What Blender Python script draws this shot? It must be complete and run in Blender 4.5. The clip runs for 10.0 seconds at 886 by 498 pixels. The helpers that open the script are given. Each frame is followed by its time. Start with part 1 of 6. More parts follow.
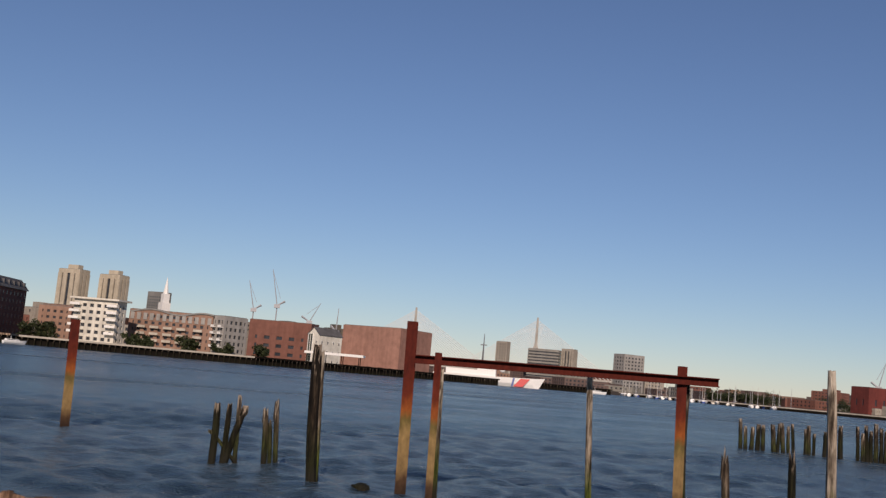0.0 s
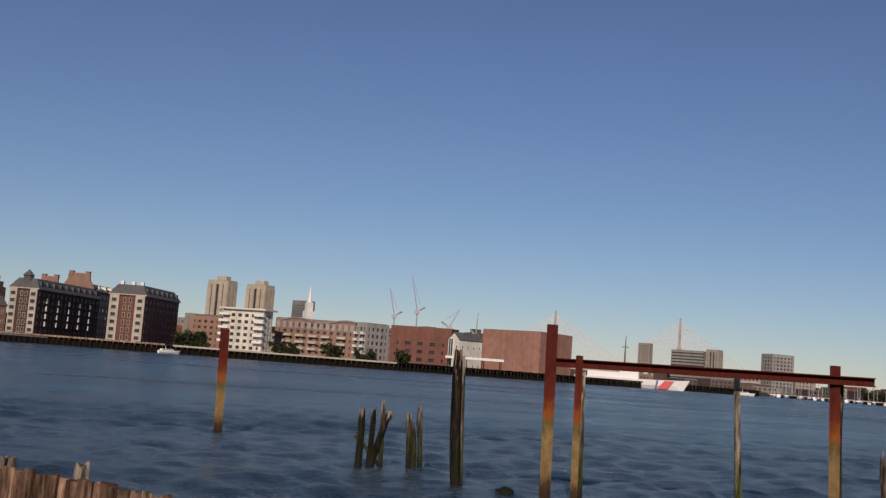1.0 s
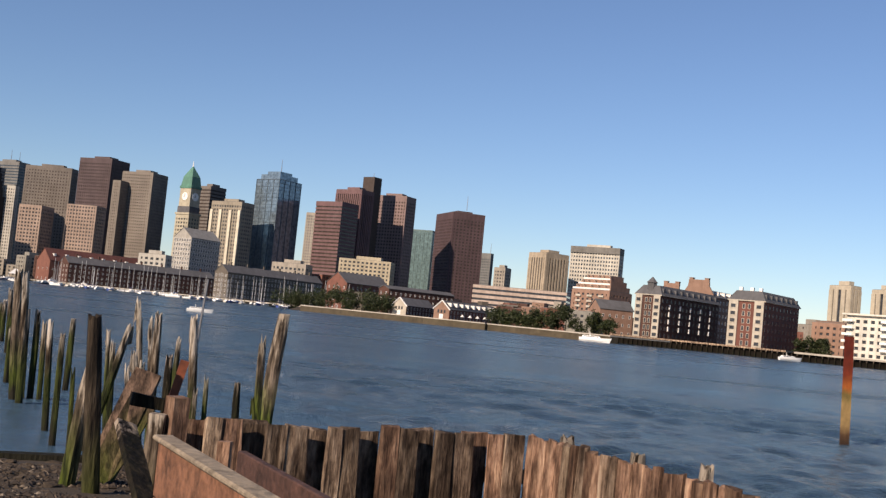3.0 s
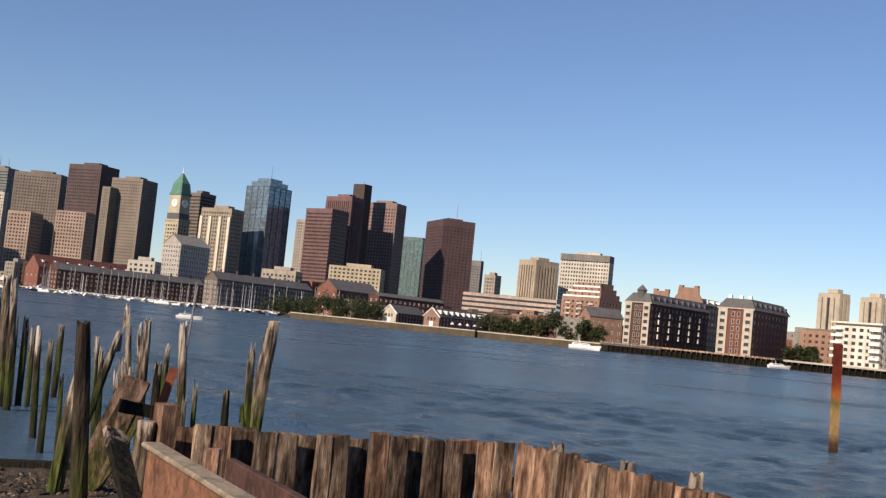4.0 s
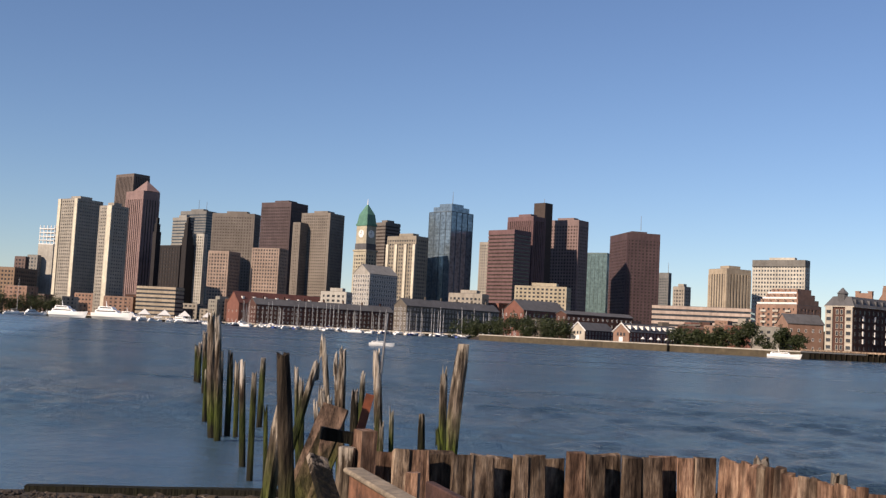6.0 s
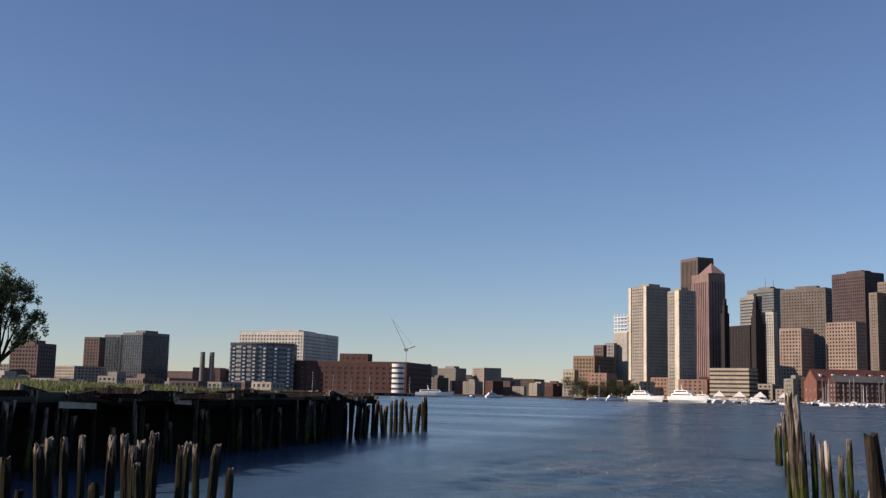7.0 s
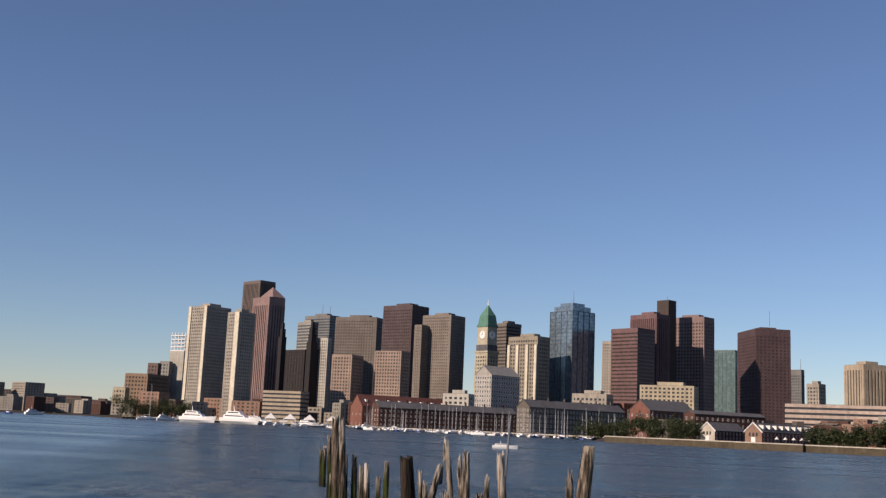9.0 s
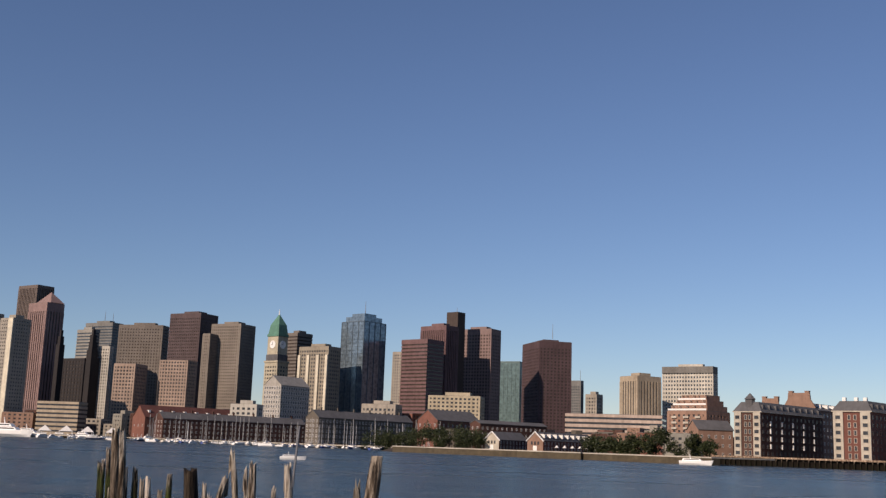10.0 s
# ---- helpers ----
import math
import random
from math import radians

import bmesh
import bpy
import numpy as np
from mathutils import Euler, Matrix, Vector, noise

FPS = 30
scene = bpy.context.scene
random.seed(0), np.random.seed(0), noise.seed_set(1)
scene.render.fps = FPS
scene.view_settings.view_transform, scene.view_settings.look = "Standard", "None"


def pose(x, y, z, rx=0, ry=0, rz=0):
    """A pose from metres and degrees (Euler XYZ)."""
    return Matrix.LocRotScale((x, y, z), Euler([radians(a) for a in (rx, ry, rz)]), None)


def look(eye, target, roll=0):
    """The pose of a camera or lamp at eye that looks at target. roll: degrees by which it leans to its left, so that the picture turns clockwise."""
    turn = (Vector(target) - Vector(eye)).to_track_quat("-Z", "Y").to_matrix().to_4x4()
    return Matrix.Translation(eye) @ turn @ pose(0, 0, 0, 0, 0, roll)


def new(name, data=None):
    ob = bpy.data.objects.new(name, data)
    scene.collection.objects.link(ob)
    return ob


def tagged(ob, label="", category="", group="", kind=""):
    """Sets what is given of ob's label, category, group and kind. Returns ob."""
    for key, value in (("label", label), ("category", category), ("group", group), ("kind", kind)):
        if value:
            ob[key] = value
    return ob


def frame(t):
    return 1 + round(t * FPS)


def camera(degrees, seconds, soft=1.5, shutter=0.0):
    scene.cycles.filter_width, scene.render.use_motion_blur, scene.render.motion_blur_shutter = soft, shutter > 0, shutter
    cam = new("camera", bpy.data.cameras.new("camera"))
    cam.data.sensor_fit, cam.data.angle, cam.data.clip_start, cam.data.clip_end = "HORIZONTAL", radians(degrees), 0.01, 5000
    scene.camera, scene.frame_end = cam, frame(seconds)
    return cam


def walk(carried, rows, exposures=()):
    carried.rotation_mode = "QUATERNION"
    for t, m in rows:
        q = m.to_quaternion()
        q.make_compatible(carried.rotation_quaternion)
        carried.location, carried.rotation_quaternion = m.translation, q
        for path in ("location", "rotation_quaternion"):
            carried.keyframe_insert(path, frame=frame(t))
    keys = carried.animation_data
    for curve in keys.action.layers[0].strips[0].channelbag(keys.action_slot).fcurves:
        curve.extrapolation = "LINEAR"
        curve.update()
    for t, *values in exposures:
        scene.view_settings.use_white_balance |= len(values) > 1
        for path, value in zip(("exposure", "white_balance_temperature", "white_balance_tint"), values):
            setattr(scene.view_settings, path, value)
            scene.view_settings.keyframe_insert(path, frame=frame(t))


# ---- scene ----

# ---------- camera ----------
cam = camera(44.68, 10.0, soft=1.35)
EYE = (0.0, 0.0, 3.2)
walk(cam, [
    (0.0, pose(*EYE, 96.675, -5.195, -40.906)),
    (0.5, pose(*EYE, 96.790, -4.673, -45.519)),
    (0.8, pose(*EYE, 96.108, -4.579, -40.375)),
    (1.0, pose(*EYE, 96.262, -4.400, -33.450)),
    (1.2, pose(*EYE, 95.619, -4.037, -24.995)),
    (1.4, pose(*EYE, 94.894, -3.646, -17.918)),
    (1.5, pose(*EYE, 94.610, -3.732, -14.096)),
    (1.7, pose(*EYE, 94.234, -4.262, -6.463)),
    (2.0, pose(*EYE, 94.014, -5.524, -1.408)),
    (2.5, pose(*EYE, 93.436, -5.140, -0.308)),
    (3.0, pose(*EYE, 93.709, -5.604, -1.351)),
    (4.5, pose(*EYE, 94.201, -5.700, -1.908)),
    (5.0, pose(*EYE, 93.835, -5.731, -0.663)),
    (5.5, pose(*EYE, 93.803, -3.707, 0.264)),
    (5.7, pose(*EYE, 94.097, -3.542, 1.415)),
    (6.8, pose(*EYE, 96.982, -1.064, 34.784)),
    (7.0, pose(*EYE, 97.634, -1.204, 37.851)),
    (7.5, pose(*EYE, 96.897, -0.214, 41.677)),
    (8.0, pose(*EYE, 99.231, 1.575, 46.565)),
    (8.2, pose(*EYE, 97.353, 1.565, 46.275)),
    (8.5, pose(*EYE, 96.882, -0.643, 38.476)),
    (8.6, pose(*EYE, 97.034, -1.423, 33.573)),
    (8.7, pose(*EYE, 97.315, -2.748, 27.522)),
    (8.8, pose(*EYE, 99.312, -2.053, 23.239)),
    (9.0, pose(*EYE, 99.470, -2.455, 14.603)),
    (9.5, pose(*EYE, 98.653, -2.340, 6.940)),
    (10.0, pose(*EYE, 100.436, -1.985, 3.563)),
], exposures=[(0.0, -0.04, 8080, 23.5), (0.5, -0.16, 8080, 23.5), (1.0, -0.24, 8080, 23.5), (1.5, 0.06, 8080, 22.5), (2.0, 0.56, 8300, 21.5), (2.5, 0.62, 8350, 20.5), (5.7, 0.62, 8350, 20.5), (6.8, 0.47, 8130, 23.5), (7.5, 0.45, 8130, 23.5), (8.0, 0.41, 8080, 23.5), (8.5, 0.41, 8080, 23.5), (9.0, 0.36, 8180, 23.5), (9.5, 0.40, 8270, 23.0), (10.0, 0.25, 8270, 23.5)])

# ---------- daylight ----------
SUN_AZ, SUN_EL = -141.0, 29.0


def bearing(az, r, z=0.0):
    """A place at a compass-like bearing (degrees clockwise from +y) and distance from the shore."""
    return Vector((r * math.sin(radians(az)), r * math.cos(radians(az)), z))


world = bpy.data.worlds.new("sky")
scene.world = world
world.use_nodes = True
wn = world.node_tree.nodes
sky = wn.new("ShaderNodeTexSky")
sky.sky_type, sky.sun_disc = "NISHITA", False
sky.sun_elevation, sky.sun_rotation = radians(SUN_EL), radians(SUN_AZ % 360)
sky.air_density, sky.dust_density, sky.ozone_density, sky.altitude = 1.0, 0.0, 9.0, 0
wn["Background"].inputs["Strength"].default_value = 0.085
world.node_tree.links.new(sky.outputs[0], wn["Background"].inputs[0])

sun = new("sun", bpy.data.lights.new("sun", "SUN"))
sun.data.energy, sun.data.angle, sun.data.color = 4.2, radians(0.53), (0.93, 0.90, 0.84)
sun.matrix_world = look(bearing(SUN_AZ, 200 * math.cos(radians(SUN_EL)), 200 * math.sin(radians(SUN_EL))), (0, 0, 0))

# ---------- materials ----------
MATS = {}


def nodes_of(name):
    m = bpy.data.materials.new(name)
    m.use_nodes = True
    nt = m.node_tree
    return m, nt, nt.nodes, nt.nodes["Principled BSDF"]


def add(nt, kind, **values):
    n = nt.nodes.new(kind)
    for k, v in values.items():
        if k in n.inputs:
            n.inputs[k].default_value = v
    return n


def ramp(nt, fac, stops):
    n = nt.nodes.new("ShaderNodeValToRGB")
    while len(n.color_ramp.elements) < len(stops):
        n.color_ramp.elements.new(0.5)
    for e, (p, c) in zip(n.color_ramp.elements, stops):
        e.position, e.color = p, (*c, 1)
    nt.links.new(fac, n.inputs[0])
    return n.outputs[0]


def mixed(nt, a, b, fac, blend="MIX"):
    n = nt.nodes.new("ShaderNodeMix")
    n.data_type, n.blend_type = "RGBA", blend
    for sock, v in ((n.inputs[0], fac), (n.inputs[6], a), (n.inputs[7], b)):
        if hasattr(v, "links"):
            nt.links.new(v, sock)
        else:
            sock.default_value = v if isinstance(v, float) else (*v, 1)
    return n.outputs[2]


def math_node(nt, op, a, b=0.0, clamp=False):
    n = nt.nodes.new("ShaderNodeMath")
    n.operation, n.use_clamp = op, clamp
    for sock, v in zip(n.inputs, (a, b)):
        if hasattr(v, "links"):
            nt.links.new(v, sock)
        else:
            sock.default_value = v
    return n.outputs[0]


def place(nt, scale=(1, 1, 1), object_space=False):
    """World position (or the object's own), stretched."""
    if object_space:
        src = nt.nodes.new("ShaderNodeTexCoord").outputs["Object"]
    else:
        src = nt.nodes.new("ShaderNodeNewGeometry").outputs["Position"]
    mp = nt.nodes.new("ShaderNodeMapping")
    mp.inputs["Scale"].default_value = scale
    nt.links.new(src, mp.inputs["Vector"])
    return mp.outputs[0]


def noise_at(nt, vec, scale, detail=4.0, rough=0.6):
    n = add(nt, "ShaderNodeTexNoise", Scale=scale, Detail=detail, Roughness=rough)
    nt.links.new(vec, n.inputs["Vector"])
    return n.outputs["Fac"]


def bump(nt, bsdf, height, strength, dist):
    b = add(nt, "ShaderNodeBump", Strength=strength, Distance=dist)
    nt.links.new(height, b.inputs["Height"])
    nt.links.new(b.outputs[0], bsdf.inputs["Normal"])


def masonry(name, rgb, grain=0.35, patch=0.05, vary=0.22, rough=0.85, streak=True, spec=0.35):
    """Stone, concrete, brick and paint: grain, broad patches and rain streaks."""
    if name in MATS:
        return MATS[name]
    m, nt, n, b = nodes_of(name)
    p = place(nt)
    fine, broad = noise_at(nt, p, grain, 6), noise_at(nt, p, patch, 4)
    streaks = noise_at(nt, place(nt, (1, 1, 0.06)), 0.5, 5)
    dark = tuple(c * (1 - vary * 1.6) for c in rgb)
    pale = tuple(min(1, c * (1 + vary)) for c in rgb)
    c = ramp(nt, broad, [(0.3, dark), (0.7, pale)])
    c = mixed(nt, c, ramp(nt, fine, [(0.3, dark), (0.72, pale)]), 0.5)
    if streak:
        c = mixed(nt, c, ramp(nt, streaks, [(0.35, (0.62, 0.6, 0.58)), (0.6, (1, 1, 1))]), 0.4, "MULTIPLY")
    nt.links.new(c, b.inputs["Base Color"])
    b.inputs["Roughness"].default_value = rough
    b.inputs["Specular IOR Level"].default_value = spec
    bump(nt, b, fine, 0.25, 0.3)
    MATS[name] = m
    return m


def glazing(name, rgb, rough=0.14, metal=0.0, spec=0.22):
    if name in MATS:
        return MATS[name]
    m, nt, n, b = nodes_of(name)
    v = add(nt, "ShaderNodeTexVoronoi", Scale=0.28)
    nt.links.new(place(nt), v.inputs["Vector"])
    c = mixed(nt, tuple(x * 0.6 for x in rgb), tuple(x * 1.5 for x in rgb), v.outputs["Distance"])
    nt.links.new(c, b.inputs["Base Color"])
    b.inputs["Roughness"].default_value = rough
    b.inputs["Metallic"].default_value = metal
    b.inputs["Specular IOR Level"].default_value = spec
    bump(nt, b, noise_at(nt, place(nt), 0.12, 2), 0.05, 1.0)
    MATS[name] = m
    return m


def plain(name, rgb, rough=0.5, metal=0.0, vary=0.15, grain=2.0):
    """Paint, metal and plastic with light wear."""
    if name in MATS:
        return MATS[name]
    m, nt, n, b = nodes_of(name)
    f = noise_at(nt, place(nt), grain, 5)
    c = ramp(nt, f, [(0.3, tuple(x * (1 - vary * 1.5) for x in rgb)), (0.7, tuple(min(1, x * (1 + vary)) for x in rgb))])
    nt.links.new(c, b.inputs["Base Color"])
    b.inputs["Roughness"].default_value, b.inputs["Metallic"].default_value = rough, metal
    bump(nt, b, f, 0.15, 0.05)
    MATS[name] = m
    return m


def old_timber(name, pale, mid, dark, tide=True, scale=1.0, bleach=None, along=0.6, weed=((0.011, 0.017, 0.004), (0.084, 0.112, 0.017)), reach=(0.22, 0.60), stain=0.0, head=0.84):
    """Weathered wood: long grain, checks, and on piles a green and black tidal zone."""
    m, nt, n, b = nodes_of(name)
    info = nt.nodes.new("ShaderNodeObjectInfo")
    p = place(nt, (4.6 * scale, 4.6 * scale, along * scale))
    shift = nt.nodes.new("ShaderNodeVectorMath")
    shift.operation = "ADD"
    nt.links.new(p, shift.inputs[0])
    k = math_node(nt, "MULTIPLY", info.outputs["Random"], 37.0)
    cmb = nt.nodes.new("ShaderNodeCombineXYZ")
    nt.links.new(k, cmb.inputs[0]), nt.links.new(k, cmb.inputs[2])
    nt.links.new(cmb.outputs[0], shift.inputs[1])
    p = shift.outputs[0]
    grain, patch = noise_at(nt, p, 2.4, 8, 0.7), noise_at(nt, p, 0.45, 5)
    checks = noise_at(nt, place(nt, (15 * scale, 15 * scale, 0.8 * scale)), 1.0, 4)
    c = ramp(nt, grain, [(0.38, dark), (0.50, mid), (0.63, pale)])
    c = mixed(nt, c, ramp(nt, patch, [(0.34, (0.22, 0.2, 0.19)), (0.52, (0.9, 0.88, 0.86)), (0.68, (1.35, 1.3, 1.25))]), 0.85, "MULTIPLY")
    c = mixed(nt, c, ramp(nt, checks, [(0.34, (0.15, 0.12, 0.1)), (0.43, (1, 1, 1))]), 0.7, "MULTIPLY")
    if bleach:
        gen = nt.nodes.new("ShaderNodeSeparateXYZ")
        nt.links.new(nt.nodes.new("ShaderNodeTexCoord").outputs["Generated"], gen.inputs[0])
        crest = math_node(nt, "ADD", gen.outputs["Z"], math_node(nt, "MULTIPLY", math_node(nt, "SUBTRACT", grain, 0.5), 0.9))
        c = mixed(nt, c, bleach, ramp(nt, crest, [(head, (0, 0, 0)), (head + 0.2, (0.8, 0.8, 0.8))]))
    if stain:
        blot = noise_at(nt, place(nt, (2.6, 2.6, 1.1)), 1.0, 5, 0.65)
        c = mixed(nt, c, ramp(nt, blot, [(0.36, (0.16, 0.13, 0.12)), (0.50, (0.85, 0.80, 0.78)), (0.66, (1.45, 1.42, 1.36))]), stain, "MULTIPLY")
    tone = ramp(nt, info.outputs["Random"], [(0.0, (0.5, 0.47, 0.44)), (0.5, (0.9, 0.86, 0.82)), (1.0, (1.25, 1.2, 1.15))])
    c = mixed(nt, c, tone, 0.9, "MULTIPLY")
    if tide:
        xyz = nt.nodes.new("ShaderNodeSeparateXYZ")
        nt.links.new(nt.nodes.new("ShaderNodeNewGeometry").outputs["Position"], xyz.inputs[0])
        edge = math_node(nt, "ADD", xyz.outputs["Z"], math_node(nt, "MULTIPLY", math_node(nt, "SUBTRACT", patch, 0.5), 2.2))
        green = ramp(nt, grain, [(0.40, weed[0]), (0.60, weed[1])])
        c = mixed(nt, green, c, ramp(nt, math_node(nt, "MULTIPLY", edge, 0.4), [(reach[0], (0, 0, 0)), (reach[1], (1, 1, 1))]))
        c = mixed(nt, (0.016, 0.015, 0.010), c, ramp(nt, edge, [(0.12, (0, 0, 0)), (0.55, (1, 1, 1))]))
    nt.links.new(c, b.inputs["Base Color"])
    b.inputs["Roughness"].default_value = 0.85
    b.inputs["Specular IOR Level"].default_value = 0.15
    bump(nt, b, math_node(nt, "ADD", grain, checks), 1.0, 0.05)
    return m


def rusty(name):
    """Rusted steel: dark red above, orange where it flakes, ochre in the splash zone, black at the tide line."""
    m, nt, n, b = nodes_of(name)
    p = place(nt, (3, 3, 1.2))
    fine, broad = noise_at(nt, p, 3.0, 8, 0.7), noise_at(nt, p, 0.8, 4)
    xyz = nt.nodes.new("ShaderNodeSeparateXYZ")
    nt.links.new(nt.nodes.new("ShaderNodeNewGeometry").outputs["Position"], xyz.inputs[0])
    z = math_node(nt, "ADD", xyz.outputs["Z"], math_node(nt, "MULTIPLY", math_node(nt, "SUBTRACT", broad, 0.5), 0.8))
    z = math_node(nt, "MULTIPLY", z, 0.2)
    c = ramp(nt, z, [(0.02, (0.03, 0.018, 0.012)), (0.09, (0.062, 0.036, 0.020)), (0.15, (0.20, 0.140, 0.065)), (0.30, (0.225, 0.160, 0.070)), (0.375, (0.11, 0.088, 0.030)), (0.43, (0.245, 0.072, 0.018)), (0.53, (0.115, 0.020, 0.009)), (0.66, (0.082, 0.013, 0.008))])
    c = mixed(nt, c, ramp(nt, fine, [(0.3, (0.45, 0.4, 0.4)), (0.7, (1.25, 1.15, 1.1))]), 0.8, "MULTIPLY")
    nt.links.new(c, b.inputs["Base Color"])
    b.inputs["Roughness"].default_value = 0.8
    b.inputs["Specular IOR Level"].default_value = 0.15
    bump(nt, b, fine, 0.8, 0.02)
    return m


def water_material():
    m, nt, n, b = nodes_of("harbour_water")
    b.inputs["Base Color"].default_value = (0.041, 0.086, 0.130, 1)
    b.inputs["IOR"].default_value = 1.33
    swell = noise_at(nt, place(nt, (0.34, 0.42, 1)), 1.0, 8, 0.72)
    chop = noise_at(nt, place(nt, (1.5, 1.9, 1)), 1.0, 5, 0.68)
    ripple = noise_at(nt, place(nt, (4.5, 5.5, 1)), 1.0, 3)
    gust = noise_at(nt, place(nt, (0.008, 0.030, 1)), 1.0, 5)
    h = math_node(nt, "ADD", math_node(nt, "MULTIPLY", swell, 5.5), math_node(nt, "MULTIPLY", chop, 3.4))
    h = math_node(nt, "ADD", h, math_node(nt, "MULTIPLY", ripple, 0.95))
    # the water beside the ruined pier lies sheltered
    lee = nt.nodes.new("ShaderNodeVectorMath")
    lee.operation = "DOT_PRODUCT"
    lee.inputs[1].default_value = (0.902, 0.432, 0)
    nt.links.new(nt.nodes.new("ShaderNodeNewGeometry").outputs["Position"], lee.inputs[0])
    open_water = math_node(nt, "MULTIPLY", math_node(nt, "ADD", lee.outputs["Value"], 14.5), 0.12, True)
    open_water = math_node(nt, "ADD", math_node(nt, "MULTIPLY", open_water, 0.9), 0.1)
    # and so does the shallow corner between the old piles and the beach
    cove = nt.nodes.new("ShaderNodeVectorMath")
    cove.operation = "DISTANCE"
    cove.inputs[1].default_value = (-10.5, 21.0, 0)
    nt.links.new(nt.nodes.new("ShaderNodeNewGeometry").outputs["Position"], cove.inputs[0])
    off_cove = math_node(nt, "MULTIPLY", math_node(nt, "SUBTRACT", cove.outputs["Value"], 5.0), 0.09, True)
    open_water = math_node(nt, "MULTIPLY", open_water, math_node(nt, "ADD", math_node(nt, "MULTIPLY", off_cove, 0.8), 0.2))
    bp = add(nt, "ShaderNodeBump", Distance=1.0)
    nt.links.new(h, bp.inputs["Height"])
    force = ramp(nt, gust, [(0.36, (0.45, 0.45, 0.45)), (0.60, (1.0, 1.0, 1.0))])
    nt.links.new(math_node(nt, "MULTIPLY", force, open_water), bp.inputs["Strength"])
    nt.links.new(ramp(nt, gust, [(0.36, (0.17, 0.17, 0.17)), (0.62, (0.30, 0.30, 0.30))]), b.inputs["Roughness"])
    nt.links.new(bp.outputs[0], b.inputs["Normal"])
    return m


def soil(name, low, high, stones):
    m, nt, n, b = nodes_of(name)
    p = place(nt)
    f, g = noise_at(nt, p, 3.0, 8, 0.7), noise_at(nt, p, 0.25, 4)
    c = mixed(nt, ramp(nt, f, [(0.3, low), (0.7, high)]), stones, ramp(nt, g, [(0.45, (0, 0, 0)), (0.62, (1, 1, 1))]))
    nt.links.new(c, b.inputs["Base Color"])
    b.inputs["Roughness"].default_value = 0.95
    bump(nt, b, f, 0.9, 0.06)
    return m


def foliage(name, low, high):
    m, nt, n, b = nodes_of(name)
    g = nt.nodes.new("ShaderNodeNewGeometry")
    c = ramp(nt, g.outputs["Random Per Island"], [(0.0, low), (1.0, high)])
    nt.links.new(c, b.inputs["Base Color"])
    b.inputs["Roughness"].default_value = 0.55
    t = nt.nodes.new("ShaderNodeBsdfTranslucent")
    mx = nt.nodes.new("ShaderNodeMixShader")
    mx.inputs[0].default_value = 0.45
    nt.links.new(c, t.inputs[0])
    nt.links.new(b.outputs[0], mx.inputs[1])
    nt.links.new(t.outputs[0], mx.inputs[2])
    nt.links.new(mx.outputs[0], n["Material Output"].inputs[0])
    return m


WATER = water_material()
SHORE = soil("shore_soil", (0.016, 0.011, 0.006), (0.058, 0.039, 0.022), (0.046, 0.032, 0.019))
GRASS_M = foliage("grass_blades", (0.05, 0.075, 0.018), (0.14, 0.165, 0.05))
LEAF = foliage("leaves", (0.055, 0.080, 0.035), (0.19, 0.225, 0.095))
LEAF_FAR = foliage("far_leaves", (0.020, 0.030, 0.012), (0.062, 0.080, 0.028))
PILE = old_timber("pile_wood", (0.150, 0.122, 0.095), (0.058, 0.045, 0.034), (0.017, 0.012, 0.009), bleach=(0.34, 0.30, 0.255), weed=((0.010, 0.013, 0.005), (0.048, 0.056, 0.018)), head=0.9)
PILE_GREEN = old_timber("weeded_pile_wood", (0.20, 0.168, 0.135), (0.070, 0.054, 0.040), (0.017, 0.012, 0.009), bleach=(0.46, 0.42, 0.37), weed=((0.008, 0.011, 0.004), (0.050, 0.062, 0.015)), reach=(0.50, 0.76))
PILE_DARK = old_timber("dark_pile_wood", (0.052, 0.040, 0.029), (0.015, 0.011, 0.008), (0.006, 0.005, 0.004), bleach=(0.36, 0.30, 0.245), weed=((0.005, 0.005, 0.003), (0.020, 0.021, 0.008)), head=0.92, reach=(0.35, 0.78))
PILE_BLACK = old_timber("sodden_pile_wood", (0.062, 0.050, 0.038), (0.026, 0.020, 0.015), (0.008, 0.006, 0.005), weed=((0.012, 0.015, 0.005), (0.05, 0.055, 0.016)), reach=(0.3, 0.7))
PILE_PALE = old_timber("bleached_pile_wood", (0.36, 0.32, 0.27), (0.19, 0.16, 0.127), (0.042, 0.033, 0.026), bleach=(0.46, 0.42, 0.36))
PILE_GREY = old_timber("grey_pile_wood", (0.25, 0.21, 0.17), (0.125, 0.10, 0.079), (0.03, 0.024, 0.019), bleach=(0.40, 0.35, 0.29), head=0.9)
PLANK = old_timber("plank_wood", (0.46, 0.385, 0.31), (0.275, 0.212, 0.164), (0.095, 0.068, 0.052), tide=False, scale=0.7, along=1.2, stain=0.85)
PLANK_RED = old_timber("red_plank_wood", (0.43, 0.305, 0.228), (0.25, 0.158, 0.116), (0.088, 0.054, 0.040), tide=False, scale=0.7, along=1.1, stain=0.75)
RUST = rusty("rusted_steel")
PLATE_RUST = plain("orange_rust", (0.15, 0.038, 0.016), 0.85, 0.0, 0.45, 6.0)
STAINED = masonry("stained_board", (0.190, 0.086, 0.050), grain=11.0, patch=3.0, vary=0.56, streak=False)
WORN_CAP = masonry("worn_cap", (0.27, 0.215, 0.155), grain=14.0, patch=4.0, vary=0.45, streak=False)
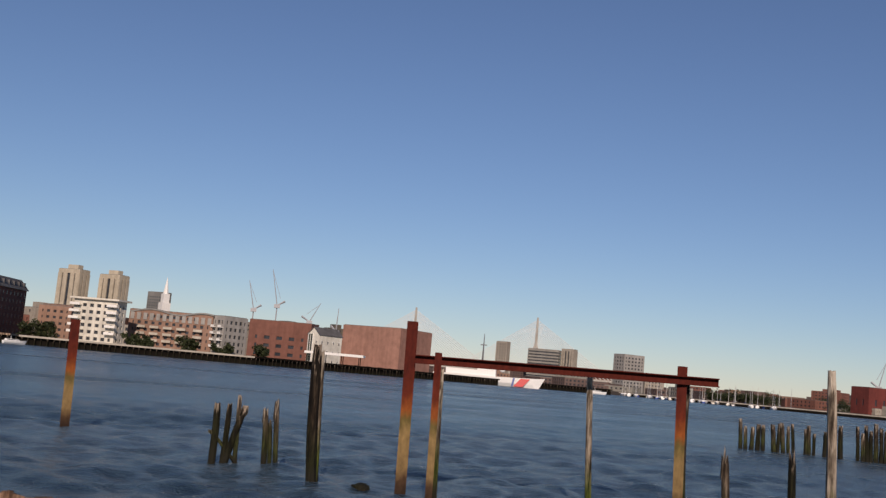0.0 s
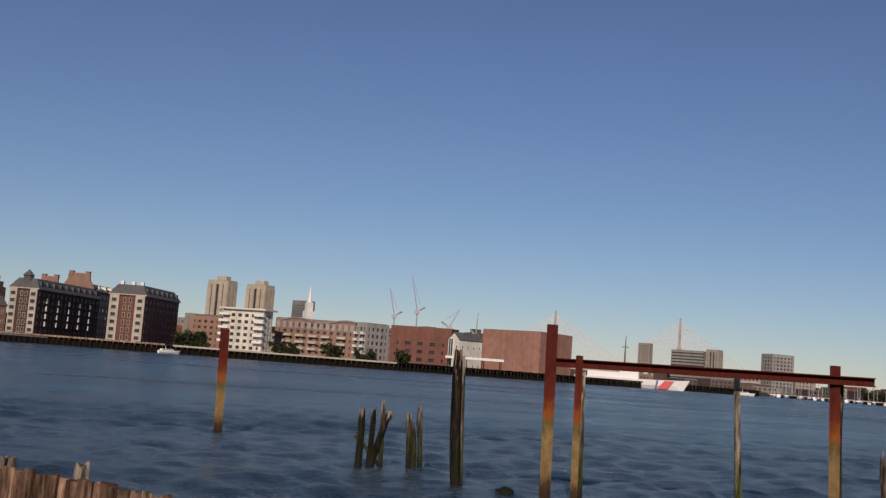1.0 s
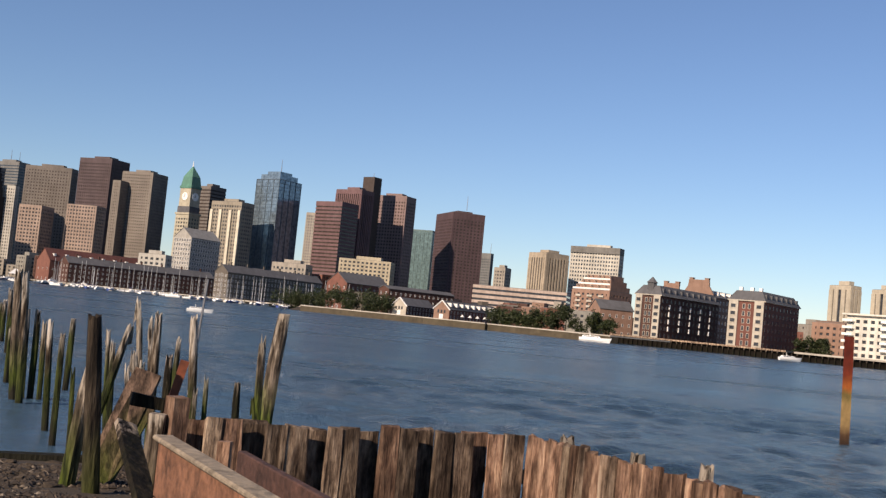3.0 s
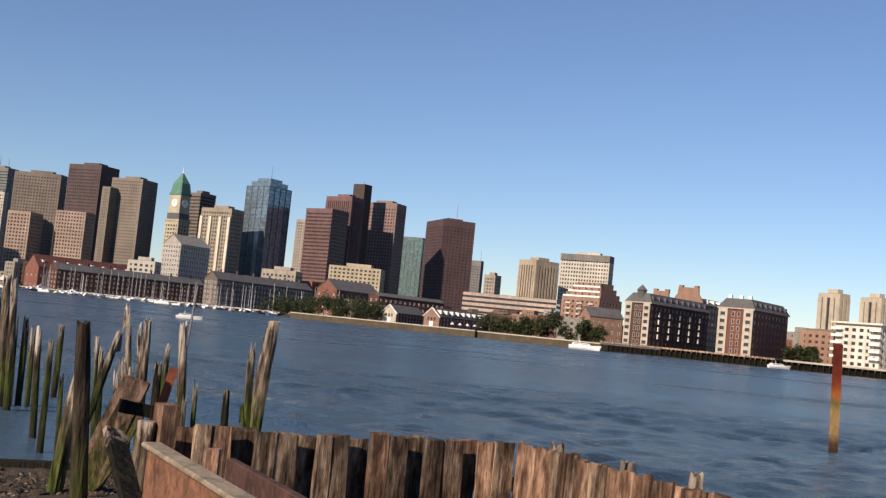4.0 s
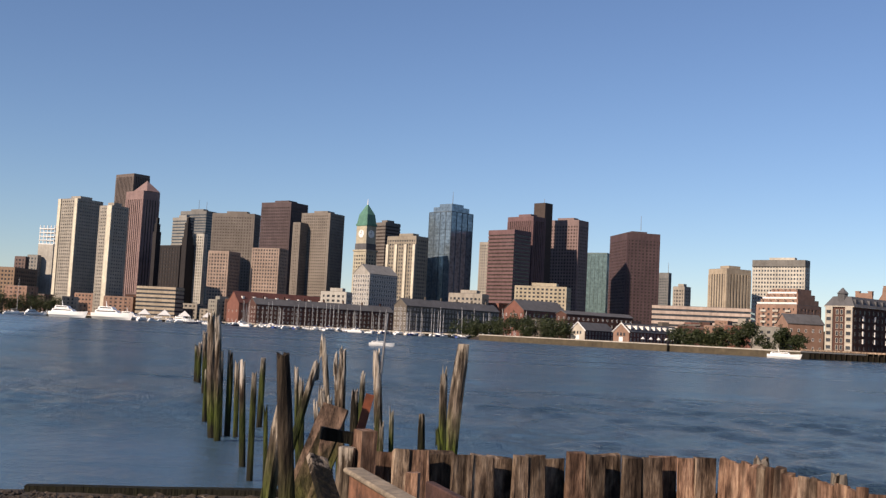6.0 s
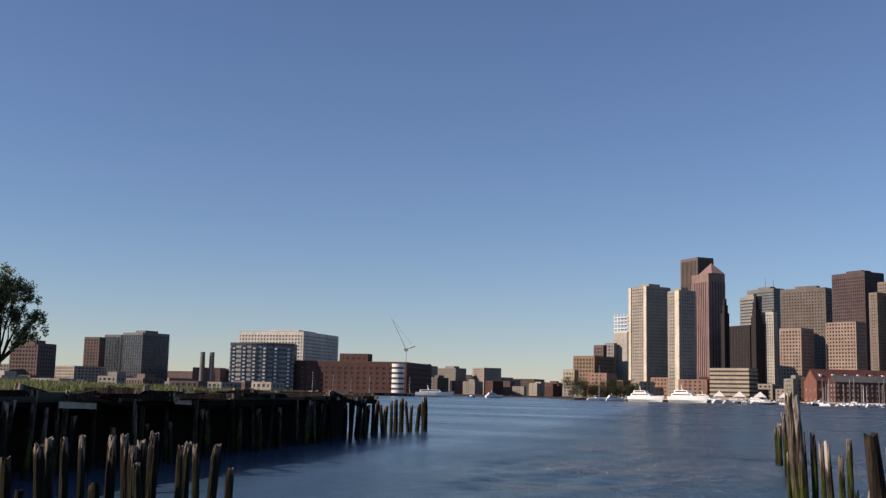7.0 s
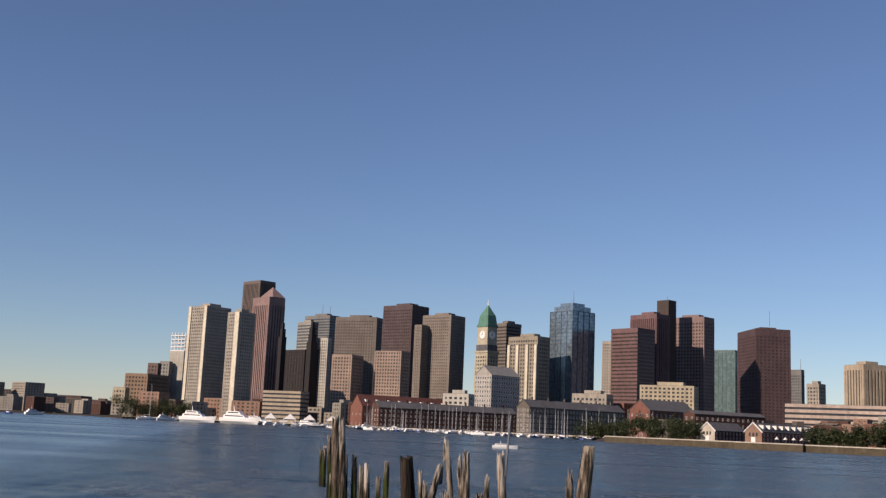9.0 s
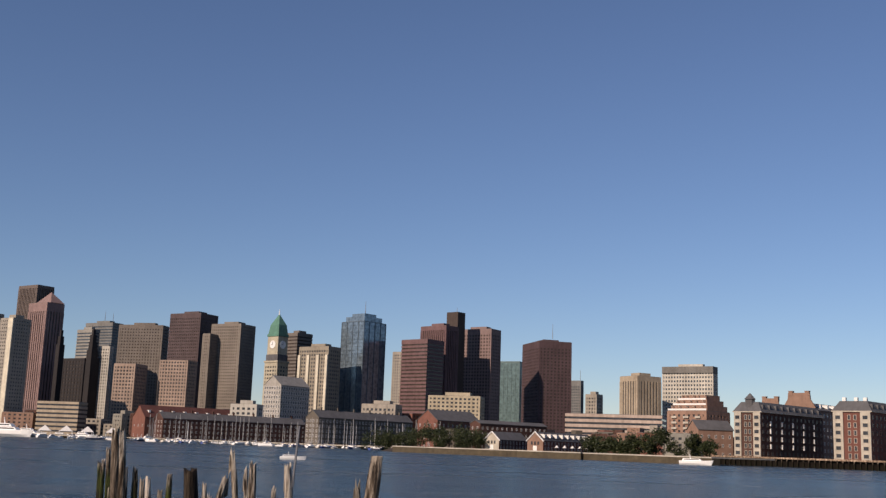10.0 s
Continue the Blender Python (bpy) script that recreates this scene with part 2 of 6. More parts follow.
SLAB = old_timber("slab_wood", (0.21, 0.145, 0.112), (0.115, 0.078, 0.060), (0.036, 0.026, 0.020), weed=((0.016, 0.020, 0.005), (0.075, 0.085, 0.020)), reach=(0.3, 0.62), scale=0.8)
BARK = old_timber("bark", (0.10, 0.085, 0.07), (0.055, 0.045, 0.036), (0.02, 0.016, 0.013), tide=False)

GLASS = glazing("dark_glazing", (0.036, 0.040, 0.047))
GLASS_BROWN = glazing("bronze_glazing", (0.052, 0.040, 0.035))
GLASS_BLUE = glazing("blue_glazing", (0.17, 0.225, 0.265), 0.16, 0.55)
GLASS_GREEN = glazing("green_glazing", (0.10, 0.155, 0.155), 0.25, 0.3)
GLASS_GREY = glazing("grey_glazing", (0.06, 0.075, 0.09), 0.15, 0.2)
WHITE = plain("white_paint", (0.70, 0.69, 0.66), 0.4)
ROOF = masonry("roof_membrane", (0.14, 0.135, 0.13))
SLATE = masonry("slate_roof", (0.10, 0.10, 0.105))
COPPER = masonry("green_copper", (0.075, 0.20, 0.15), rough=0.6)
BRICK = masonry("red_brick", (0.185, 0.078, 0.058))
BRICK_TAN = masonry("orange_brick", (0.265, 0.160, 0.118))
STEEL = plain("grey_steel", (0.20, 0.20, 0.21), 0.5, 0.6)
# Near black: the shade under the pier deck is held in this colour.
DARK = masonry("dark_shaded_timber", (0.012, 0.010, 0.008), spec=0.04)
CONC = masonry("weathered_concrete", (0.44, 0.40, 0.34))


# ---------- builders ----------
def boxes(items):
    """One mesh of closed boxes (x0, x1, y0, y1, z0, z1)."""
    vs, fs = [], []
    for x0, x1, y0, y1, z0, z1 in items:
        k = len(vs)
        vs += [(x0, y0, z0), (x1, y0, z0), (x1, y1, z0), (x0, y1, z0), (x0, y0, z1), (x1, y0, z1), (x1, y1, z1), (x0, y1, z1)]
        fs += [tuple(k + i for i in f) for f in ((3, 2, 1, 0), (4, 5, 6, 7), (0, 1, 5, 4), (1, 2, 6, 5), (2, 3, 7, 6), (3, 0, 4, 7))]
    me = bpy.data.meshes.new("mesh")
    me.from_pydata(vs, [], fs)
    return me


def poly(vs, fs):
    me = bpy.data.meshes.new("mesh")
    me.from_pydata(vs, [], fs)
    me.update()
    return me


def bevelled(items, width=0.02):
    bm = bmesh.new()
    bm.from_mesh(boxes(items))
    bmesh.ops.bevel(bm, geom=bm.edges[:], offset=width, segments=1, affect="EDGES")
    return bm


def part(name, data, material, parent, label="", kind="", smooth=False):
    if isinstance(data, bmesh.types.BMesh):
        me = bpy.data.meshes.new(name)
        data.to_mesh(me)
        data.free()
        data = me
    if material is not None and not data.materials:
        data.materials.append(material)
    if smooth:
        for p in data.polygons:
            p.use_smooth = True
    ob = new(name, data)
    ob.parent = parent
    return tagged(ob, label, kind=kind)


def thing(name, label, category, m=None, group="", kind=""):
    e = new(name)
    e.matrix_basis = m if m is not None else Matrix()
    return tagged(e, label, category, group, kind)


def mesh_thing(name, data, material, label, category, m=None, group="", kind="", smooth=False):
    ob = part(name, data, material, None, smooth=smooth)
    if m is not None:
        ob.matrix_basis = m
    return tagged(ob, label, category, group, kind)


def rod(bm, a, b, r0, r1=None, sides=6):
    """A tapered round bar from a to b."""
    a, b = Vector(a), Vector(b)
    d = b - a
    q = d.to_track_quat("Z", "Y").to_matrix().to_4x4()
    bmesh.ops.create_cone(bm, cap_ends=True, segments=sides, radius1=r0, radius2=r0 if r1 is None else r1, depth=d.length,
                          matrix=Matrix.Translation((a + b) / 2) @ q)


def rods(items, sides=6):
    bm = bmesh.new()
    for it in items:
        rod(bm, *it, sides=sides)
    return bm


def facade(L, R, z0, z1, style, fh, bay, crown, proud=0.0):
    """Bands and piers standing before the glazed core of a block [0,R] x [0,L]."""
    bands, piers = [], []
    n = max(1, round((z1 - crown - z0) / fh))
    step = (z1 - crown - z0) / n
    o, i = 0.0 - proud, 0.45
    frac = {"grid": 0.5, "bands": 0.58, "ribs": 0.0, "glass": 0.07, "punched": 0.58, "fine": 0.5}[style]
    if frac:
        for k in range(n):
            zb = z0 + k * step
            for bx in ((o, R - o, o, i), (o, R - o, L - i, L - o), (o, i, i, L - i), (R - i, R - o, i, L - i)):
                bands.append((*bx, zb, zb + step * frac))
    if crown > 0:
        bands.append((o, R - o, o, L - o, z1 - crown, z1))
    pw = {"grid": 0.45, "bands": 0.0, "ribs": 0.56, "glass": 0.06, "punched": 0.55, "fine": 0.45}[style]
    zt = z1 - crown
    if pw:
        for length, horizontal in ((R, True), (L, False)):
            m = max(2, round(length / bay))
            s = length / m
            for k in range(m + 1):
                c, h = min(max(k * s, s * pw / 2), length - s * pw / 2), s * pw / 2
                for back in (False, True):
                    depth = 0.06 if style != "ribs" else 0.35
                    if horizontal:
                        y = (L - i, L - o + depth) if back else (o - depth, i)
                        piers.append((c - h, c + h, *y, z0, zt))
                    else:
                        x = (R - i, R - o + depth) if back else (o - depth, i)
                        piers.append((*x, c - h, c + h, z0, zt))
    return bands, piers


def tower(name, label, x, y, yaw, L, R, top, wall, glass=GLASS, style="grid", fh=4.0, bay=4.0, crown=3.0, plant=True, base=2.9, trim=None, group="downtown buildings"):
    """A framed block: x, y is its near corner, R runs along yaw, L to the left of it."""
    t = thing(name, label, "building", pose(x, y, base, 0, 0, yaw), group)
    h = top - base
    part("core", boxes([(0.4, R - 0.4, 0.4, L - 0.4, -1.0, h - crown * 0.5)]), glass, t, "glazing of the storeys")
    bands, piers = facade(L, R, 0, h, style, fh, bay, crown)
    if bands:
        part("cladding", boxes(bands), wall, t, kind="stuff")
    if piers:
        part("facade_frame", boxes(piers), trim or wall, t, kind="stuff")
    part("roof", boxes([(0.5, R - 0.5, 0.5, L - 0.5, h, h + 0.25)]), ROOF, t, "flat grey roof")
    if plant and L > 8 and R > 8:
        part("plant_room", boxes([(R * 0.25, R * 0.72, L * 0.22, L * 0.7, h + 0.25, h + 3.4)]), wall, t)
    return t


def edge_strips(t, L, h, fractions, wide, rgb, proud=0.9):
    """Pale upright piers on the lit end of a block."""
    for f in fractions:
        c = min(max(f * L, wide / 2), L - wide / 2)
        part("pier", boxes([(-proud, 0.2, c - wide / 2, c + wide / 2, 0, h)]), masonry("pale_pier", rgb), t, "pale upright pier")
    return t


def balcony_stacks(t, L, z0, rows, step, fractions, wide, material, deep=1.7):
    """Stacks of balconies on the lit side; each one a slab with a solid front."""
    me = boxes([(-deep, 0.1, -wide / 2, wide / 2, 0, 0.28), (-deep, -deep + 0.18, -wide / 2, wide / 2, 0.28, 1.15)])
    me.materials.append(material)
    for f in fractions:
        for k in range(rows):
            b = part("balcony", me, None, t)
            b.matrix_basis = pose(0, f * L, z0 + k * step)
    return t


def top_arcade(t, L, z, h, bay, material):
    """A pale top storey of short piers under a thin cornice."""
    n = int(L / bay)
    for k in range(n):
        part("top_pier", boxes([(-0.35, 0.2, L * (k + 0.5) / n - bay * 0.3, L * (k + 0.5) / n + bay * 0.3, z, z + h)]), material, t)
    return t


def eaves(t, L, R, h, material, out=1.6):
    part("roof_edge", boxes([(-out, R + out, -out, L + out, h - 0.1, h + 0.7)]), material, t, "overhanging flat roof edge")
    return t



# ---------- ground and water ----------
SHORELINE = [(-180, 14), (-110, 14), (-80, 13), (-70, 200), (-64, 1100), (-52, 1150), (-46, 1080), (-39, 1120), (-37, 1500), (-33, 1600), (-31, 1050), (-26, 980),
             (-18, 900), (-10, 800), (-6.6, 735), (-6.0, 605), (0, 525), (6, 488), (10.0, 455), (10.6, 530), (20, 508), (30, 530), (38, 625), (44, 690), (47, 775), (50, 880), (58, 900), (66, 760),
             (72, 300), (80, 40), (100, 16), (180, 14)]


def shore_at(az):
    for (a, ra), (b, rb) in zip(SHORELINE, SHORELINE[1:]):
        if a <= az <= b:
            return ra + (rb - ra) * (az - a) / (b - a)
    return 14


def ground_z(az, r):
    s = shore_at(az)
    off_beach = min(max((abs(az + 24) - 12) / 8, 0), 1)
    near = 1.62 - 0.012 * r - max(0, r - 6) * 0.092 - off_beach * max(0, r - 9) * 0.13
    if s > 30:
        z = max(near, -3.0) if r < 60 else -3.0
        if r > s:
            z = 2.9
        return z
    return 1.62 + 0.01 * min(r, 80) if r > s else near


vs, fs = [], []
radii = [0.02, 0.25] + [0.5 * 1.22 ** k for k in range(26)] + [100 + 25 * k for k in range(80)] + [2200, 2800, 3600, 4800]
COUNT = 240
for r in radii:
    for k in range(COUNT):
        az = -180 + 360 * k / COUNT
        wob = 0.10 * noise.noise(bearing(az, r) * 0.6) if r < 40 else 0
        vs.append(tuple(bearing(az, r, ground_z(az, r) + wob)))
for j in range(len(radii) - 1):
    for k in range(COUNT):
        a, b = j * COUNT + k, j * COUNT + (k + 1) % COUNT
        fs.append((a, a + COUNT, b + COUNT, b))
fs.append(tuple(range(COUNT))[::-1])
ground = mesh_thing("ground", poly(vs, fs), SHORE, "stony brown shore and harbour bed under the city", "ground", kind="structure", smooth=True)

# harbour water: short wind chop on longer waves, each fading where the sheet grows too coarse for it
WAVES = [(random.uniform(0.5, 0.8) * 1.2 ** (k % 9), random.gauss(25, 60), random.uniform(0, 6.28), 0.0072) for k in range(28)]
WAVES += [(random.uniform(3.0, 4.2) * 1.22 ** (k % 6), random.gauss(20, 60), random.uniform(0, 6.28), 0.0014) for k in range(20)]
rings = [9.0]
while rings[-1] < 4650:
    rings.append(rings[-1] * (1.008 if rings[-1] < 420 else 1.03))
sides = np.radians(np.concatenate([np.linspace(-76, 86, 1150), np.linspace(90, 280, 50)]))
RR, AA = np.meshgrid(np.array(rings), sides, indexing="ij")
X, Y = RR * np.sin(AA), RR * np.cos(AA)
Z = np.zeros_like(X)
cell = RR * np.where(RR < 420, 0.008, 0.03)
lull = 0.75 + 0.45 * np.sin(X * 0.031 + 1.3 * np.sin(Y * 0.017)) * np.sin(Y * 0.043 + 0.8 * np.sin(X * 0.021))
for wave_len, way, phase, steep in WAVES:
    kx, ky = 2 * math.pi / wave_len * math.sin(radians(way)), 2 * math.pi / wave_len * math.cos(radians(way))
    fade = np.clip((wave_len / (cell * 2.9)) - 0.75, 0, 1)
    Z += steep * wave_len * fade * lull * np.sin(kx * X + ky * Y + phase + 0.8 * np.sin(X * 0.11 + Y * 0.07 + phase))
Z *= 0.12 + 0.88 * np.clip((0.902 * X + 0.432 * Y + 14.5) * 0.12, 0, 1)
Z *= 0.2 + 0.8 * np.clip((np.hypot(X + 10.5, Y - 21.0) - 5.0) * 0.09, 0, 1)
verts = np.stack([X, Y, Z], -1).reshape(-1, 3)
n_r, n_s = X.shape
idx = np.arange(n_r * n_s).reshape(n_r, n_s)
quads = np.stack([idx[:-1, :], np.roll(idx, -1, 1)[:-1, :], np.roll(idx, -1, 1)[1:, :], idx[1:, :]], -1).reshape(-1, 4)[:, ::-1]
water = mesh_thing("water", poly(verts.tolist(), quads.tolist()), WATER, "rippled dark blue harbour water", "water", kind="structure", smooth=True)

# ---------- the city across the water ----------
edge_strips(tower("apartment_tower", "tall concrete apartment tower with tan ribbed faces", -503.1, 978.2, 65.2, 29.1, 30.0, 114.7, masonry('grey_tan_concrete',(0.30,0.272,0.232)), GLASS, "punched", 3.2, 2.8, 2, True), 29.1, 111.8, (0.02, 0.99), 4.2, (0.58, 0.53, 0.42))
edge_strips(tower("apartment_tower", "slim concrete apartment tower with tan ribbed faces", -452.8, 947.3, 63.5, 18.4, 19.2, 105.7, masonry('grey_tan_concrete',(0.30,0.272,0.232)), GLASS, "punched", 3.2, 2.8, 2, True), 18.4, 102.8, (0.02,), 6.2, (0.58, 0.53, 0.42))
tower("office_tower", "tall dark grey-brown office tower", -624.6, 1363.8, 59.6, 40.4, 25.7, 195.0, masonry('grey_brown',(0.138,0.109,0.098)), GLASS_BROWN, "ribs", 4, 3, 4, False)
tower("office_tower", "pink granite tower with a pointed roof", -542.5, 1214.3, 59.1, 34.9, 23.7, 153.7, masonry('pink_granite',(0.25,0.165,0.155)), GLASS_BROWN, "ribs", 4, 4, 10, False)
# Dark granite taken near black: its shaded side is painted into the colour.
tower("office_building", "low dark stepped office building", -480.5, 1186.4, 62.0, 40.0, 17.5, 88.1, masonry('dark_shadowed_granite', (0.022, 0.019, 0.020)), GLASS_BROWN, "grid", 4, 5, 3, False)
tower("office_tower", "pale grey stepped office tower", -526.1, 1318.9, 61.7, 30.7, 10.6, 134.0, masonry('pale_grey',(0.253,0.242,0.219)), GLASS_GREY, "bands", 4, 4, 4, True)
tower("office_tower", "grey metal-clad slab tower", -569.4, 1495.2, 65.8, 52.9, 20.9, 161.9, masonry('slab_grey',(0.167,0.167,0.161)), GLASS_GREY, "bands", 4, 4, 5, True)
tower("office_tower", "narrow white office tower with punched windows", -445.5, 1167.9, 70.9, 16.4, 6.0, 100.8, masonry('white_stone',(0.403,0.380,0.334)), GLASS, "grid", 3.4, 3.2, 3, False)
tower("office_tower", "brown office tower with a close grid of windows", -463.0, 1395.2, 83.4, 62.7, 19.1, 149.4, masonry('warm_brown',(0.150,0.130,0.115)), GLASS_BROWN, "punched", 4, 4, 5, True)
tower("office_tower", "dark reddish-brown office tower", -392.0, 1323.1, 66.5, 49.5, 34.1, 158.8, masonry('dark_red_brown',(0.086,0.060,0.063)), GLASS_BROWN, "fine", 4, 3, 6, True)
tower("office_tower", "light brown stone tower with stepped shoulders", -326.1, 1268.8, 69.4, 42.8, 30.8, 140.8, masonry('light_brown',(0.200,0.172,0.146)), GLASS_BROWN, "punched", 3.6, 3, 3, True)
tower("office_building", "tan mid-rise building with a window grid", -395.2, 1111.9, 79.6, 25.1, 25.6, 78.5, masonry('pinkish_tan',(0.31,0.23,0.185)), GLASS, "grid", 3.6, 3.4, 3, False)
tower("office_building", "tan mid-rise building with a dark top storey", -344.5, 1128.6, 77.0, 34.0, 20.2, 84.9, masonry('pinkish_tan',(0.31,0.23,0.185)), GLASS, "grid", 3.6, 3.4, 1.5, False)
tower("office_tower", "brown banded office tower", -256.2, 1264.3, 51.5, 20.9, 23.7, 131.5, masonry('warm_brown',(0.150,0.130,0.115)), GLASS_BROWN, "bands", 4, 4, 4, True)
edge_strips(tower("office_tower", "cream stone tower with deep window bays", -195.5, 1133.3, 59.8, 41.2, 20.7, 104.7, masonry('ornate_stone',(0.27,0.235,0.185)), GLASS, "grid", 4, 3.4, 4, True), 41.2, 101.8 - 9, (0.03, 0.33, 0.66, 0.97), 3.4, (0.52, 0.48, 0.41), 1.6)
tower("office_tower", "blue mirror-glass office tower", -164.3, 1172.9, 53.0, 35.7, 35.0, 137.3, masonry('blue_mullion',(0.075,0.11,0.14)), GLASS_BLUE, "glass", 4, 9, 0.4, False)
tower("apartment_tower", "pale narrow tower behind the offices", -154.8, 1492.0, 65.9, 14.5, 7.9, 131.9, masonry('pale_tan',(0.323,0.288,0.242)), GLASS_GREY, "grid", 4, 3.6, 4, False)
tower("office_tower", "red-brown granite tower with horizontal bands", -94.1, 1176.2, 54.6, 37.9, 29.4, 119.7, masonry('rose_granite',(0.150,0.086,0.088)), GLASS_BROWN, "bands", 4, 4, 5, False)
tower("office_tower", "red-brown ribbed granite tower", -77.3, 1227.6, 53.6, 38.8, 22.4, 141.0, masonry('rose_granite',(0.150,0.086,0.088)), GLASS_BROWN, "ribs", 4, 3, 5, True)
tower("office_tower", "pinkish granite tower with a notched crown", -26.8, 1289.7, 61.2, 47.0, 23.4, 145.4, masonry('rose_pale',(0.215,0.150,0.142)), GLASS_BROWN, "grid", 4, 4, 7, True)
tower("office_tower", "pale green glass tower in the distance", 9.1, 1500.0, 69.7, 29.3, 13.8, 124.1, masonry('green_mullion',(0.115,0.173,0.173)), GLASS_GREEN, "glass", 4, 6, 2, False)
tower("office_tower", "dark red granite office tower", 32.7, 1368.3, 18.6, 65.4, 43.6, 140.6, masonry('oxblood_granite',(0.085,0.052,0.056)), GLASS_BROWN, "fine", 4, 5, 9, True)
tower("office_tower", "grey glass tower with a mast", 99.4, 1596.9, 56.4, 17.2, 8.2, 106.5, masonry('slab_grey',(0.167,0.167,0.161)), GLASS_GREY, "fine", 4, 3, 8, False)
tower("office_building", "tan stone mid-rise building", 99.5, 1296.2, 55.6, 15.4, 14.7, 71.6, masonry('pale_tan',(0.323,0.288,0.242)), GLASS, "grid", 4, 4, 4, True)
tower("office_tower", "tan stone office block with stepped top", 118.5, 1043.3, 33.5, 26.2, 29.5, 77.2, masonry('deco_tan',(0.36,0.295,0.22)), GLASS, "ribs", 4, 3.6, 5, True)
tower("office_tower", "white banded office slab with a grey top", 196.9, 1082.2, 59.7, 53.3, 12.8, 90.5, masonry('banded_concrete',(0.46,0.43,0.37)), GLASS_GREY, "grid", 4, 3, 1, True)
tower("parking_garage", "long low pinkish concrete garage", 102.4, 753.1, 76.3, 67.2, 30.1, 29.8, masonry('pink_concrete',(0.44,0.345,0.29)), GLASS, "bands", 3.4, 6, 2, False)
stepped = balcony_stacks(tower("apartment_building", "stepped red brick apartment building with white terrace rails", 110.7, 630.4, 46.0, 27.2, 24.0, 29.0, BRICK_TAN, GLASS, "punched", 3.2, 3.4, 2, False), 27.2, 6.0, 6, 3.2, (0.2, 0.5, 0.8), 3.6, CONC, 1.0)
for k in range(3):
    part("terrace_tier", boxes([(3.0 + 3.5 * k, 23.5, 1.5 + 2.5 * k, 26.5 - 1.2 * k, 26.3 + 3.2 * k, 29.4 + 3.2 * k)]), BRICK_TAN, stepped, "set-back brick roof tier")
    part("terrace_rail", boxes([(0.4 + 3.5 * k, 0.7 + 3.5 * k, 0.5 + 2.5 * k, 27.0 - 1.2 * k, 26.5 + 3.2 * k, 27.5 + 3.2 * k)]), WHITE, stepped, "white terrace rail")
    for y in (4 + k, 9 + k, 14, 19, 24 - k):
        part("pergola_beam", boxes([(0.5 + 3.5 * k, 3.2 + 3.5 * k, y, y + 0.5, 28.6 + 3.2 * k, 29.0 + 3.2 * k)]), CONC, stepped)
tower("wharf_building", "low cream wharf building", -376.5, 926.4, 87.1, 38.3, 18.0, 31.1, masonry('deco_tan',(0.36,0.295,0.22)), GLASS, "bands", 3.6, 5, 2, False)
tower("office_building", "low white building with roof planting", -221.3, 934.2, 83.3, 24.3, 15.8, 34.5, masonry('white_stone',(0.403,0.380,0.334)), GLASS, "grid", 4, 5, 3, True)
tower("apartment_building", "cream and brick apartment block with roof terraces", -29.5, 999.6, 81.7, 49.0, 24.5, 50.6, masonry('cream_stone',(0.392,0.334,0.242)), GLASS, "grid", 3.4, 4, 2, True)
tower("office_building", "low beige building among the wharves", -106.9, 994.3, 76.1, 33.4, 18.5, 40.6, masonry('pale_tan',(0.323,0.288,0.242)), GLASS, "grid", 4, 4, 4, True)
tower("warehouse", "low grey stone building by the seawall", 93.9, 582.5, 65.8, 14.9, 11.4, 14.8, masonry('grey_stone',(0.242,0.230,0.202)), GLASS, "punched", 3.4, 4, 2, False)
tower("apartment_tower", "yellow-tan apartment tower with dark balcony bays", 305.2, 761.1, 26.2, 19.7, 10.6, 55.1, masonry('yellow_tan',(0.44,0.385,0.30)), GLASS, "ribs", 3, 6.4, 3, True)
tower("apartment_tower", "yellow-tan apartment tower with dark balcony bays", 330.7, 750.4, 24.2, 18.8, 10.7, 54.2, masonry('yellow_tan',(0.44,0.385,0.30)), GLASS, "ribs", 3, 6.4, 3, True)
tower("office_building", "dark grey domed building far off", 661.1, 1346.5, 23.9, 30.6, 12.1, 79.8, masonry('slab_grey',(0.167,0.167,0.161)), GLASS_GREY, "fine", 4, 4, 6, False)
tower("apartment_building", "orange brick apartment block", 207.0, 520.4, 48.3, 16.2, 6.6, 19.7, BRICK_TAN, GLASS, "punched", 3.2, 3.4, 2, False)
eaves(balcony_stacks(tower("apartment_building", "white apartment block with stacked balconies", 204.2, 461.9, 36.1, 21.6, 8.3, 22.8, masonry('white_concrete',(0.60,0.57,0.50)), GLASS, "grid", 3.1, 3.4, 2, False), 21.6, 4.5, 5, 3.1, (0.07, 0.93), 5.0, WHITE, 2.2), 21.6, 8.3, 19.9, masonry('white_concrete', (0.60, 0.57, 0.50)))
top_arcade(balcony_stacks(tower("apartment_building", "long orange brick apartment block with a curved roof", 249.5, 456.2, 47.3, 39.9, 11.4, 21.1, BRICK_TAN, GLASS, "punched", 3.1, 3.2, 2, False), 39.9, 3.6, 3, 3.1, (0.16, 0.36, 0.52, 0.68, 0.84), 4.2, CONC), 39.9, 18.2 - 4.6, 3.2, 3.0, masonry('grey_white', (0.300, 0.288, 0.271)))
balcony_stacks(tower("apartment_building", "grey-white end of the brick apartment block", 251.8, 449.2, 10.7, 8.4, 14.2, 21.3, masonry('grey_white',(0.300,0.288,0.271)), GLASS, "grid", 3.1, 3, 2, False), 8.4, 3.6, 4, 3.1, (0.2, 0.8), 2.4, WHITE)
tower("warehouse", "plain red brick warehouse", 355.8, 532.0, 41.2, 37.9, 15.8, 26.0, BRICK, GLASS, "punched", 5, 8, 9, False)
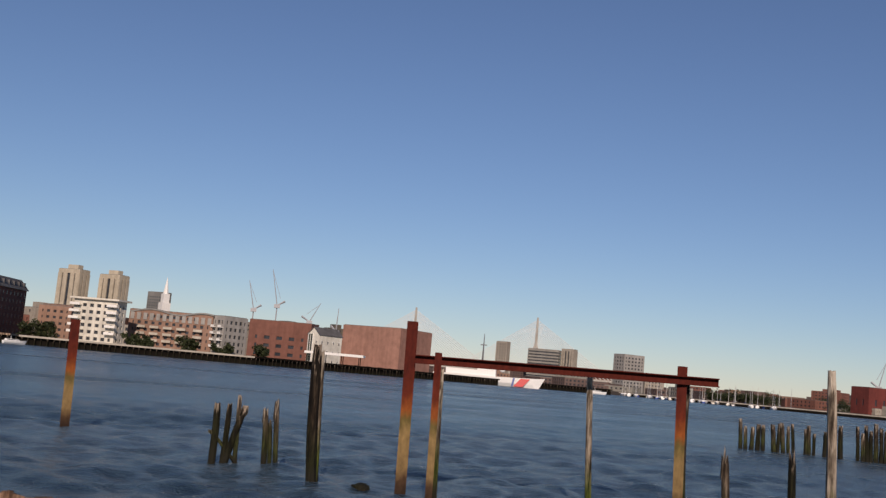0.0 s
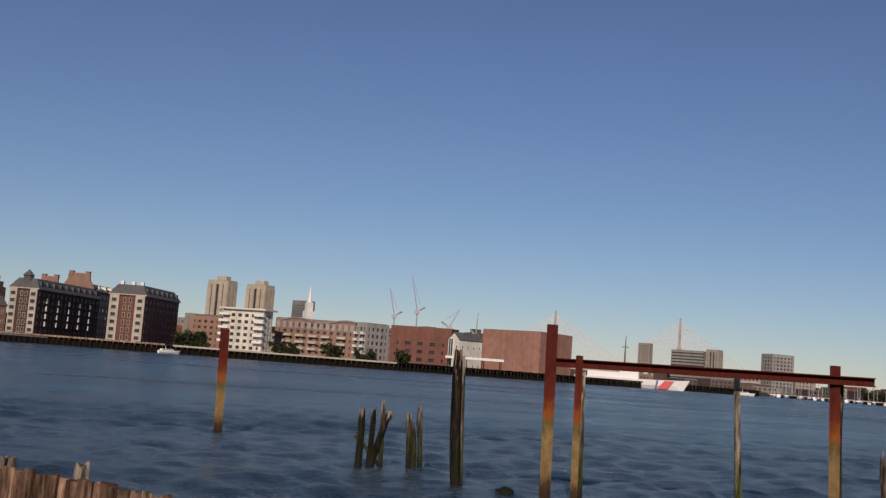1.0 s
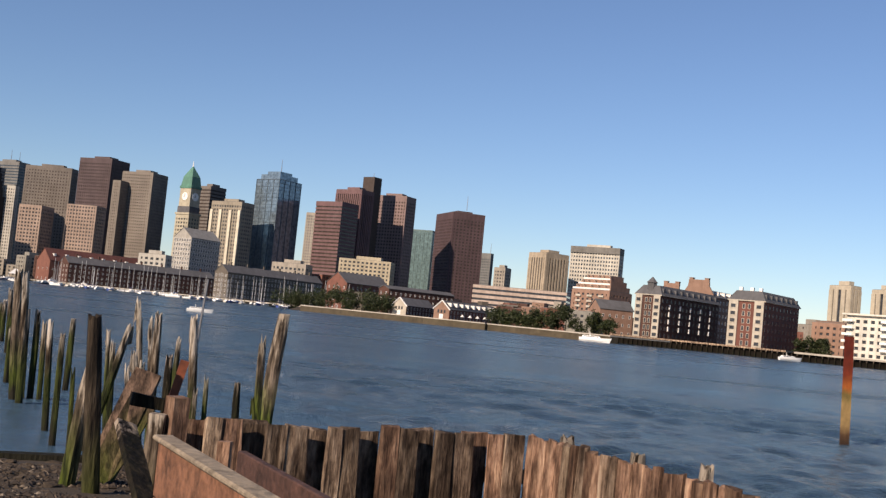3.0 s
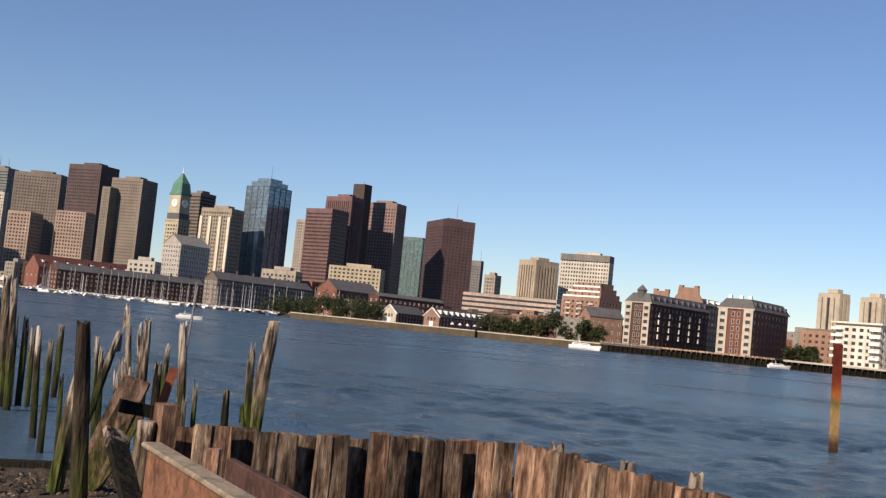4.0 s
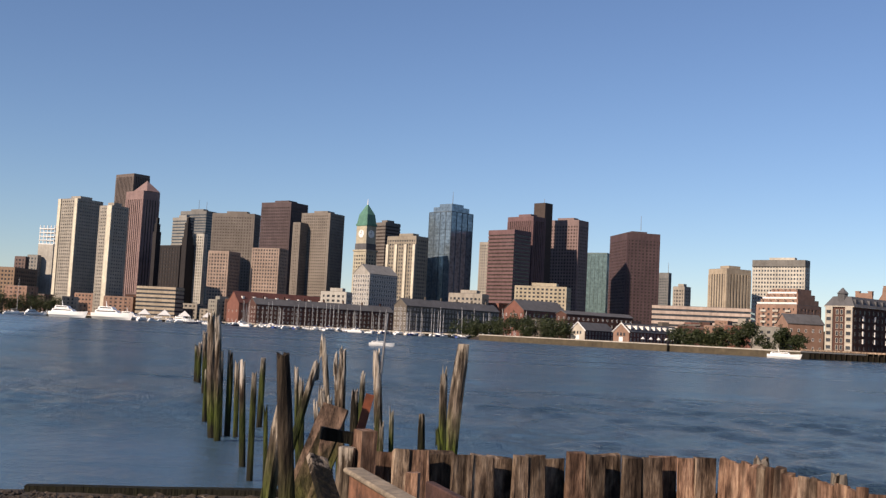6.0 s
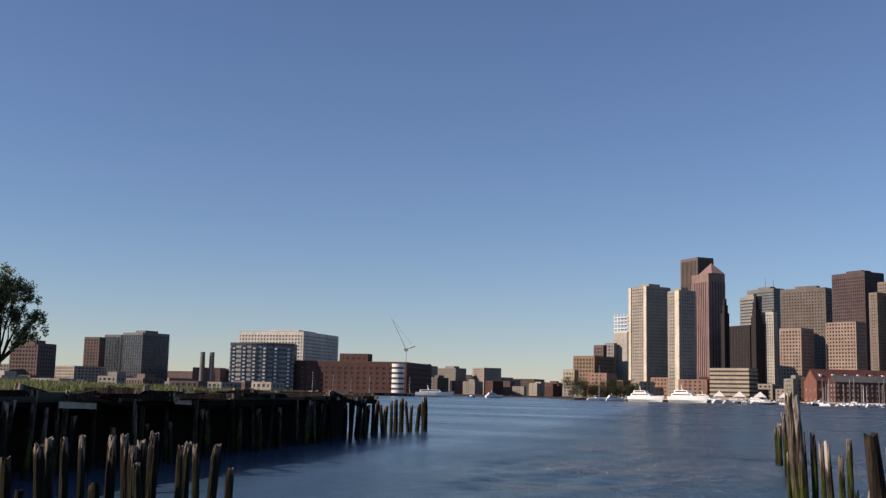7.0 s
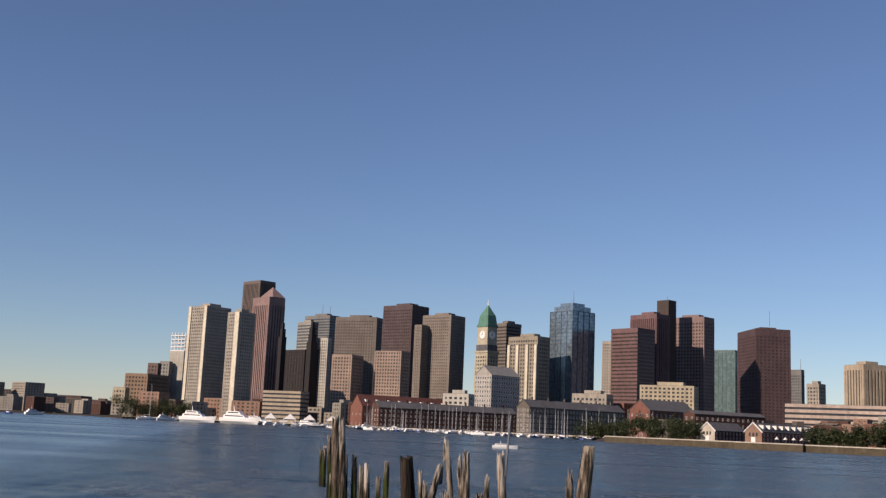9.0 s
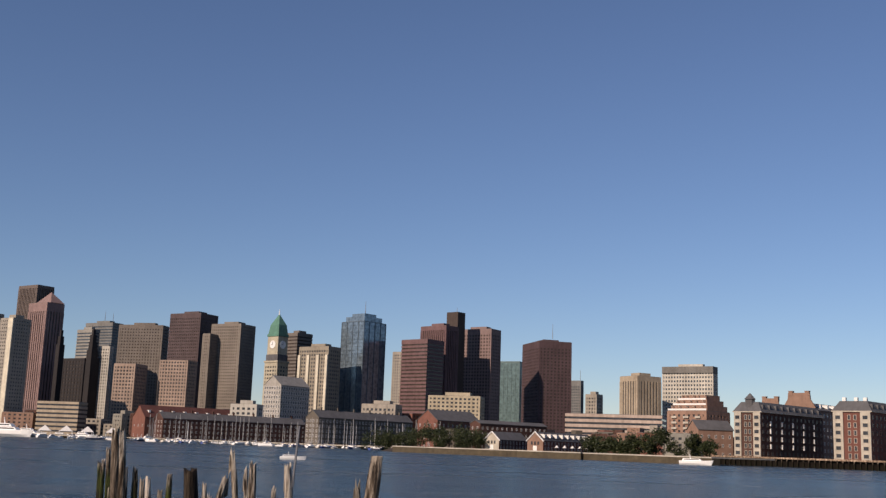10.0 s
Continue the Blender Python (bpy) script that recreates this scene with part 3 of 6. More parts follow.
tower("warehouse", "large plain red-brown brick block", 398.3, 500.9, 21.5, 40.8, 38.9, 28.3, masonry('plain_red_brick',(0.33,0.172,0.132)), GLASS, "punched", 30, 9, 24, False)
tower("apartment_tower", "tan tower beyond the bridge", 1044.7, 1076.3, 15.9, 17.6, 9.1, 57.1, masonry('pale_tan',(0.323,0.288,0.242)), GLASS, "fine", 4, 4, 3, False)
tower("office_building", "white banded building beyond the bridge", 1094.8, 1025.4, 28.1, 44.2, 14.4, 51.5, masonry('pale_grey',(0.253,0.242,0.219)), GLASS, "bands", 4, 4, 3, False)
tower("apartment_tower", "tan apartment slab with rounded bays", 1108.3, 1010.8, 12.4, 18.8, 11.8, 54.5, masonry('pale_tan',(0.323,0.288,0.242)), GLASS, "ribs", 4, 5, 3, False)
tower("hotel", "white and dark grey hotel block", 961.7, 798.5, -10.3, 18.8, 29.8, 45.6, masonry('grey_white',(0.300,0.288,0.271)), GLASS, "grid", 4, 5, 3, False)
tower("office_building", "brick side of a waterfront office block", -1195.4, 820.7, 110.5, 22.7, 13.0, 65.4, masonry('dull_brick',(0.135,0.092,0.082)), GLASS, "grid", 4, 5, 3, False)
tower("office_building", "dark waterfront office block", -1204.9, 859.4, 109.5, 25.2, 9.3, 70.7, masonry('slab_grey',(0.167,0.167,0.161)), GLASS_GREY, "glass", 4, 4, 3, False)
tower("office_building", "grey glass waterfront office block", -1140.6, 845.8, 95.4, 36.6, 45.3, 71.8, masonry('slab_grey',(0.167,0.167,0.161)), GLASS_GREY, "glass", 4, 4, 3, True)
tower("office_building", "pale office block behind the courthouse", -895.0, 886.9, 110.3, 83.8, 102.1, 70.8, masonry('white_concrete',(0.60,0.57,0.50)), GLASS_GREY, "fine", 4, 4, 4, True)
# Courthouse brick is darkened: shadows of the grey blocks are in its colour.
tower("courthouse", "long brick courthouse wing, darkened as if in shadow", -736.1, 883.6, 114.8, 127.7, 112.4, 35.3, masonry('shadowed_court_brick', (0.095, 0.046, 0.039)), GLASS, "punched", 5, 7, 6, False)
tower("courthouse", "brick upper block of the courthouse, darkened as if in shadow", -794.1, 886.3, 111.9, 33.2, 14.6, 44.5, masonry('shadowed_court_brick', (0.095, 0.046, 0.039)), GLASS, "punched", 5, 7, 4, False)
tower("warehouse", "low brick power building", -1195.9, 509.8, 126.9, 27.5, 32.9, 39.1, masonry('dull_brick',(0.135,0.092,0.082)), GLASS, "punched", 6, 7, 5, False)
tower("office_building", "pale beige low office block", -1263.9, 602.0, 124.5, 32.1, 13.3, 52.5, masonry('pale_tan',(0.323,0.288,0.242)), GLASS, "fine", 4, 4, 4, True)
tower("office_building", "grey concrete waterfront block", -1017.4, 536.1, 112.2, 33.0, 23.8, 46.9, masonry('grey_stone',(0.242,0.230,0.202)), GLASS, "fine", 4, 4, 4, True)
tower("office_building", "dull brown waterfront block", -979.7, 602.3, 108.4, 34.2, 27.3, 44.3, masonry('dull_brick',(0.135,0.092,0.082)), GLASS, "fine", 4, 4, 3, True)
tower("office_building", "grey glass block with a rounded front", -604.4, 1094.1, 83.9, 12.8, 6.4, 64.4, masonry('pale_grey',(0.253,0.242,0.219)), GLASS_GREY, "fine", 4, 4, 3, False)
tower("office_building", "red-brown brick mid-rise office block", -605.1, 1070.8, 84.5, 13.2, 6.3, 60.9, masonry('dull_brick',(0.135,0.092,0.082)), GLASS, "grid", 4, 4, 3, False)
tower("office_building", "tan brick waterfront block", -588.7, 1022.7, 89.9, 26.6, 45.1, 46.8, masonry('tan_brick',(0.242,0.161,0.109)), GLASS, "grid", 4, 4, 3, False)
tower("office_building", "low cream waterfront block", -591.8, 986.0, 91.0, 14.0, 8.9, 30.8, masonry('cream_stone',(0.392,0.334,0.242)), GLASS, "grid", 4, 4, 3, False)

# ---------- waterfront buildings ----------
def window_mesh(w, h, frame_m, pane_m):
    """A pane set back inside a proud frame, on the plane y = 0 looking to -y."""
    f = 0.12 * w
    frame_me = boxes([(-w / 2, w / 2, -0.10, 0.05, h - f, h), (-w / 2, w / 2, -0.14, 0.05, 0, f), (-w / 2, -w / 2 + f, -0.10, 0.05, f, h - f), (w / 2 - f, w / 2, -0.10, 0.05, f, h - f)])
    pane_me = boxes([(-w / 2 + f, w / 2 - f, -0.04, 0.05, f, h - f)])
    frame_me.materials.append(frame_m)
    pane_me.materials.append(pane_m)
    return frame_me, pane_me


def window(key, owner, m):
    ob = part("window", WINDOWS[key][0], None, owner)
    ob.matrix_basis = m
    part("pane", WINDOWS[key][1], None, ob)


WINDOWS = {}


def windows(owner, length, face, z0, rows, step_z, bay, w, h, frame_m=WHITE, pane_m=GLASS, skip=()):
    """Windows in rows on the left (x = 0) or right (y = 0) face of a block."""
    key = (w, h, frame_m.name, pane_m.name)
    if key not in WINDOWS:
        WINDOWS[key] = window_mesh(w, h, frame_m, pane_m)
    n = max(1, int(length / bay))
    for r in range(rows):
        for k in range(n):
            if k in skip:
                continue
            c = length * (k + 0.5) / n
            window(key, owner, pose(c, 0, z0 + r * step_z) if face == "right" else pose(0, c, z0 + r * step_z, 0, 0, -90))


def gable_mesh(L, R, eave, ridge, along_x, over=0.4):
    """Roof slab with two slopes and thickness, ridge along R (x) or along L (y)."""
    n, m = (R, L) if along_x else (L, R)
    t = 0.35
    prof = [(-over, eave - 0.15), (m / 2, ridge), (m + over, eave - 0.15), (m + over, eave - 0.15 + t), (m / 2, ridge + t), (-over, eave - 0.15 + t)]
    vs = []
    for e in (-over, n + over):
        vs += [(e, a, z) if along_x else (a, e, z) for a, z in prof]
    fs = [(0, 1, 4, 5), (1, 2, 3, 4), (6, 11, 10, 7), (7, 10, 9, 8)] + [(i, (i + 1) % 6 + 0, (i + 1) % 6 + 6, i + 6) for i in range(6)]
    bm = bmesh.new()
    bm.from_mesh(poly(vs, fs))
    bmesh.ops.recalc_face_normals(bm, faces=bm.faces[:])
    return bm


def gabled_walls(L, R, eave, ridge, along_x):
    if along_x:
        vs = [(0, 0, 0), (R, 0, 0), (R, L, 0), (0, L, 0), (0, 0, eave), (R, 0, eave), (R, L, eave), (0, L, eave), (0, L / 2, ridge), (R, L / 2, ridge)]
        fs = [(3, 2, 1, 0), (0, 1, 5, 4), (2, 3, 7, 6), (0, 4, 8, 7, 3), (1, 2, 6, 9, 5), (4, 5, 9, 8), (6, 7, 8, 9)]
    else:
        vs = [(0, 0, 0), (R, 0, 0), (R, L, 0), (0, L, 0), (0, 0, eave), (R, 0, eave), (R, L, eave), (0, L, eave), (R / 2, 0, ridge), (R / 2, L, ridge)]
        fs = [(3, 2, 1, 0), (0, 1, 5, 8, 4), (2, 3, 7, 9, 6), (0, 4, 7, 3), (1, 2, 6, 5), (4, 8, 9, 7), (5, 6, 9, 8)]
    return poly(vs, fs)


BASE = 2.9


def house(name, label, x, y, yaw, L, R, eave, ridge, wall, roof=SLATE, along_x=True, rows=2, bay=3.4, w=1.1, h=1.7, dormers=0, chimneys=0, frame_m=WHITE, base=BASE):
    t = thing(name, label, "building", pose(x, y, base, 0, 0, yaw), "waterfront buildings")
    e, g = eave - base, ridge - base
    part("wall", gabled_walls(L, R, e, g, along_x), wall, t)
    part("roof", gable_mesh(L, R, e, g, along_x), roof, t)
    step = (e - 0.6) / max(rows, 1)
    windows(t, R, "right", 0.9, rows, step, bay, w, h, frame_m)
    windows(t, L, "left", 0.9, rows, step, bay, w, h, frame_m)
    for k in range(dormers):
        c = R * (k + 0.5) / dormers
        d = part("dormer", boxes([(-0.9, 0.9, -1.6, 1.6, -0.4, 1.5), (-1.1, 1.1, -1.8, 1.6, 1.5, 1.75)]), WHITE, t, "white dormer")
        d.matrix_basis = pose(c, L * 0.22, e + (g - e) * 0.44) if along_x else pose(R * 0.22, c, e + (g - e) * 0.44)
    for k in range(chimneys):
        c = part("chimney", boxes([(-0.6, 0.6, -0.5, 0.5, -1.5, 2.2), (-0.7, 0.7, -0.6, 0.6, 2.2, 2.5)]), wall, t)
        c.matrix_basis = pose(R * (k + 0.5) / chimneys, L * 0.5, g)
    return t


CREAM = masonry("cream_trim", (0.43, 0.39, 0.325))
BROWN_BRICK = masonry("brown_brick", (0.088, 0.041, 0.031))
GRANITE = masonry("grey_granite", (0.115, 0.098, 0.08))
RED_ROOF = masonry("dark_red_roof", (0.109, 0.041, 0.034))

house("wharf_building", "long brick wharf building with a slate roof and chimneys", -278, 856, 46, 14, 138, 18.5, 23.5, BROWN_BRICK, rows=4, bay=4.0, chimneys=7)
house("wharf_building", "long wharf hall with a dark red roof and brick gable end", -304, 889, 46, 22, 100, 19.5, 29.5, BRICK, RED_ROOF, rows=2, bay=6, dormers=9)
house("warehouse", "long grey granite wharf warehouse with many windows and chimneys", -143, 802, 53, 14, 104, 22.0, 27.5, GRANITE, rows=5, bay=3.4, w=1.3, h=1.9, chimneys=6)
house("warehouse", "red brick wharf building with a lit gable end", -49.6, 728, 49, 19, 42, 21.0, 28.0, BRICK, rows=4, bay=4.2)
house("warehouse", "dark brown brick wharf block", -19.9, 690, 42, 10, 58, 19.0, 21.0, BROWN_BRICK, rows=4, bay=4.0)
def gable_front(t, L, e, g, wall, trim):
    """A facing on the lit gable end, with white rake boards, a round-headed door and a band."""
    vs = [(x, y, z) for x in (-0.25, -0.02) for y, z in ((0.2, 0), (L - 0.2, 0), (L - 0.2, e - 0.2), (L / 2, g - 0.3), (0.2, e - 0.2))]
    bm = bmesh.new()
    bm.from_mesh(poly(vs, [(4, 3, 2, 1, 0), (5, 6, 7, 8, 9)] + [(k, (k + 1) % 5, 5 + (k + 1) % 5, 5 + k) for k in range(5)]))
    bmesh.ops.recalc_face_normals(bm, faces=bm.faces[:])
    part("gable_face", bm, wall, t)
    for y0 in (-0.5, L + 0.5):
        part("rake_board", rods([((-0.5, y0, e - 0.4), (-0.5, L / 2, g + 0.25), 0.38, 0.38)], 4), trim, t, "white rake board")
    part("door", boxes([(-0.4, -0.2, L * 0.38, L * 0.62, 0.1, e * 0.52)]), trim, t, "white double door")
    for f in (0.3, 0.5, 0.7):
        part("gable_window", boxes([(-0.38, -0.2, L * f - 0.5, L * f + 0.5, e * 0.62, e * 0.92)]), GLASS, t)
    return t


gable_front(house("boathouse", "small gabled house with a cream front and slate roof", -6.8, 625, 56, 10.3, 29, 8.6, 13.0, BROWN_BRICK, rows=2, bay=3.2), 10.3, 5.7, 10.1, masonry("white_clapboard", (0.40, 0.36, 0.30)), WHITE)
gable_front(house("boathouse", "brick gabled row with white dormers on the seawall", 17.7, 610, 58, 10.4, 61, 8.8, 13.4, BRICK, rows=2, bay=3.6, dormers=9), 10.4, 5.9, 10.5, BRICK_TAN, WHITE)
for k in range(6):
    p = Vector((17.7, 610)) + Vector((math.cos(radians(58)), math.sin(radians(58)))) * (8 + 9 * k) + Vector((math.sin(radians(58)), -math.cos(radians(58)))) * 4
    sunshade = thing("parasol", "closed pale parasol on the promenade", "parasol", pose(p.x, p.y, 3.0), "promenade parasols")
    part("pole", rods([((0, 0, -0.3), (0, 0, 3.6), 0.08, 0.06)]), STEEL, sunshade)
    part("canopy", rods([((0, 0, 2.3), (0, 0, 3.6), 1.3, 0.1)], 8), WHITE, sunshade)
house("house", "low brick gabled building behind the trees", 99.6, 592, 20, 12, 21, 17.5, 22.5, BRICK_TAN, rows=3, bay=3.6)


def parapet_gable(t, L, e, top, stacks, material):
    """A flat-topped brick gable wall standing above the roof, with square end stacks."""
    prof = [(-0.3, 0), (L + 0.3, 0), (L + 0.3, e), (L * 0.86, e + (top - e) * 0.55), (L * 0.84, top), (L * 0.16, top), (L * 0.14, e + (top - e) * 0.55), (-0.3, e)]
    n = len(prof)
    vs = [(x, y, z) for x in (-0.5, 0.6) for y, z in prof]
    bm = bmesh.new()
    bm.from_mesh(poly(vs, [tuple(range(n))[::-1], tuple(range(n, 2 * n))] + [(k, (k + 1) % n, n + (k + 1) % n, n + k) for k in range(n)]))
    bmesh.ops.recalc_face_normals(bm, faces=bm.faces[:])
    part("gable_wall", bm, material, t, "red brick parapet gable")
    for f in stacks:
        part("chimney", boxes([(-0.6, 1.2, L * f - 1.1, L * f + 1.1, top - 1.5, top + 0.7), (-0.75, 1.35, L * f - 1.25, L * f + 1.25, top + 0.7, top + 1.0)]), material, t)
    windows(t, L, "left", 2.0, 7, (e - 2) / 7, 3.6, 1.1, 1.7)
    for ob in t.children:
        if ob.name.startswith("window"):
            ob.location.x -= 0.52 if abs(ob.rotation_euler.z) > 0.5 else 0.0
    return t


parapet_gable(house("apartment_building", "brick block with a stepped parapet gable", 141.8, 583, 52, 13, 24, 29.0, 32.0, BRICK_TAN, rows=7, bay=4), 13, 25.5, 32.0, (0.24, 0.76), BRICK_TAN)
parapet_gable(house("apartment_building", "tall brick gable block with twin chimney parapets", 154.4, 567, 50, 17, 40, 28.5, 32.5, BRICK_TAN, rows=7, bay=4, dormers=5), 17, 27.0, 34.5, (0.24, 0.76), BRICK_TAN)
shed = house("wharf_shed", "white gabled shed with a tall glazed bay", 337.6, 496, 11, 9, 18, 19.0, 23.0, masonry("bright_render", (0.66, 0.64, 0.57)), rows=3, bay=4.5)
part("glazed_bay", boxes([(-0.25, 0.1, 5.0, 8.2, 1.5, 16.5)]), masonry("green_bay", (0.035, 0.05, 0.04)), shed, "dark green glazed stair bay")
part("bay_frame", boxes([(-0.4, 0.1, y, y + 0.35, 1.2, 16.8) for y in (4.8, 6.5, 8.1)]), WHITE, shed, "white frame of the glazed bay")
canopy = thing("canopy", "long flat white canopy over the wharf", "canopy", pose(273.2, 412.3, 3.4, 0, 0, 315))
part("canopy_roof", boxes([(0, 27, 0, 7, 4.2, 5.3)]), WHITE, canopy)
for cx in (1, 9, 17, 25):
    part("post", rods([((cx, 1, -0.6), (cx, 1, 4.3), 0.2, 0.2)]), DARK, canopy)
    part("post", rods([((cx, 6, -0.6), (cx, 6, 4.3), 0.2, 0.2)]), DARK, canopy)

house("glass_hall", "pale gabled office hall with a glazed front", -214.6, 997, 57, 22.5, 38, 55.0, 64.0, masonry("hall_stone", (0.340, 0.320, 0.286)), masonry("hall_roof", (0.245, 0.238, 0.224)), rows=12, bay=3.1, w=1.9, h=3.0)


def mansard(label, x, y, yaw, L, R, eave, cupola):
    """A wharf apartment block: cream bays on the lit end, long brick side, slate mansard."""
    t = thing("mansard_building", label, "building", pose(x, y, BASE + 0.8, 0, 0, yaw), "waterfront buildings")
    e = eave - BASE - 0.8
    part("wall", boxes([(0, R, 0, L, -1.5, e)]), BROWN_BRICK if cupola else masonry("wharf_brick", (0.150, 0.058, 0.044)), t)
    vs = [(-0.6, -0.6, e), (R + 0.6, -0.6, e), (R + 0.6, L + 0.6, e), (-0.6, L + 0.6, e), (2.2, 2.2, e + 4.4), (R - 2.2, 2.2, e + 4.4), (R - 2.2, L - 2.2, e + 4.4), (2.2, L - 2.2, e + 4.4)]
    part("roof", poly(vs, [(3, 2, 1, 0), (4, 5, 6, 7), (0, 1, 5, 4), (1, 2, 6, 5), (2, 3, 7, 6), (3, 0, 4, 7)]), SLATE, t, "slate mansard roof")
    part("cornice", boxes([(-0.7, R + 0.7, -0.7, L + 0.7, e - 0.5, e - 0.02)]), CREAM, t)
    for y0, y1 in ((0.0, L * 0.27), (L * 0.73, L)):
        part("bay", boxes([(-0.7, 0.3, y0 + 0.02, y1 - 0.02, -1.2, e - 0.52)]), CREAM, t, "cream-painted corner bay")
    n = 6
    for y0, wide in ((L * 0.135, 2.9), (L * 0.865, 2.9), (L * 0.42, 1.3), (L * 0.58, 1.3)):
        for k in range(n):
            key = (wide, 2.3, "bay")
            if key not in WINDOWS:
                WINDOWS[key] = window_mesh(wide, 2.3, CREAM, GLASS)
            inside = y0 in (L * 0.42, L * 0.58)
            window(key, t, pose(0 if inside else -0.72, y0, 0.8 + k * (e - 1.5) / n, 0, 0, -90))
    for k in range(5 if cupola else 0):
        c = R * (0.14 + 0.175 * k)
        for j in range(4):
            b = part("balcony", boxes([(-0.4, 0.4, -0.5, 0.0, 0, 2.2)]), WHITE, t, "white balcony stack")
            b.matrix_basis = pose(c, -0.02, 4.0 + j * 3.5)
    windows(t, R, "right", 0.9, 6, (e - 1.2) / 6, 4.2, 1.2, 1.8, SLATE)
    for k in range(int(R / 6)):
        d = part("dormer", boxes([(-0.8, 0.8, -0.6, 1.6, 0, 2.2)]), SLATE, t)
        d.matrix_basis = pose(R * (k + 0.5) / int(R / 6), 0.6, e + 0.9)
    if cupola:
        bm = bmesh.new()
        bmesh.ops.create_cone(bm, cap_ends=True, segments=8, radius1=2.3, radius2=2.3, depth=4.5, matrix=Matrix.Translation((2.6, L / 2, e + 3.4)))
        bmesh.ops.create_cone(bm, cap_ends=True, segments=8, radius1=2.8, radius2=0.2, depth=2.8, matrix=Matrix.Translation((2.6, L / 2, e + 7.0)))
        part("cupola", bm, SLATE, t, "slate-capped corner turret")
    else:
        for cx, cy in ((2.6, 0.72), (3.4, 0.42), (4.6, 0.2)):
            part("chimney", boxes([(cx, cx + 1.4, L * cy, L * cy + 1.5, e + 2.5, e + 6.0)]), WHITE, t)
    return t


mansard("brown brick wharf apartments with cream bays and slate mansard", 113.6, 507.4, 49.4, 13.2, 63, 24.6, True)
mansard("red brick wharf apartments with cream bays and slate mansard", 155.9, 485.6, 51.5, 16.6, 46, 25.4, False)


def clock_tower():
    t = thing("clock_tower", "tall pale stone clock tower with a green pyramid roof", "building", pose(-258, 1172, BASE, 0, 0, 54.4), "downtown buildings")
    stone = masonry("clock_stone", (0.408, 0.367, 0.279))
    bands, piers = facade(21, 16, 0, 86, "grid", 4, 4, 4)
    part("core", boxes([(0.4, 15.6, 0.4, 20.6, 0, 84)]), GLASS, t)
    part("shaft", boxes(bands + piers), stone, t, "pale stone shaft")
    part("cornice", boxes([(-0.8, 16.8, -0.8, 21.8, 86, 88)]), stone, t)
    part("balcony_band", boxes([(0.6, 15.4, 1, 20, 88, 95)]), SLATE, t)
    part("clock_stage", boxes([(0.9, 15.1, 2, 19, 95, 115)]), stone, t)
    for m in (pose(0.85, 10.5, 106, 90, 0, -90), pose(8, 1.95, 106, 90, 0, 0)):
        bm = bmesh.new()
        bmesh.ops.create_cone(bm, cap_ends=True, segments=28, radius1=4.4, radius2=4.4, depth=0.5)
        ob = part("clock_face", bm, WHITE, t, "round white clock face")
        ob.matrix_basis = m
        bm = bmesh.new()
        bm.from_mesh(boxes([(-0.25, 0.25, -0.4, 3.6, 0.3, 0.42), (-2.4, 0.3, -0.25, 0.25, 0.3, 0.42)]))
        part("clock_pointers", bm, STEEL, ob)
    part("roof_base", boxes([(0.2, 15.8, 1.2, 19.8, 115, 117.5)]), COPPER, t)
    vs = [(1, 2, 117.5), (15, 2, 117.5), (15, 19, 117.5), (1, 19, 117.5), (2.2, 3.6, 128), (13.8, 3.6, 128), (13.8, 17.4, 128), (2.2, 17.4, 128), (8, 10.5, 141)]
    part("spire", poly(vs, [(3, 2, 1, 0), (0, 1, 5, 4), (1, 2, 6, 5), (2, 3, 7, 6), (3, 0, 4, 7), (4, 5, 8), (5, 6, 8), (6, 7, 8), (7, 4, 8)]), COPPER, t, "green copper pyramid")
    part("finial", rods([((8, 10.5, 139), (8, 10.5, 146), 0.8, 0.2)]), WHITE, t)


clock_tower()

# crowns, masts and set-backs of the towers
def roof_piece(name, label, x, y, yaw, vs_boxes, material, base):
    return mesh_thing(name, boxes(vs_boxes), material, label, "building", pose(x, y, base, 0, 0, yaw), "downtown buildings")


def pyramid(name, label, x, y, yaw, L, R, z0, z1, material):
    vs = [(0, 0, 0), (R, 0, 0), (R, L, 0), (0, L, 0), (R * 0.5, L * 0.5, z1 - z0)]
    return mesh_thing(name, poly(vs, [(3, 2, 1, 0), (0, 1, 4), (1, 2, 4), (2, 3, 4), (3, 0, 4)]), material, label, "roof", pose(x, y, z0, 0, 0, yaw), "tower roofs")


pyramid("tower_roof", "pointed pink granite roof of a tower", -543 + 3, 1214 + 4, 59, 28, 19, 154.2, 168, masonry("pink_granite", (0.286, 0.177, 0.143)))
roof_piece("office_block", "dark service shaft rising behind the granite towers", -66.4, 1265, 54, [(0, 14, 0, 17, -1.6, 158)], masonry("dark_stone", (0.063, 0.046, 0.040)), 3.6)
roof_piece("rooftop_block", "stepped blue glass crown of the mirror tower", -164.3, 1172.9, 53, [(3, 31, 3, 32, 0, 5.6), (7.5, 26, 7.5, 27, 5.6, 9.4)], GLASS_BLUE, 137.54)
tower("office_tower", "lower stone shoulder beside the light brown tower", -362.0, 1266, 69, 11, 20, 127.6, masonry("light_brown", (0.200, 0.172, 0.146)), GLASS_BROWN, "punched", 3.6, 3, 3, False)
roof_piece("rooftop_block", "dark louvred top storey of the white slab", 196.5, 1081.5, 60, [(-0.3, 13.4, -0.3, 53, 0, 6.5)], masonry("louvre_grey", (0.163, 0.156, 0.143)), 84.8)
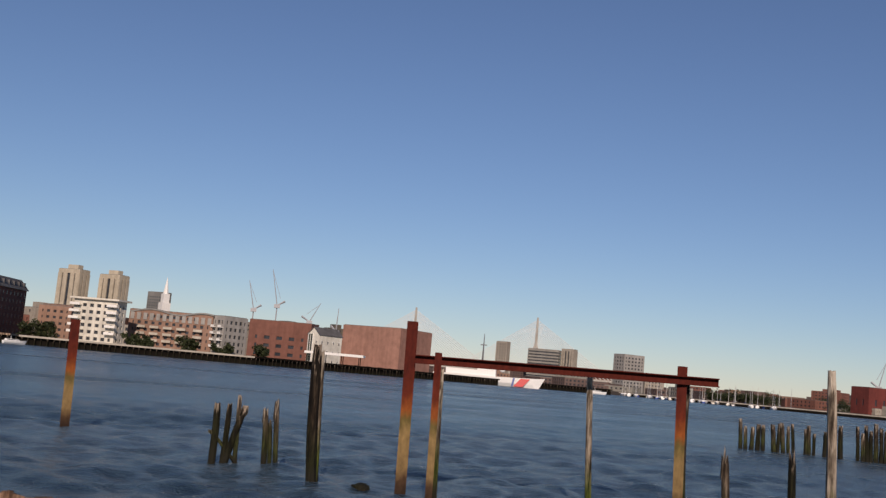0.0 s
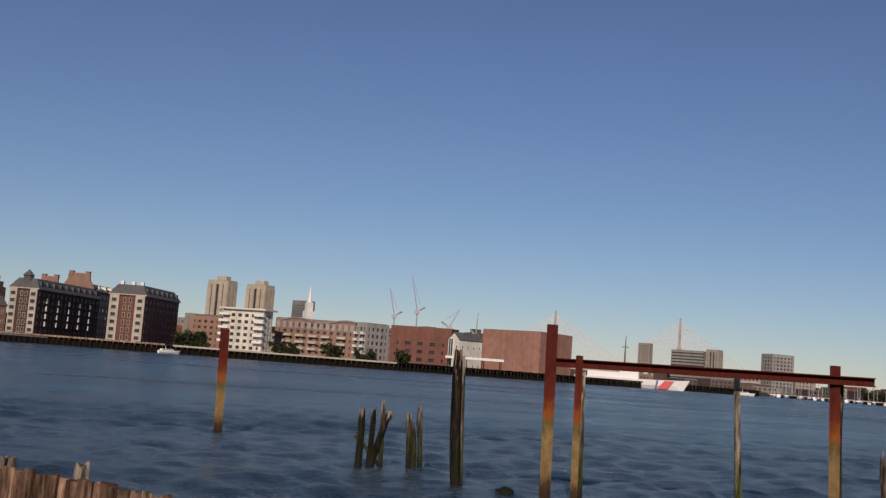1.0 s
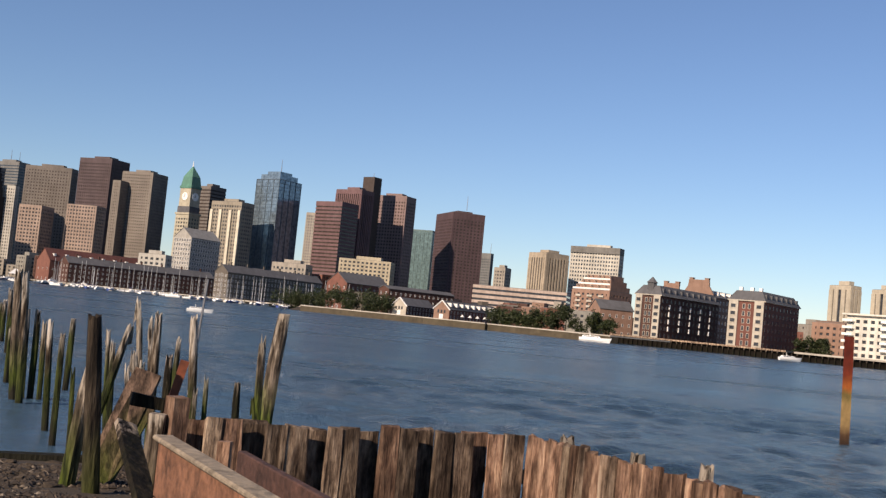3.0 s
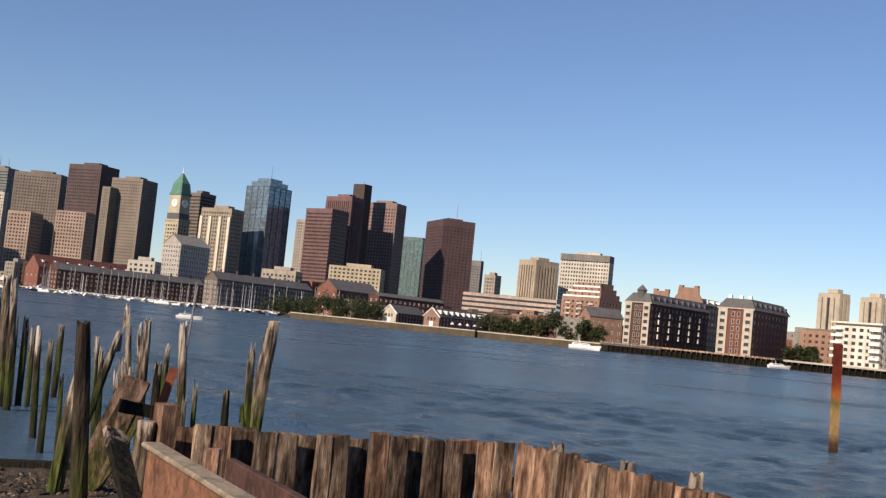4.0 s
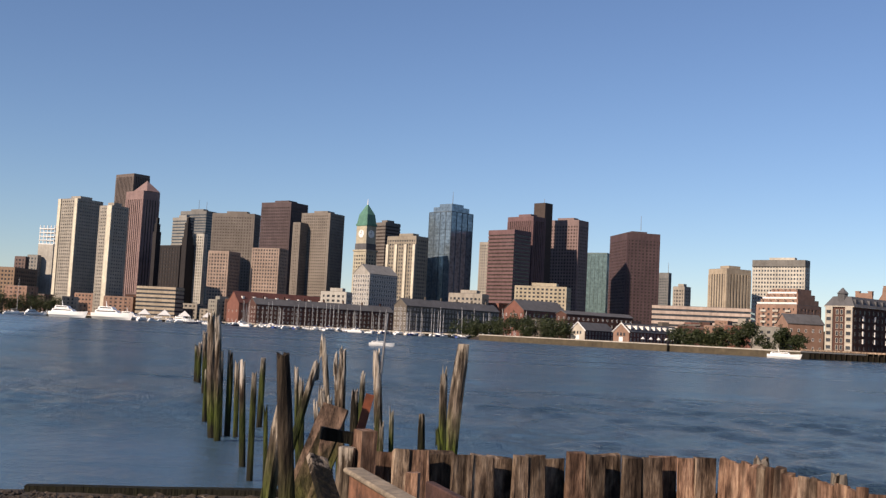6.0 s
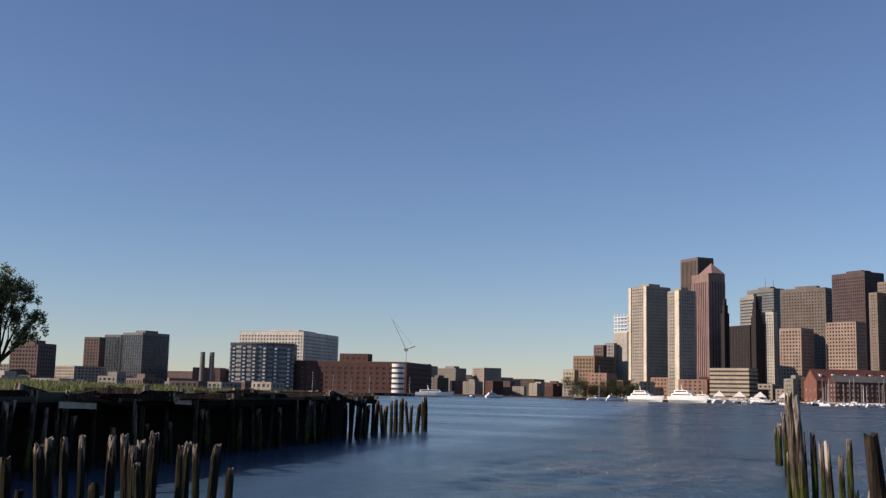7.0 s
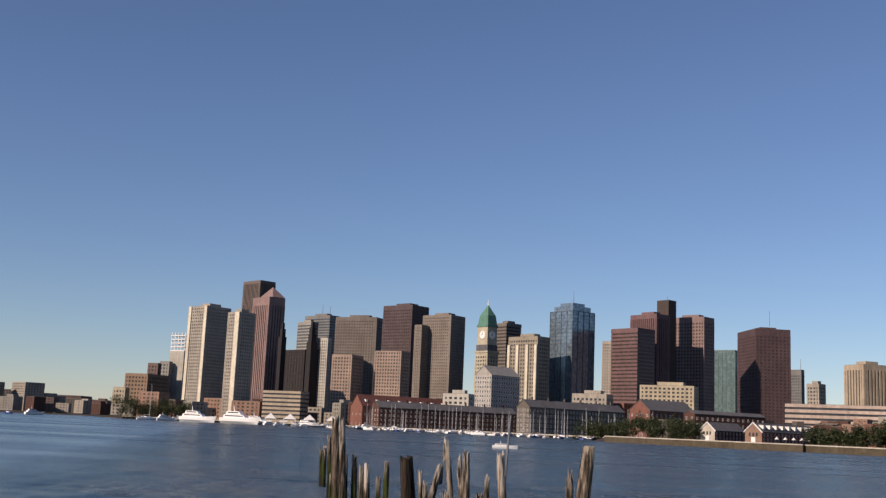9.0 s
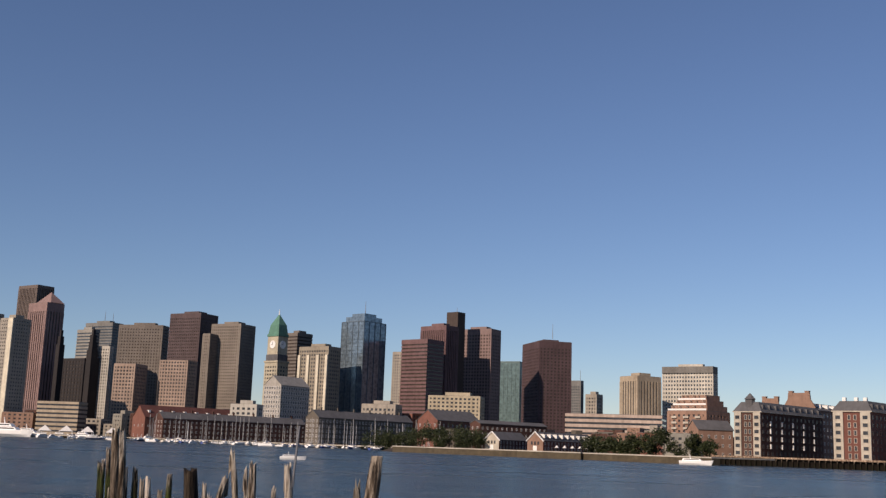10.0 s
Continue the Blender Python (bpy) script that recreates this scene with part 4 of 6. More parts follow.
# Shafts in the same near-black granite; the shadow of other towers is painted in.
for az, steps in ((-23.3, [(0, 7, 0, 6, -1.6, 96), (1, 6, 1, 5, 96, 105), (2, 5, 2, 4, 105, 112)]),
                  (-21.75, [(0, 9, 0, 8, -1.6, 92), (1, 8, 1, 7, 92, 101), (1, 6, 1, 6, 101, 109), (2, 5, 2, 5, 109, 115), (9, 14, 0, 8, -1.6, 84)])):
    p = bearing(az, 1250)
    roof_piece("office_block", "slender dark stepped office shaft with a crenellated top", p.x, p.y, 62, steps, masonry("dark_shadowed_granite", (0.022, 0.019, 0.020)), 3.6)
MAST = [(49.3, 1376, 145, 163), (99, 1603, 107, 122), (-589, 1515, 161, 180), (-576, 1512, 161, 177), (-167, 1197, 146, 162), (-68, 1273, 161, 167)]
for x, y, z0, z1 in MAST:
    mesh_thing("roof_mast", rods([((0, 0, -1), (0, 0, z1 - z0), 0.45, 0.2)]), STEEL, "thin grey mast on a tower roof", "mast", pose(x, y, z0), "roof masts")


def rounded_block():
    t = thing("courthouse", "grey courthouse with a curved glazed front", "building", pose(-845, 824, BASE, 0, 0, 129.7), "downtown buildings")
    n, L, h = 16, 69.0, 49.0
    arc = [(-11 * math.sin(math.pi * k / n), L * k / n) for k in range(n + 1)]
    for name, z0, z1, grow, m in [("core", 0, h, -0.5, GLASS_GREY)] + [("floor_band", k * 4.9, k * 4.9 + 2.6, 0, masonry("court_grey", (0.26, 0.27, 0.27))) for k in range(10)] + [("roof", h, h + 1.2, 0.3, ROOF)]:
        vs = [(x - grow, y, z) for z in (z0, z1) for x, y in arc] + [(30, 0, z0), (30, L, z0), (30, 0, z1), (30, L, z1)]
        m1 = n + 1
        fs = [(k, k + 1, k + 1 + m1, k + m1) for k in range(n)] + [tuple(range(m1)) + (2 * m1 + 1, 2 * m1), tuple(range(m1, 2 * m1)) + (2 * m1 + 3, 2 * m1 + 2),
              (0, 2 * m1, 2 * m1 + 2, m1), (n, 2 * m1 + 1, 2 * m1 + 3, m1 + n), (2 * m1, 2 * m1 + 1, 2 * m1 + 3, 2 * m1 + 2)]
        bm = bmesh.new()
        bm.from_mesh(poly(vs, fs))
        bmesh.ops.recalc_face_normals(bm, faces=bm.faces[:])
        part(name, bm, m, t)


rounded_block()
court = thing("window_bay", "columns of small pale windows on the grey courthouse front", "window bay", pose(-845, 824, BASE, 0, 0, 129.7), "courthouse window bays")
for f in (0.08, 0.27, 0.44, 0.60, 0.76, 0.93):
    bay = part("bay_strip", boxes([(-11 * math.sin(math.pi * f) - 1.0, -11 * math.sin(math.pi * f) + 4, f * 69 - 3.2, f * 69 + 3.2, 0, 47)]), GLASS_GREY, court, "dark glazed bay")
    for k in range(11):
        part("balcony", boxes([(-11 * math.sin(math.pi * f) - 1.5, -11 * math.sin(math.pi * f) - 0.9, f * 69 - 1.3, f * 69 + 1.3, 4 + 3.9 * k, 5.9 + 3.9 * k)]), WHITE, bay)
frame_block = thing("unfinished_building", "white steel frame of a building under construction", "building", pose(-591, 1101, BASE, 0, 0, 83), "downtown buildings")
part("lower_block", boxes([(0, 18, 0, 19, 0, 74)]), masonry("white_stone", (0.476, 0.449, 0.394)), frame_block)
for k in range(5):
    part("floor_slab", boxes([(0, 14, 0, 19, 74 + k * 4.2, 74.9 + k * 4.2)]), WHITE, frame_block)
    for j in range(5):
        for i in (0.4, 13.2):
            part("column", boxes([(i, i + 0.7, j * 4.5, j * 4.5 + 0.7, 74.9 + k * 4.2, 78.2 + k * 4.2)]), WHITE, frame_block)

# church steeple
steeple = thing("steeple", "slender white church steeple", "building", Matrix.Translation(bearing(26.15, 1000, BASE)), "downtown buildings")
part("tower_base", boxes([(-4, 4, -4, 4, 0, 42)]), WHITE, steeple)
part("belfry", boxes([(-2.8, 2.8, -2.8, 2.8, 42, 50)]), WHITE, steeple)
part("spire", rods([((0, 0, 50), (0, 0, 65), 2.6, 0.15)], 8), WHITE, steeple)

# low roofs between the towers and along the far shores
LOW_MATS = [BRICK, BRICK_TAN, BROWN_BRICK, GRANITE, masonry("pale_tan", (0.381, 0.340, 0.286)), masonry("grey_stone", (0.286, 0.272, 0.238)), masonry("dull_brick", (0.177, 0.102, 0.082))]
rng = random.Random(77)
LOW_NAMES = {0: "red brick", 1: "orange brick", 2: "brown brick", 3: "grey granite", 4: "pale tan stone", 5: "grey stone", 6: "dull brown brick"}


def low_row(az0, az1, step, r0, r1, z0, z1, mats, group, every=1.0):
    az = az0
    while az < az1:
        r = rng.uniform(r0, r1)
        wide = radians(step) * r * rng.uniform(0.9, 1.7)
        i = rng.choice(mats)
        p = bearing(az, r)
        tower("low_building", f"low {LOW_NAMES[i]} building with rows of windows", p.x, p.y, 90 - az - rng.choice((20, 40, 62)), wide, wide * rng.uniform(0.6, 1.2), rng.uniform(z0, z1), LOW_MATS[i],
              style=rng.choice(("punched", "grid", "punched")), fh=3.6, bay=4.5, crown=1.5, plant=rng.random() < 0.3, group=group)
        az += step * every * rng.uniform(0.75, 1.2)


low_row(-30.5, -20, 1.0, 1020, 1080, 12, 26, (1, 4, 6, 2), "low waterfront buildings")
low_row(-20, -3, 0.8, 1010, 1090, 16, 34, (0, 1, 2, 3, 5), "low waterfront buildings")
low_row(-3, 11, 0.8, 690, 760, 10, 19, (0, 1, 2, 3, 4), "low waterfront buildings")
low_row(5, 21, 1.1, 620, 700, 11, 19, (0, 1, 2), "low waterfront buildings")
low_row(18, 36, 1.2, 640, 720, 14, 26, (1, 4, 5, 2), "low waterfront buildings")
low_row(38, 68, 1.0, 1300, 1900, 12, 27, (0, 1, 4, 5, 6), "far low buildings")
low_row(46, 67, 1.3, 960, 1150, 7, 12, (0, 6, 5), "far low buildings")
low_row(-70, -45, 1.5, 1300, 1700, 14, 30, (4, 5, 6, 3), "far low buildings")
low_row(-42, -35.0, 1.2, 1650, 2100, 30, 46, (3, 5, 6, 4, 5), "far low buildings", 0.4)
low_row(-35.5, -30.0, 1.1, 1700, 2100, 20, 34, (3, 5, 6, 4, 5), "far low buildings", 0.4)
low_row(-42.5, -30.6, 0.6, 1450, 1900, 13, 26, (2, 5, 6, 4, 3), "far low buildings", 0.55)
low_row(25.5, 36.5, 0.9, 880, 980, 27, 36, (4, 5, 3), "hillside buildings")
low_row(62.6, 68, 0.6, 860, 930, 6, 10, (4, 5, 4), "low sheds")
low_row(-60, -46, 1.3, 760, 900, 7, 12, (4, 5, 6), "low sheds")
tower("warehouse", "plain red shipyard building", *bearing(62.3, 870).xy, -10, 16, 26, 23, masonry("red_shed", (0.15, 0.032, 0.026)), style="punched", fh=9, bay=12, crown=9, plant=False)

# ---------- quays ----------
DEEP = 40
STONE_WALL = masonry("seawall_stone", (0.082, 0.064, 0.040), grain=0.8, patch=0.25, vary=0.4)


def quay(label, az0, r0, az1, r1, top, wall_m, cap_m, piles=0, lip=0.75, deep=DEEP):
    a, b = bearing(az0, r0), bearing(az1, r1)
    d = b - a
    t = thing("quay", label, "quay", pose(a.x, a.y, 0, 0, 0, math.degrees(math.atan2(d.y, d.x))), kind="structure")
    ln = d.length
    back = 1.5 if piles else 0.0
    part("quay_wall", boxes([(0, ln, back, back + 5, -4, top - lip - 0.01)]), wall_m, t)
    part("cap", boxes([(0, ln, -0.2, deep, top - lip, top)]), cap_m, t, "pale worn cap")
    if piles:
        me = rods([((0, 0, -4), (0, 0, top - 0.76), 0.28, 0.26)])
        mesh = bpy.data.meshes.new("quay_pile")
        me.to_mesh(mesh)
        me.free()
        mesh.materials.append(PILE_DARK)
        for k in range(piles):
            part("quay_pile", mesh, None, t).matrix_basis = pose(ln * (k + 0.5) / piles, 0.35 + 0.4 * (k % 2), 0, rng.uniform(-2, 2), rng.uniform(-2, 2))
    return t


quay("low dark quay below the yacht basin", -31, 1050, -17.5, 885, 2.6, DARK, CONC)
quay("dark quay behind the marina berths", -17.5, 885, -6.2, 730, 2.6, DARK, CONC)
quay("stone seawall with a pale promenade", -6.2, 590, 0.3, 505, 3.3, STONE_WALL, CONC, lip=0.5)
quay("stone seawall below the gabled houses", 0.3, 500, 3.6, 486, 3.3, STONE_WALL, CONC, lip=0.5)
quay("stone seawall with a pale promenade under trees", 3.6, 489, 10.2, 440, 3.2, STONE_WALL, CONC, lip=0.5)
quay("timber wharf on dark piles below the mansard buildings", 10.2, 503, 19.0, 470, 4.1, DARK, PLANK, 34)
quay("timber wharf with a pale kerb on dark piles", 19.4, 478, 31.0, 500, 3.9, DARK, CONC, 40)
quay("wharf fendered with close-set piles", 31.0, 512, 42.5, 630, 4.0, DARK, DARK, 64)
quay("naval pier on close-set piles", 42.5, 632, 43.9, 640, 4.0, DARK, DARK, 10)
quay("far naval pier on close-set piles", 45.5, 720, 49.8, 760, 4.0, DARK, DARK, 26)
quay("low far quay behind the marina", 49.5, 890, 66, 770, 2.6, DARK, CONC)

# ---------- cable bridge far behind ----------
def cable_pylon(az, r, z_top, label):
    t = thing("cable_bridge", label, "bridge", Matrix.Translation(bearing(az, r)) @ pose(0, 0, 0, 0, 0, -az))
    pale = masonry("bridge_concrete", (0.394, 0.374, 0.340))
    fork = z_top * 0.62
    part("leg", rods([((-17, 0, 0), (0, 0, fork), 2.6, 2.0)]), pale, t)
    part("leg", rods([((17, 0, 0), (0, 0, fork), 2.6, 2.0)]), pale, t)
    part("pylon_head", rods([((0, 0, fork - 3), (0, 0, z_top), 2.6, 1.7)]), pale, t)
    part("cross_beam", boxes([(-14, 14, -1.5, 1.5, 16, 19)]), pale, t)
    part("deck", boxes([(-150, 150, -14, 14, 15, 18)]), pale, t)
    for k in range(18):
        for side in (-1, 1):
            z = fork + (z_top - 4 - fork) * k / 17
            part("stay_cable", rods([((0, 0, z), (side * (18 + 6.2 * k), 0, 18), 0.4, 0.4)], 4), WHITE, t)


cable_pylon(39.19, 1650, 102, "pale forked bridge pylon with a fan of white stays")
cable_pylon(45.65, 1700, 106, "pale forked bridge pylon with a wide fan of white stays")

# ---------- cranes ----------
def crane(az, r, base, top, lean, label, material=plain("crane_paint", (0.34, 0.35, 0.37), 0.5)):
    t = thing("crane", label, "crane", Matrix.Translation(bearing(az, r)) @ pose(0, 0, 0, 0, 0, -az), "cranes")
    pivot = base + (top - base) * 0.45
    part("mast", rods([((0, 0, 0), (0, 0, pivot), 0.55, 0.5)], 4), material, t)
    part("cab", boxes([(-2.4, 2.4, -1.8, 1.8, pivot, pivot + 3)]), material, t)
    part("jib", rods([((0, 0, pivot + 2), (lean, 0, top), 0.42, 0.22)], 4), material, t, "lattice jib")
    part("counter_jib", rods([((0, 0, pivot + 2), (-lean * 0.35 + (4 if lean < 0 else -4), 0, pivot + 6), 0.5, 0.9)], 4), material, t)
    part("stay", rods([((-lean * 0.35, 0, pivot + 8), (lean * 0.9, 0, top * 0.97), 0.15, 0.15)], 4), material, t)


crane(30.67, 900, 20, 66, -5.7, "tall thin luffing crane behind the roofs")
crane(31.86, 900, 20, 77, -6.3, "tall thin luffing crane with a steep jib")
crane(33.62, 900, 20, 53, 8.0, "tower crane with a short horizontal jib")
crane(35.06, 800, 10, 45, 0.5, "thin dark pole mast behind the sheds")
crane(62.72, 900, 4, 43.5, 4.7, "shipyard luffing crane beside the red shed")
crane(66.42, 900, 4, 37, -6.6, "shipyard luffing crane on the quay")
crane(-39.85, 1250, 20, 88.5, -18.0, "pale tower crane above the courthouse")

# ---------- vessels ----------
HULL = plain("white_hull", (0.78, 0.78, 0.76), 0.3, vary=0.05)
DECK = plain("pale_deck", (0.62, 0.58, 0.50), 0.6)
RED_BAND = plain("red_paint", (0.55, 0.03, 0.03), 0.4)
BLUE_BAND = plain("blue_paint", (0.02, 0.06, 0.25), 0.4)
ALU = plain("mast_metal", (0.50, 0.50, 0.49), 0.4)


def hull_mesh(length, beam, height, rake=0.16, draft=0.5):
    """A boat hull along x with a pointed raked bow and a flat stern."""
    st = [(0.0, 0.82, 0.86), (0.25, 0.98, 0.84), (0.55, 1.0, 0.88), (0.8, 0.72, 0.96), (0.93, 0.36, 1.02), (1.0, 0.03, 1.08)]
    vs, fs = [], []
    for f, b, h in st:
        x = f * length
        for sy, z, bx, sh in ((-1, h * height, 1.0, rake), (-1, 0.35 * height, 0.86, 0.4 * rake), (-0.15, -draft, 0.6, 0.0), (0.15, -draft, 0.6, 0.0), (1, 0.35 * height, 0.86, 0.4 * rake), (1, h * height, 1.0, rake)):
            vs.append((x + sh * length * f * f * 0.5, sy * b * beam / 2 * bx, z))
    for k in range(len(st) - 1):
        for s in range(6):
            a, b = k * 6 + s, k * 6 + (s + 1) % 6
            fs.append((a, b, b + 6, a + 6))
    fs += [(5, 4, 3, 2, 1, 0), tuple(30 + i for i in range(6))]
    bm = bmesh.new()
    bm.from_mesh(poly(vs, fs))
    bmesh.ops.recalc_face_normals(bm, faces=bm.faces[:])
    return bm


def yacht(label, az, r, length, yaw, tiers=3, scale=1.0):
    t = thing("motor_yacht", label, "boat", Matrix.Translation(bearing(az, r)) @ pose(0, 0, 0, 0, 0, yaw), "boats")
    h = length * 0.15
    part("hull", hull_mesh(length, length * 0.2, h), HULL, t)
    for k in range(tiers):
        x0, x1, b = length * (0.10 + 0.07 * k), length * (0.72 - 0.13 * k), length * (0.16 - 0.02 * k)
        z = h * 0.86 + k * length * 0.075
        zh, rake = length * 0.068, length * 0.07
        vs = [(x0, -b / 2, z), (x1, -b / 2, z), (x1, b / 2, z), (x0, b / 2, z), (x0 + rake * 0.3, -b * 0.44, z + zh), (x1 - rake, -b * 0.44, z + zh), (x1 - rake, b * 0.44, z + zh), (x0 + rake * 0.3, b * 0.44, z + zh)]
        part("cabin", poly(vs, [(3, 2, 1, 0), (4, 5, 6, 7), (0, 1, 5, 4), (1, 2, 6, 5), (2, 3, 7, 6), (3, 0, 4, 7)]), HULL, t)
        part("window_band", boxes([(x0 + length * 0.05, x1 - length * 0.07, -b / 2 + length * 0.002, b / 2 - length * 0.002, z + length * 0.026, z + length * 0.052)]), GLASS, t, "dark band of cabin windows")
    zt = h * 0.86 + tiers * length * 0.075
    part("radar_arch", rods([((length * 0.36, 0, zt - 0.5), (length * 0.33, 0, zt + length * 0.12), length * 0.014, length * 0.006)]), HULL, t)
    return t


def sailboat(az, r, length, mast, yaw, label, group="moored sailing boats"):
    t = thing("sailboat", label, "boat", Matrix.Translation(bearing(az, r)) @ pose(0, 0, 0, 0, 0, yaw), group)
    part("hull", hull_mesh(length, length * 0.28, length * 0.13), rng.choice((HULL, HULL, HULL, DECK, BLUE_BAND)), t)
    part("cabin", bevelled([(length * 0.3, length * 0.66, -length * 0.08, length * 0.08, length * 0.11, length * 0.18)], 0.08), HULL, t)
    part("mast", rods([((length * 0.56, 0, length * 0.1), (length * 0.56, 0, mast), 0.13, 0.09)]), ALU, t)
    part("boom", rods([((length * 0.56, 0, length * 0.27), (length * 0.16, 0, length * 0.26), 0.2, 0.16)]), BLUE_BAND if rng.random() < 0.5 else DECK, t)
    part("forestay", rods([((length * 0.98, 0, length * 0.15), (length * 0.57, 0, mast * 0.97), 0.04, 0.04)], 4), STEEL, t)
    return t


yacht("large white motor yacht with two decks", -28.15, 960, 34, -8, 2)
yacht("large white motor yacht with a tall radar mast", -26.1, 955, 38, -12, 2)
yacht("white motor yacht moored by the quay", -24.9, 950, 26, -10, 2)
yacht("small white cabin cruiser at the marina", -22.2, 900, 20, -15, 2)
yacht("white harbour excursion boat", -39.3, 960, 32, 40, 1)
yacht("small white motor launch under way", -12.0, 207, 4.6, 12, 1)
yacht("white motor boat lying at the timber wharf", 8.6, 432, 12, -22, 1)
yacht("small white boat by the far quay", -30.3, 930, 12, 50, 1)
yacht("dark and white tug in the channel", -35.6, 1000, 18, 70, 2)
yacht("small workboat beside the wharf", 18.7, 464, 10, 15, 1)
yacht("white launch by the naval pier", 48.6, 700, 12, -20, 1)
for k in range(15):
    yacht("small white cabin cruiser in the marina", rng.uniform(-24, -17), rng.uniform(860, 900), rng.uniform(9, 15), rng.uniform(-30, 80), rng.choice((1, 2)))
NAVY = plain("navy_hull", (0.025, 0.035, 0.07), 0.35)
for k in range(46):
    f = (k + rng.random()) / 46
    az = -23.5 + 18 * f
    boat = yacht("small cabin cruiser berthed in the crowded marina", az, 870 - 165 * f + rng.uniform(-22, 22), rng.uniform(6, 11), rng.choice((70, -105, 60, 20, 160)) + rng.uniform(-15, 15), rng.choice((1, 1, 2)))
    if rng.random() < 0.3:
        for ob in boat.children:
            if ob.name.startswith("hull"):
                ob.data.materials[0] = NAVY
for k in range(10):
    yacht("white cabin cruiser among the large yachts", -30.2 + 0.85 * k + rng.uniform(-0.2, 0.2), 985 + rng.uniform(-10, 25), rng.uniform(11, 19), rng.choice((70, 50, -110, 5)) + rng.uniform(-15, 15), rng.choice((1, 2, 2)))
for k in range(7):
    p = bearing(-19.5 + 2.1 * k, 880 - 20 * k)
    dock = thing("dock", "floating timber dock between the berths", "dock", pose(p.x, p.y, 0, 0, 0, -112), "floating docks")
    part("deck", boxes([(0, 62, -1.2, 1.2, 0.15, 0.55)]), CONC, dock)
    for j in range(6):
        part("guide_post", rods([((4 + 11 * j, 1.3, -3), (4 + 11 * j, 1.3, 3.4 + 0.3 * (j % 2)), 0.2, 0.18)]), PILE_DARK, dock)
for k, (az, r) in enumerate(((-22.6, 905), (-21.6, 915), (-20.4, 900), (-23.6, 925))):
    p = bearing(az, r)
    tent = thing("tent", "white peaked tent on the wharf", "tent", pose(p.x, p.y, 2.6, 0, 0, 20), "white tents")
    part("canvas", poly([(-5, -5, 3), (5, -5, 3), (5, 5, 3), (-5, 5, 3), (0, 0, 7.5)], [(3, 2, 1, 0), (0, 1, 4), (1, 2, 4), (2, 3, 4), (3, 0, 4)]), WHITE, tent)
    for x, y in ((-4.8, -4.8), (4.8, -4.8), (4.8, 4.8), (-4.8, 4.8)):
        part("pole", rods([((x, y, -0.4), (x, y, 3.1), 0.12, 0.12)]), ALU, tent)
for k in range(72):
    f = k / 71
    az = -19 + 15.5 * f + rng.uniform(-0.2, 0.2)
    sailboat(az, 845 - 150 * f + rng.uniform(-30, 25), rng.uniform(8, 13), rng.uniform(13, 21), rng.choice((70, 80, -100, 60)) + rng.uniform(-12, 12), "white sailing boat with a bare mast in the marina")
for k in range(36):
    f = k / 35
    az = 50.3 + 8.3 * f + rng.uniform(-0.15, 0.15)
    sailboat(az, 845 - 25 * f + rng.uniform(-25, 20), rng.uniform(9, 14), rng.uniform(10, 17), rng.choice((40, -140, 30)) + rng.uniform(-12, 12), "white sailing boat with a bare mast in the far marina")
for k in range(9):
    sailboat(-45 + k * 1.1, rng.uniform(950, 1040), 11, rng.uniform(15, 20), rng.uniform(0, 180), "sailing boat moored before the courthouse")
sailboat(-30.1, 935, 16, 30, 70, "tall-masted sailing yacht by the quay")


def cutter():
    a, b = bearing(40.4, 672), bearing(46.3, 668)
    d = b - a
    t = thing("patrol_ship", "white patrol ship with a red diagonal bow stripe", "ship", pose(a.x, a.y, 0, 0, 0, math.degrees(math.atan2(d.y, d.x))))
    ln = d.length * 0.93
    part("hull", hull_mesh(ln, 10.5, 5.9, 0.14, 2), HULL, t)
    vs = [(0, 0, 0.4), (3.4, 0, 0.4), (6.0, 0, 5.4), (2.6, 0, 5.4), (0, 0.3, 0.4), (3.4, 0.3, 0.4), (6.0, 0.3, 5.4), (2.6, 0.3, 5.4)]
    s = part("bow_stripe", poly(vs, [(0, 1, 2, 3), (7, 6, 5, 4), (0, 4, 5, 1), (1, 5, 6, 2), (2, 6, 7, 3), (3, 7, 4, 0)]), RED_BAND, t, "red diagonal stripe")
    s.matrix_basis = pose(ln * 0.775, -5.05, 0, -6, 0, 9) @ Matrix.Diagonal((1.7, 1, 1, 1))
    s = part("bow_stripe", poly(vs, [(0, 1, 2, 3), (7, 6, 5, 4), (0, 4, 5, 1), (1, 5, 6, 2), (2, 6, 7, 3), (3, 7, 4, 0)]), BLUE_BAND, t, "thin blue diagonal stripe")
    s.matrix_basis = pose(ln * 0.755, -5.25, 0, -6, 0, 8) @ Matrix.Diagonal((0.35, 1, 1, 1))
    part("deckhouse", bevelled([(ln * 0.12, ln * 0.60, -4, 4, 5.0, 8.4)], 0.2), HULL, t)
    part("bridge_house", bevelled([(ln * 0.42, ln * 0.60, -3.6, 3.6, 8.4, 11.4)], 0.2), HULL, t)
    part("bridge_windows", boxes([(ln * 0.425, ln * 0.601, -3.63, 3.63, 9.7, 10.7)]), GLASS, t, "dark bridge windows")
    part("ship_mast", rods([((ln * 0.46, 0, 13), (ln * 0.46, 0, 31), 0.7, 0.2), ((ln * 0.46, -3, 21), (ln * 0.46, 3, 21), 0.25, 0.25), ((ln * 0.46 - 2, 0, 24), (ln * 0.46 + 2, 0, 24), 0.3, 0.3)]), STEEL, t)
    bm = bmesh.new()
    bmesh.ops.create_uvsphere(bm, u_segments=12, v_segments=8, radius=1.8, matrix=Matrix.Translation((ln * 0.66, 0, 10)))
    part("radome", bm, HULL, t, "white radar dome")


cutter()

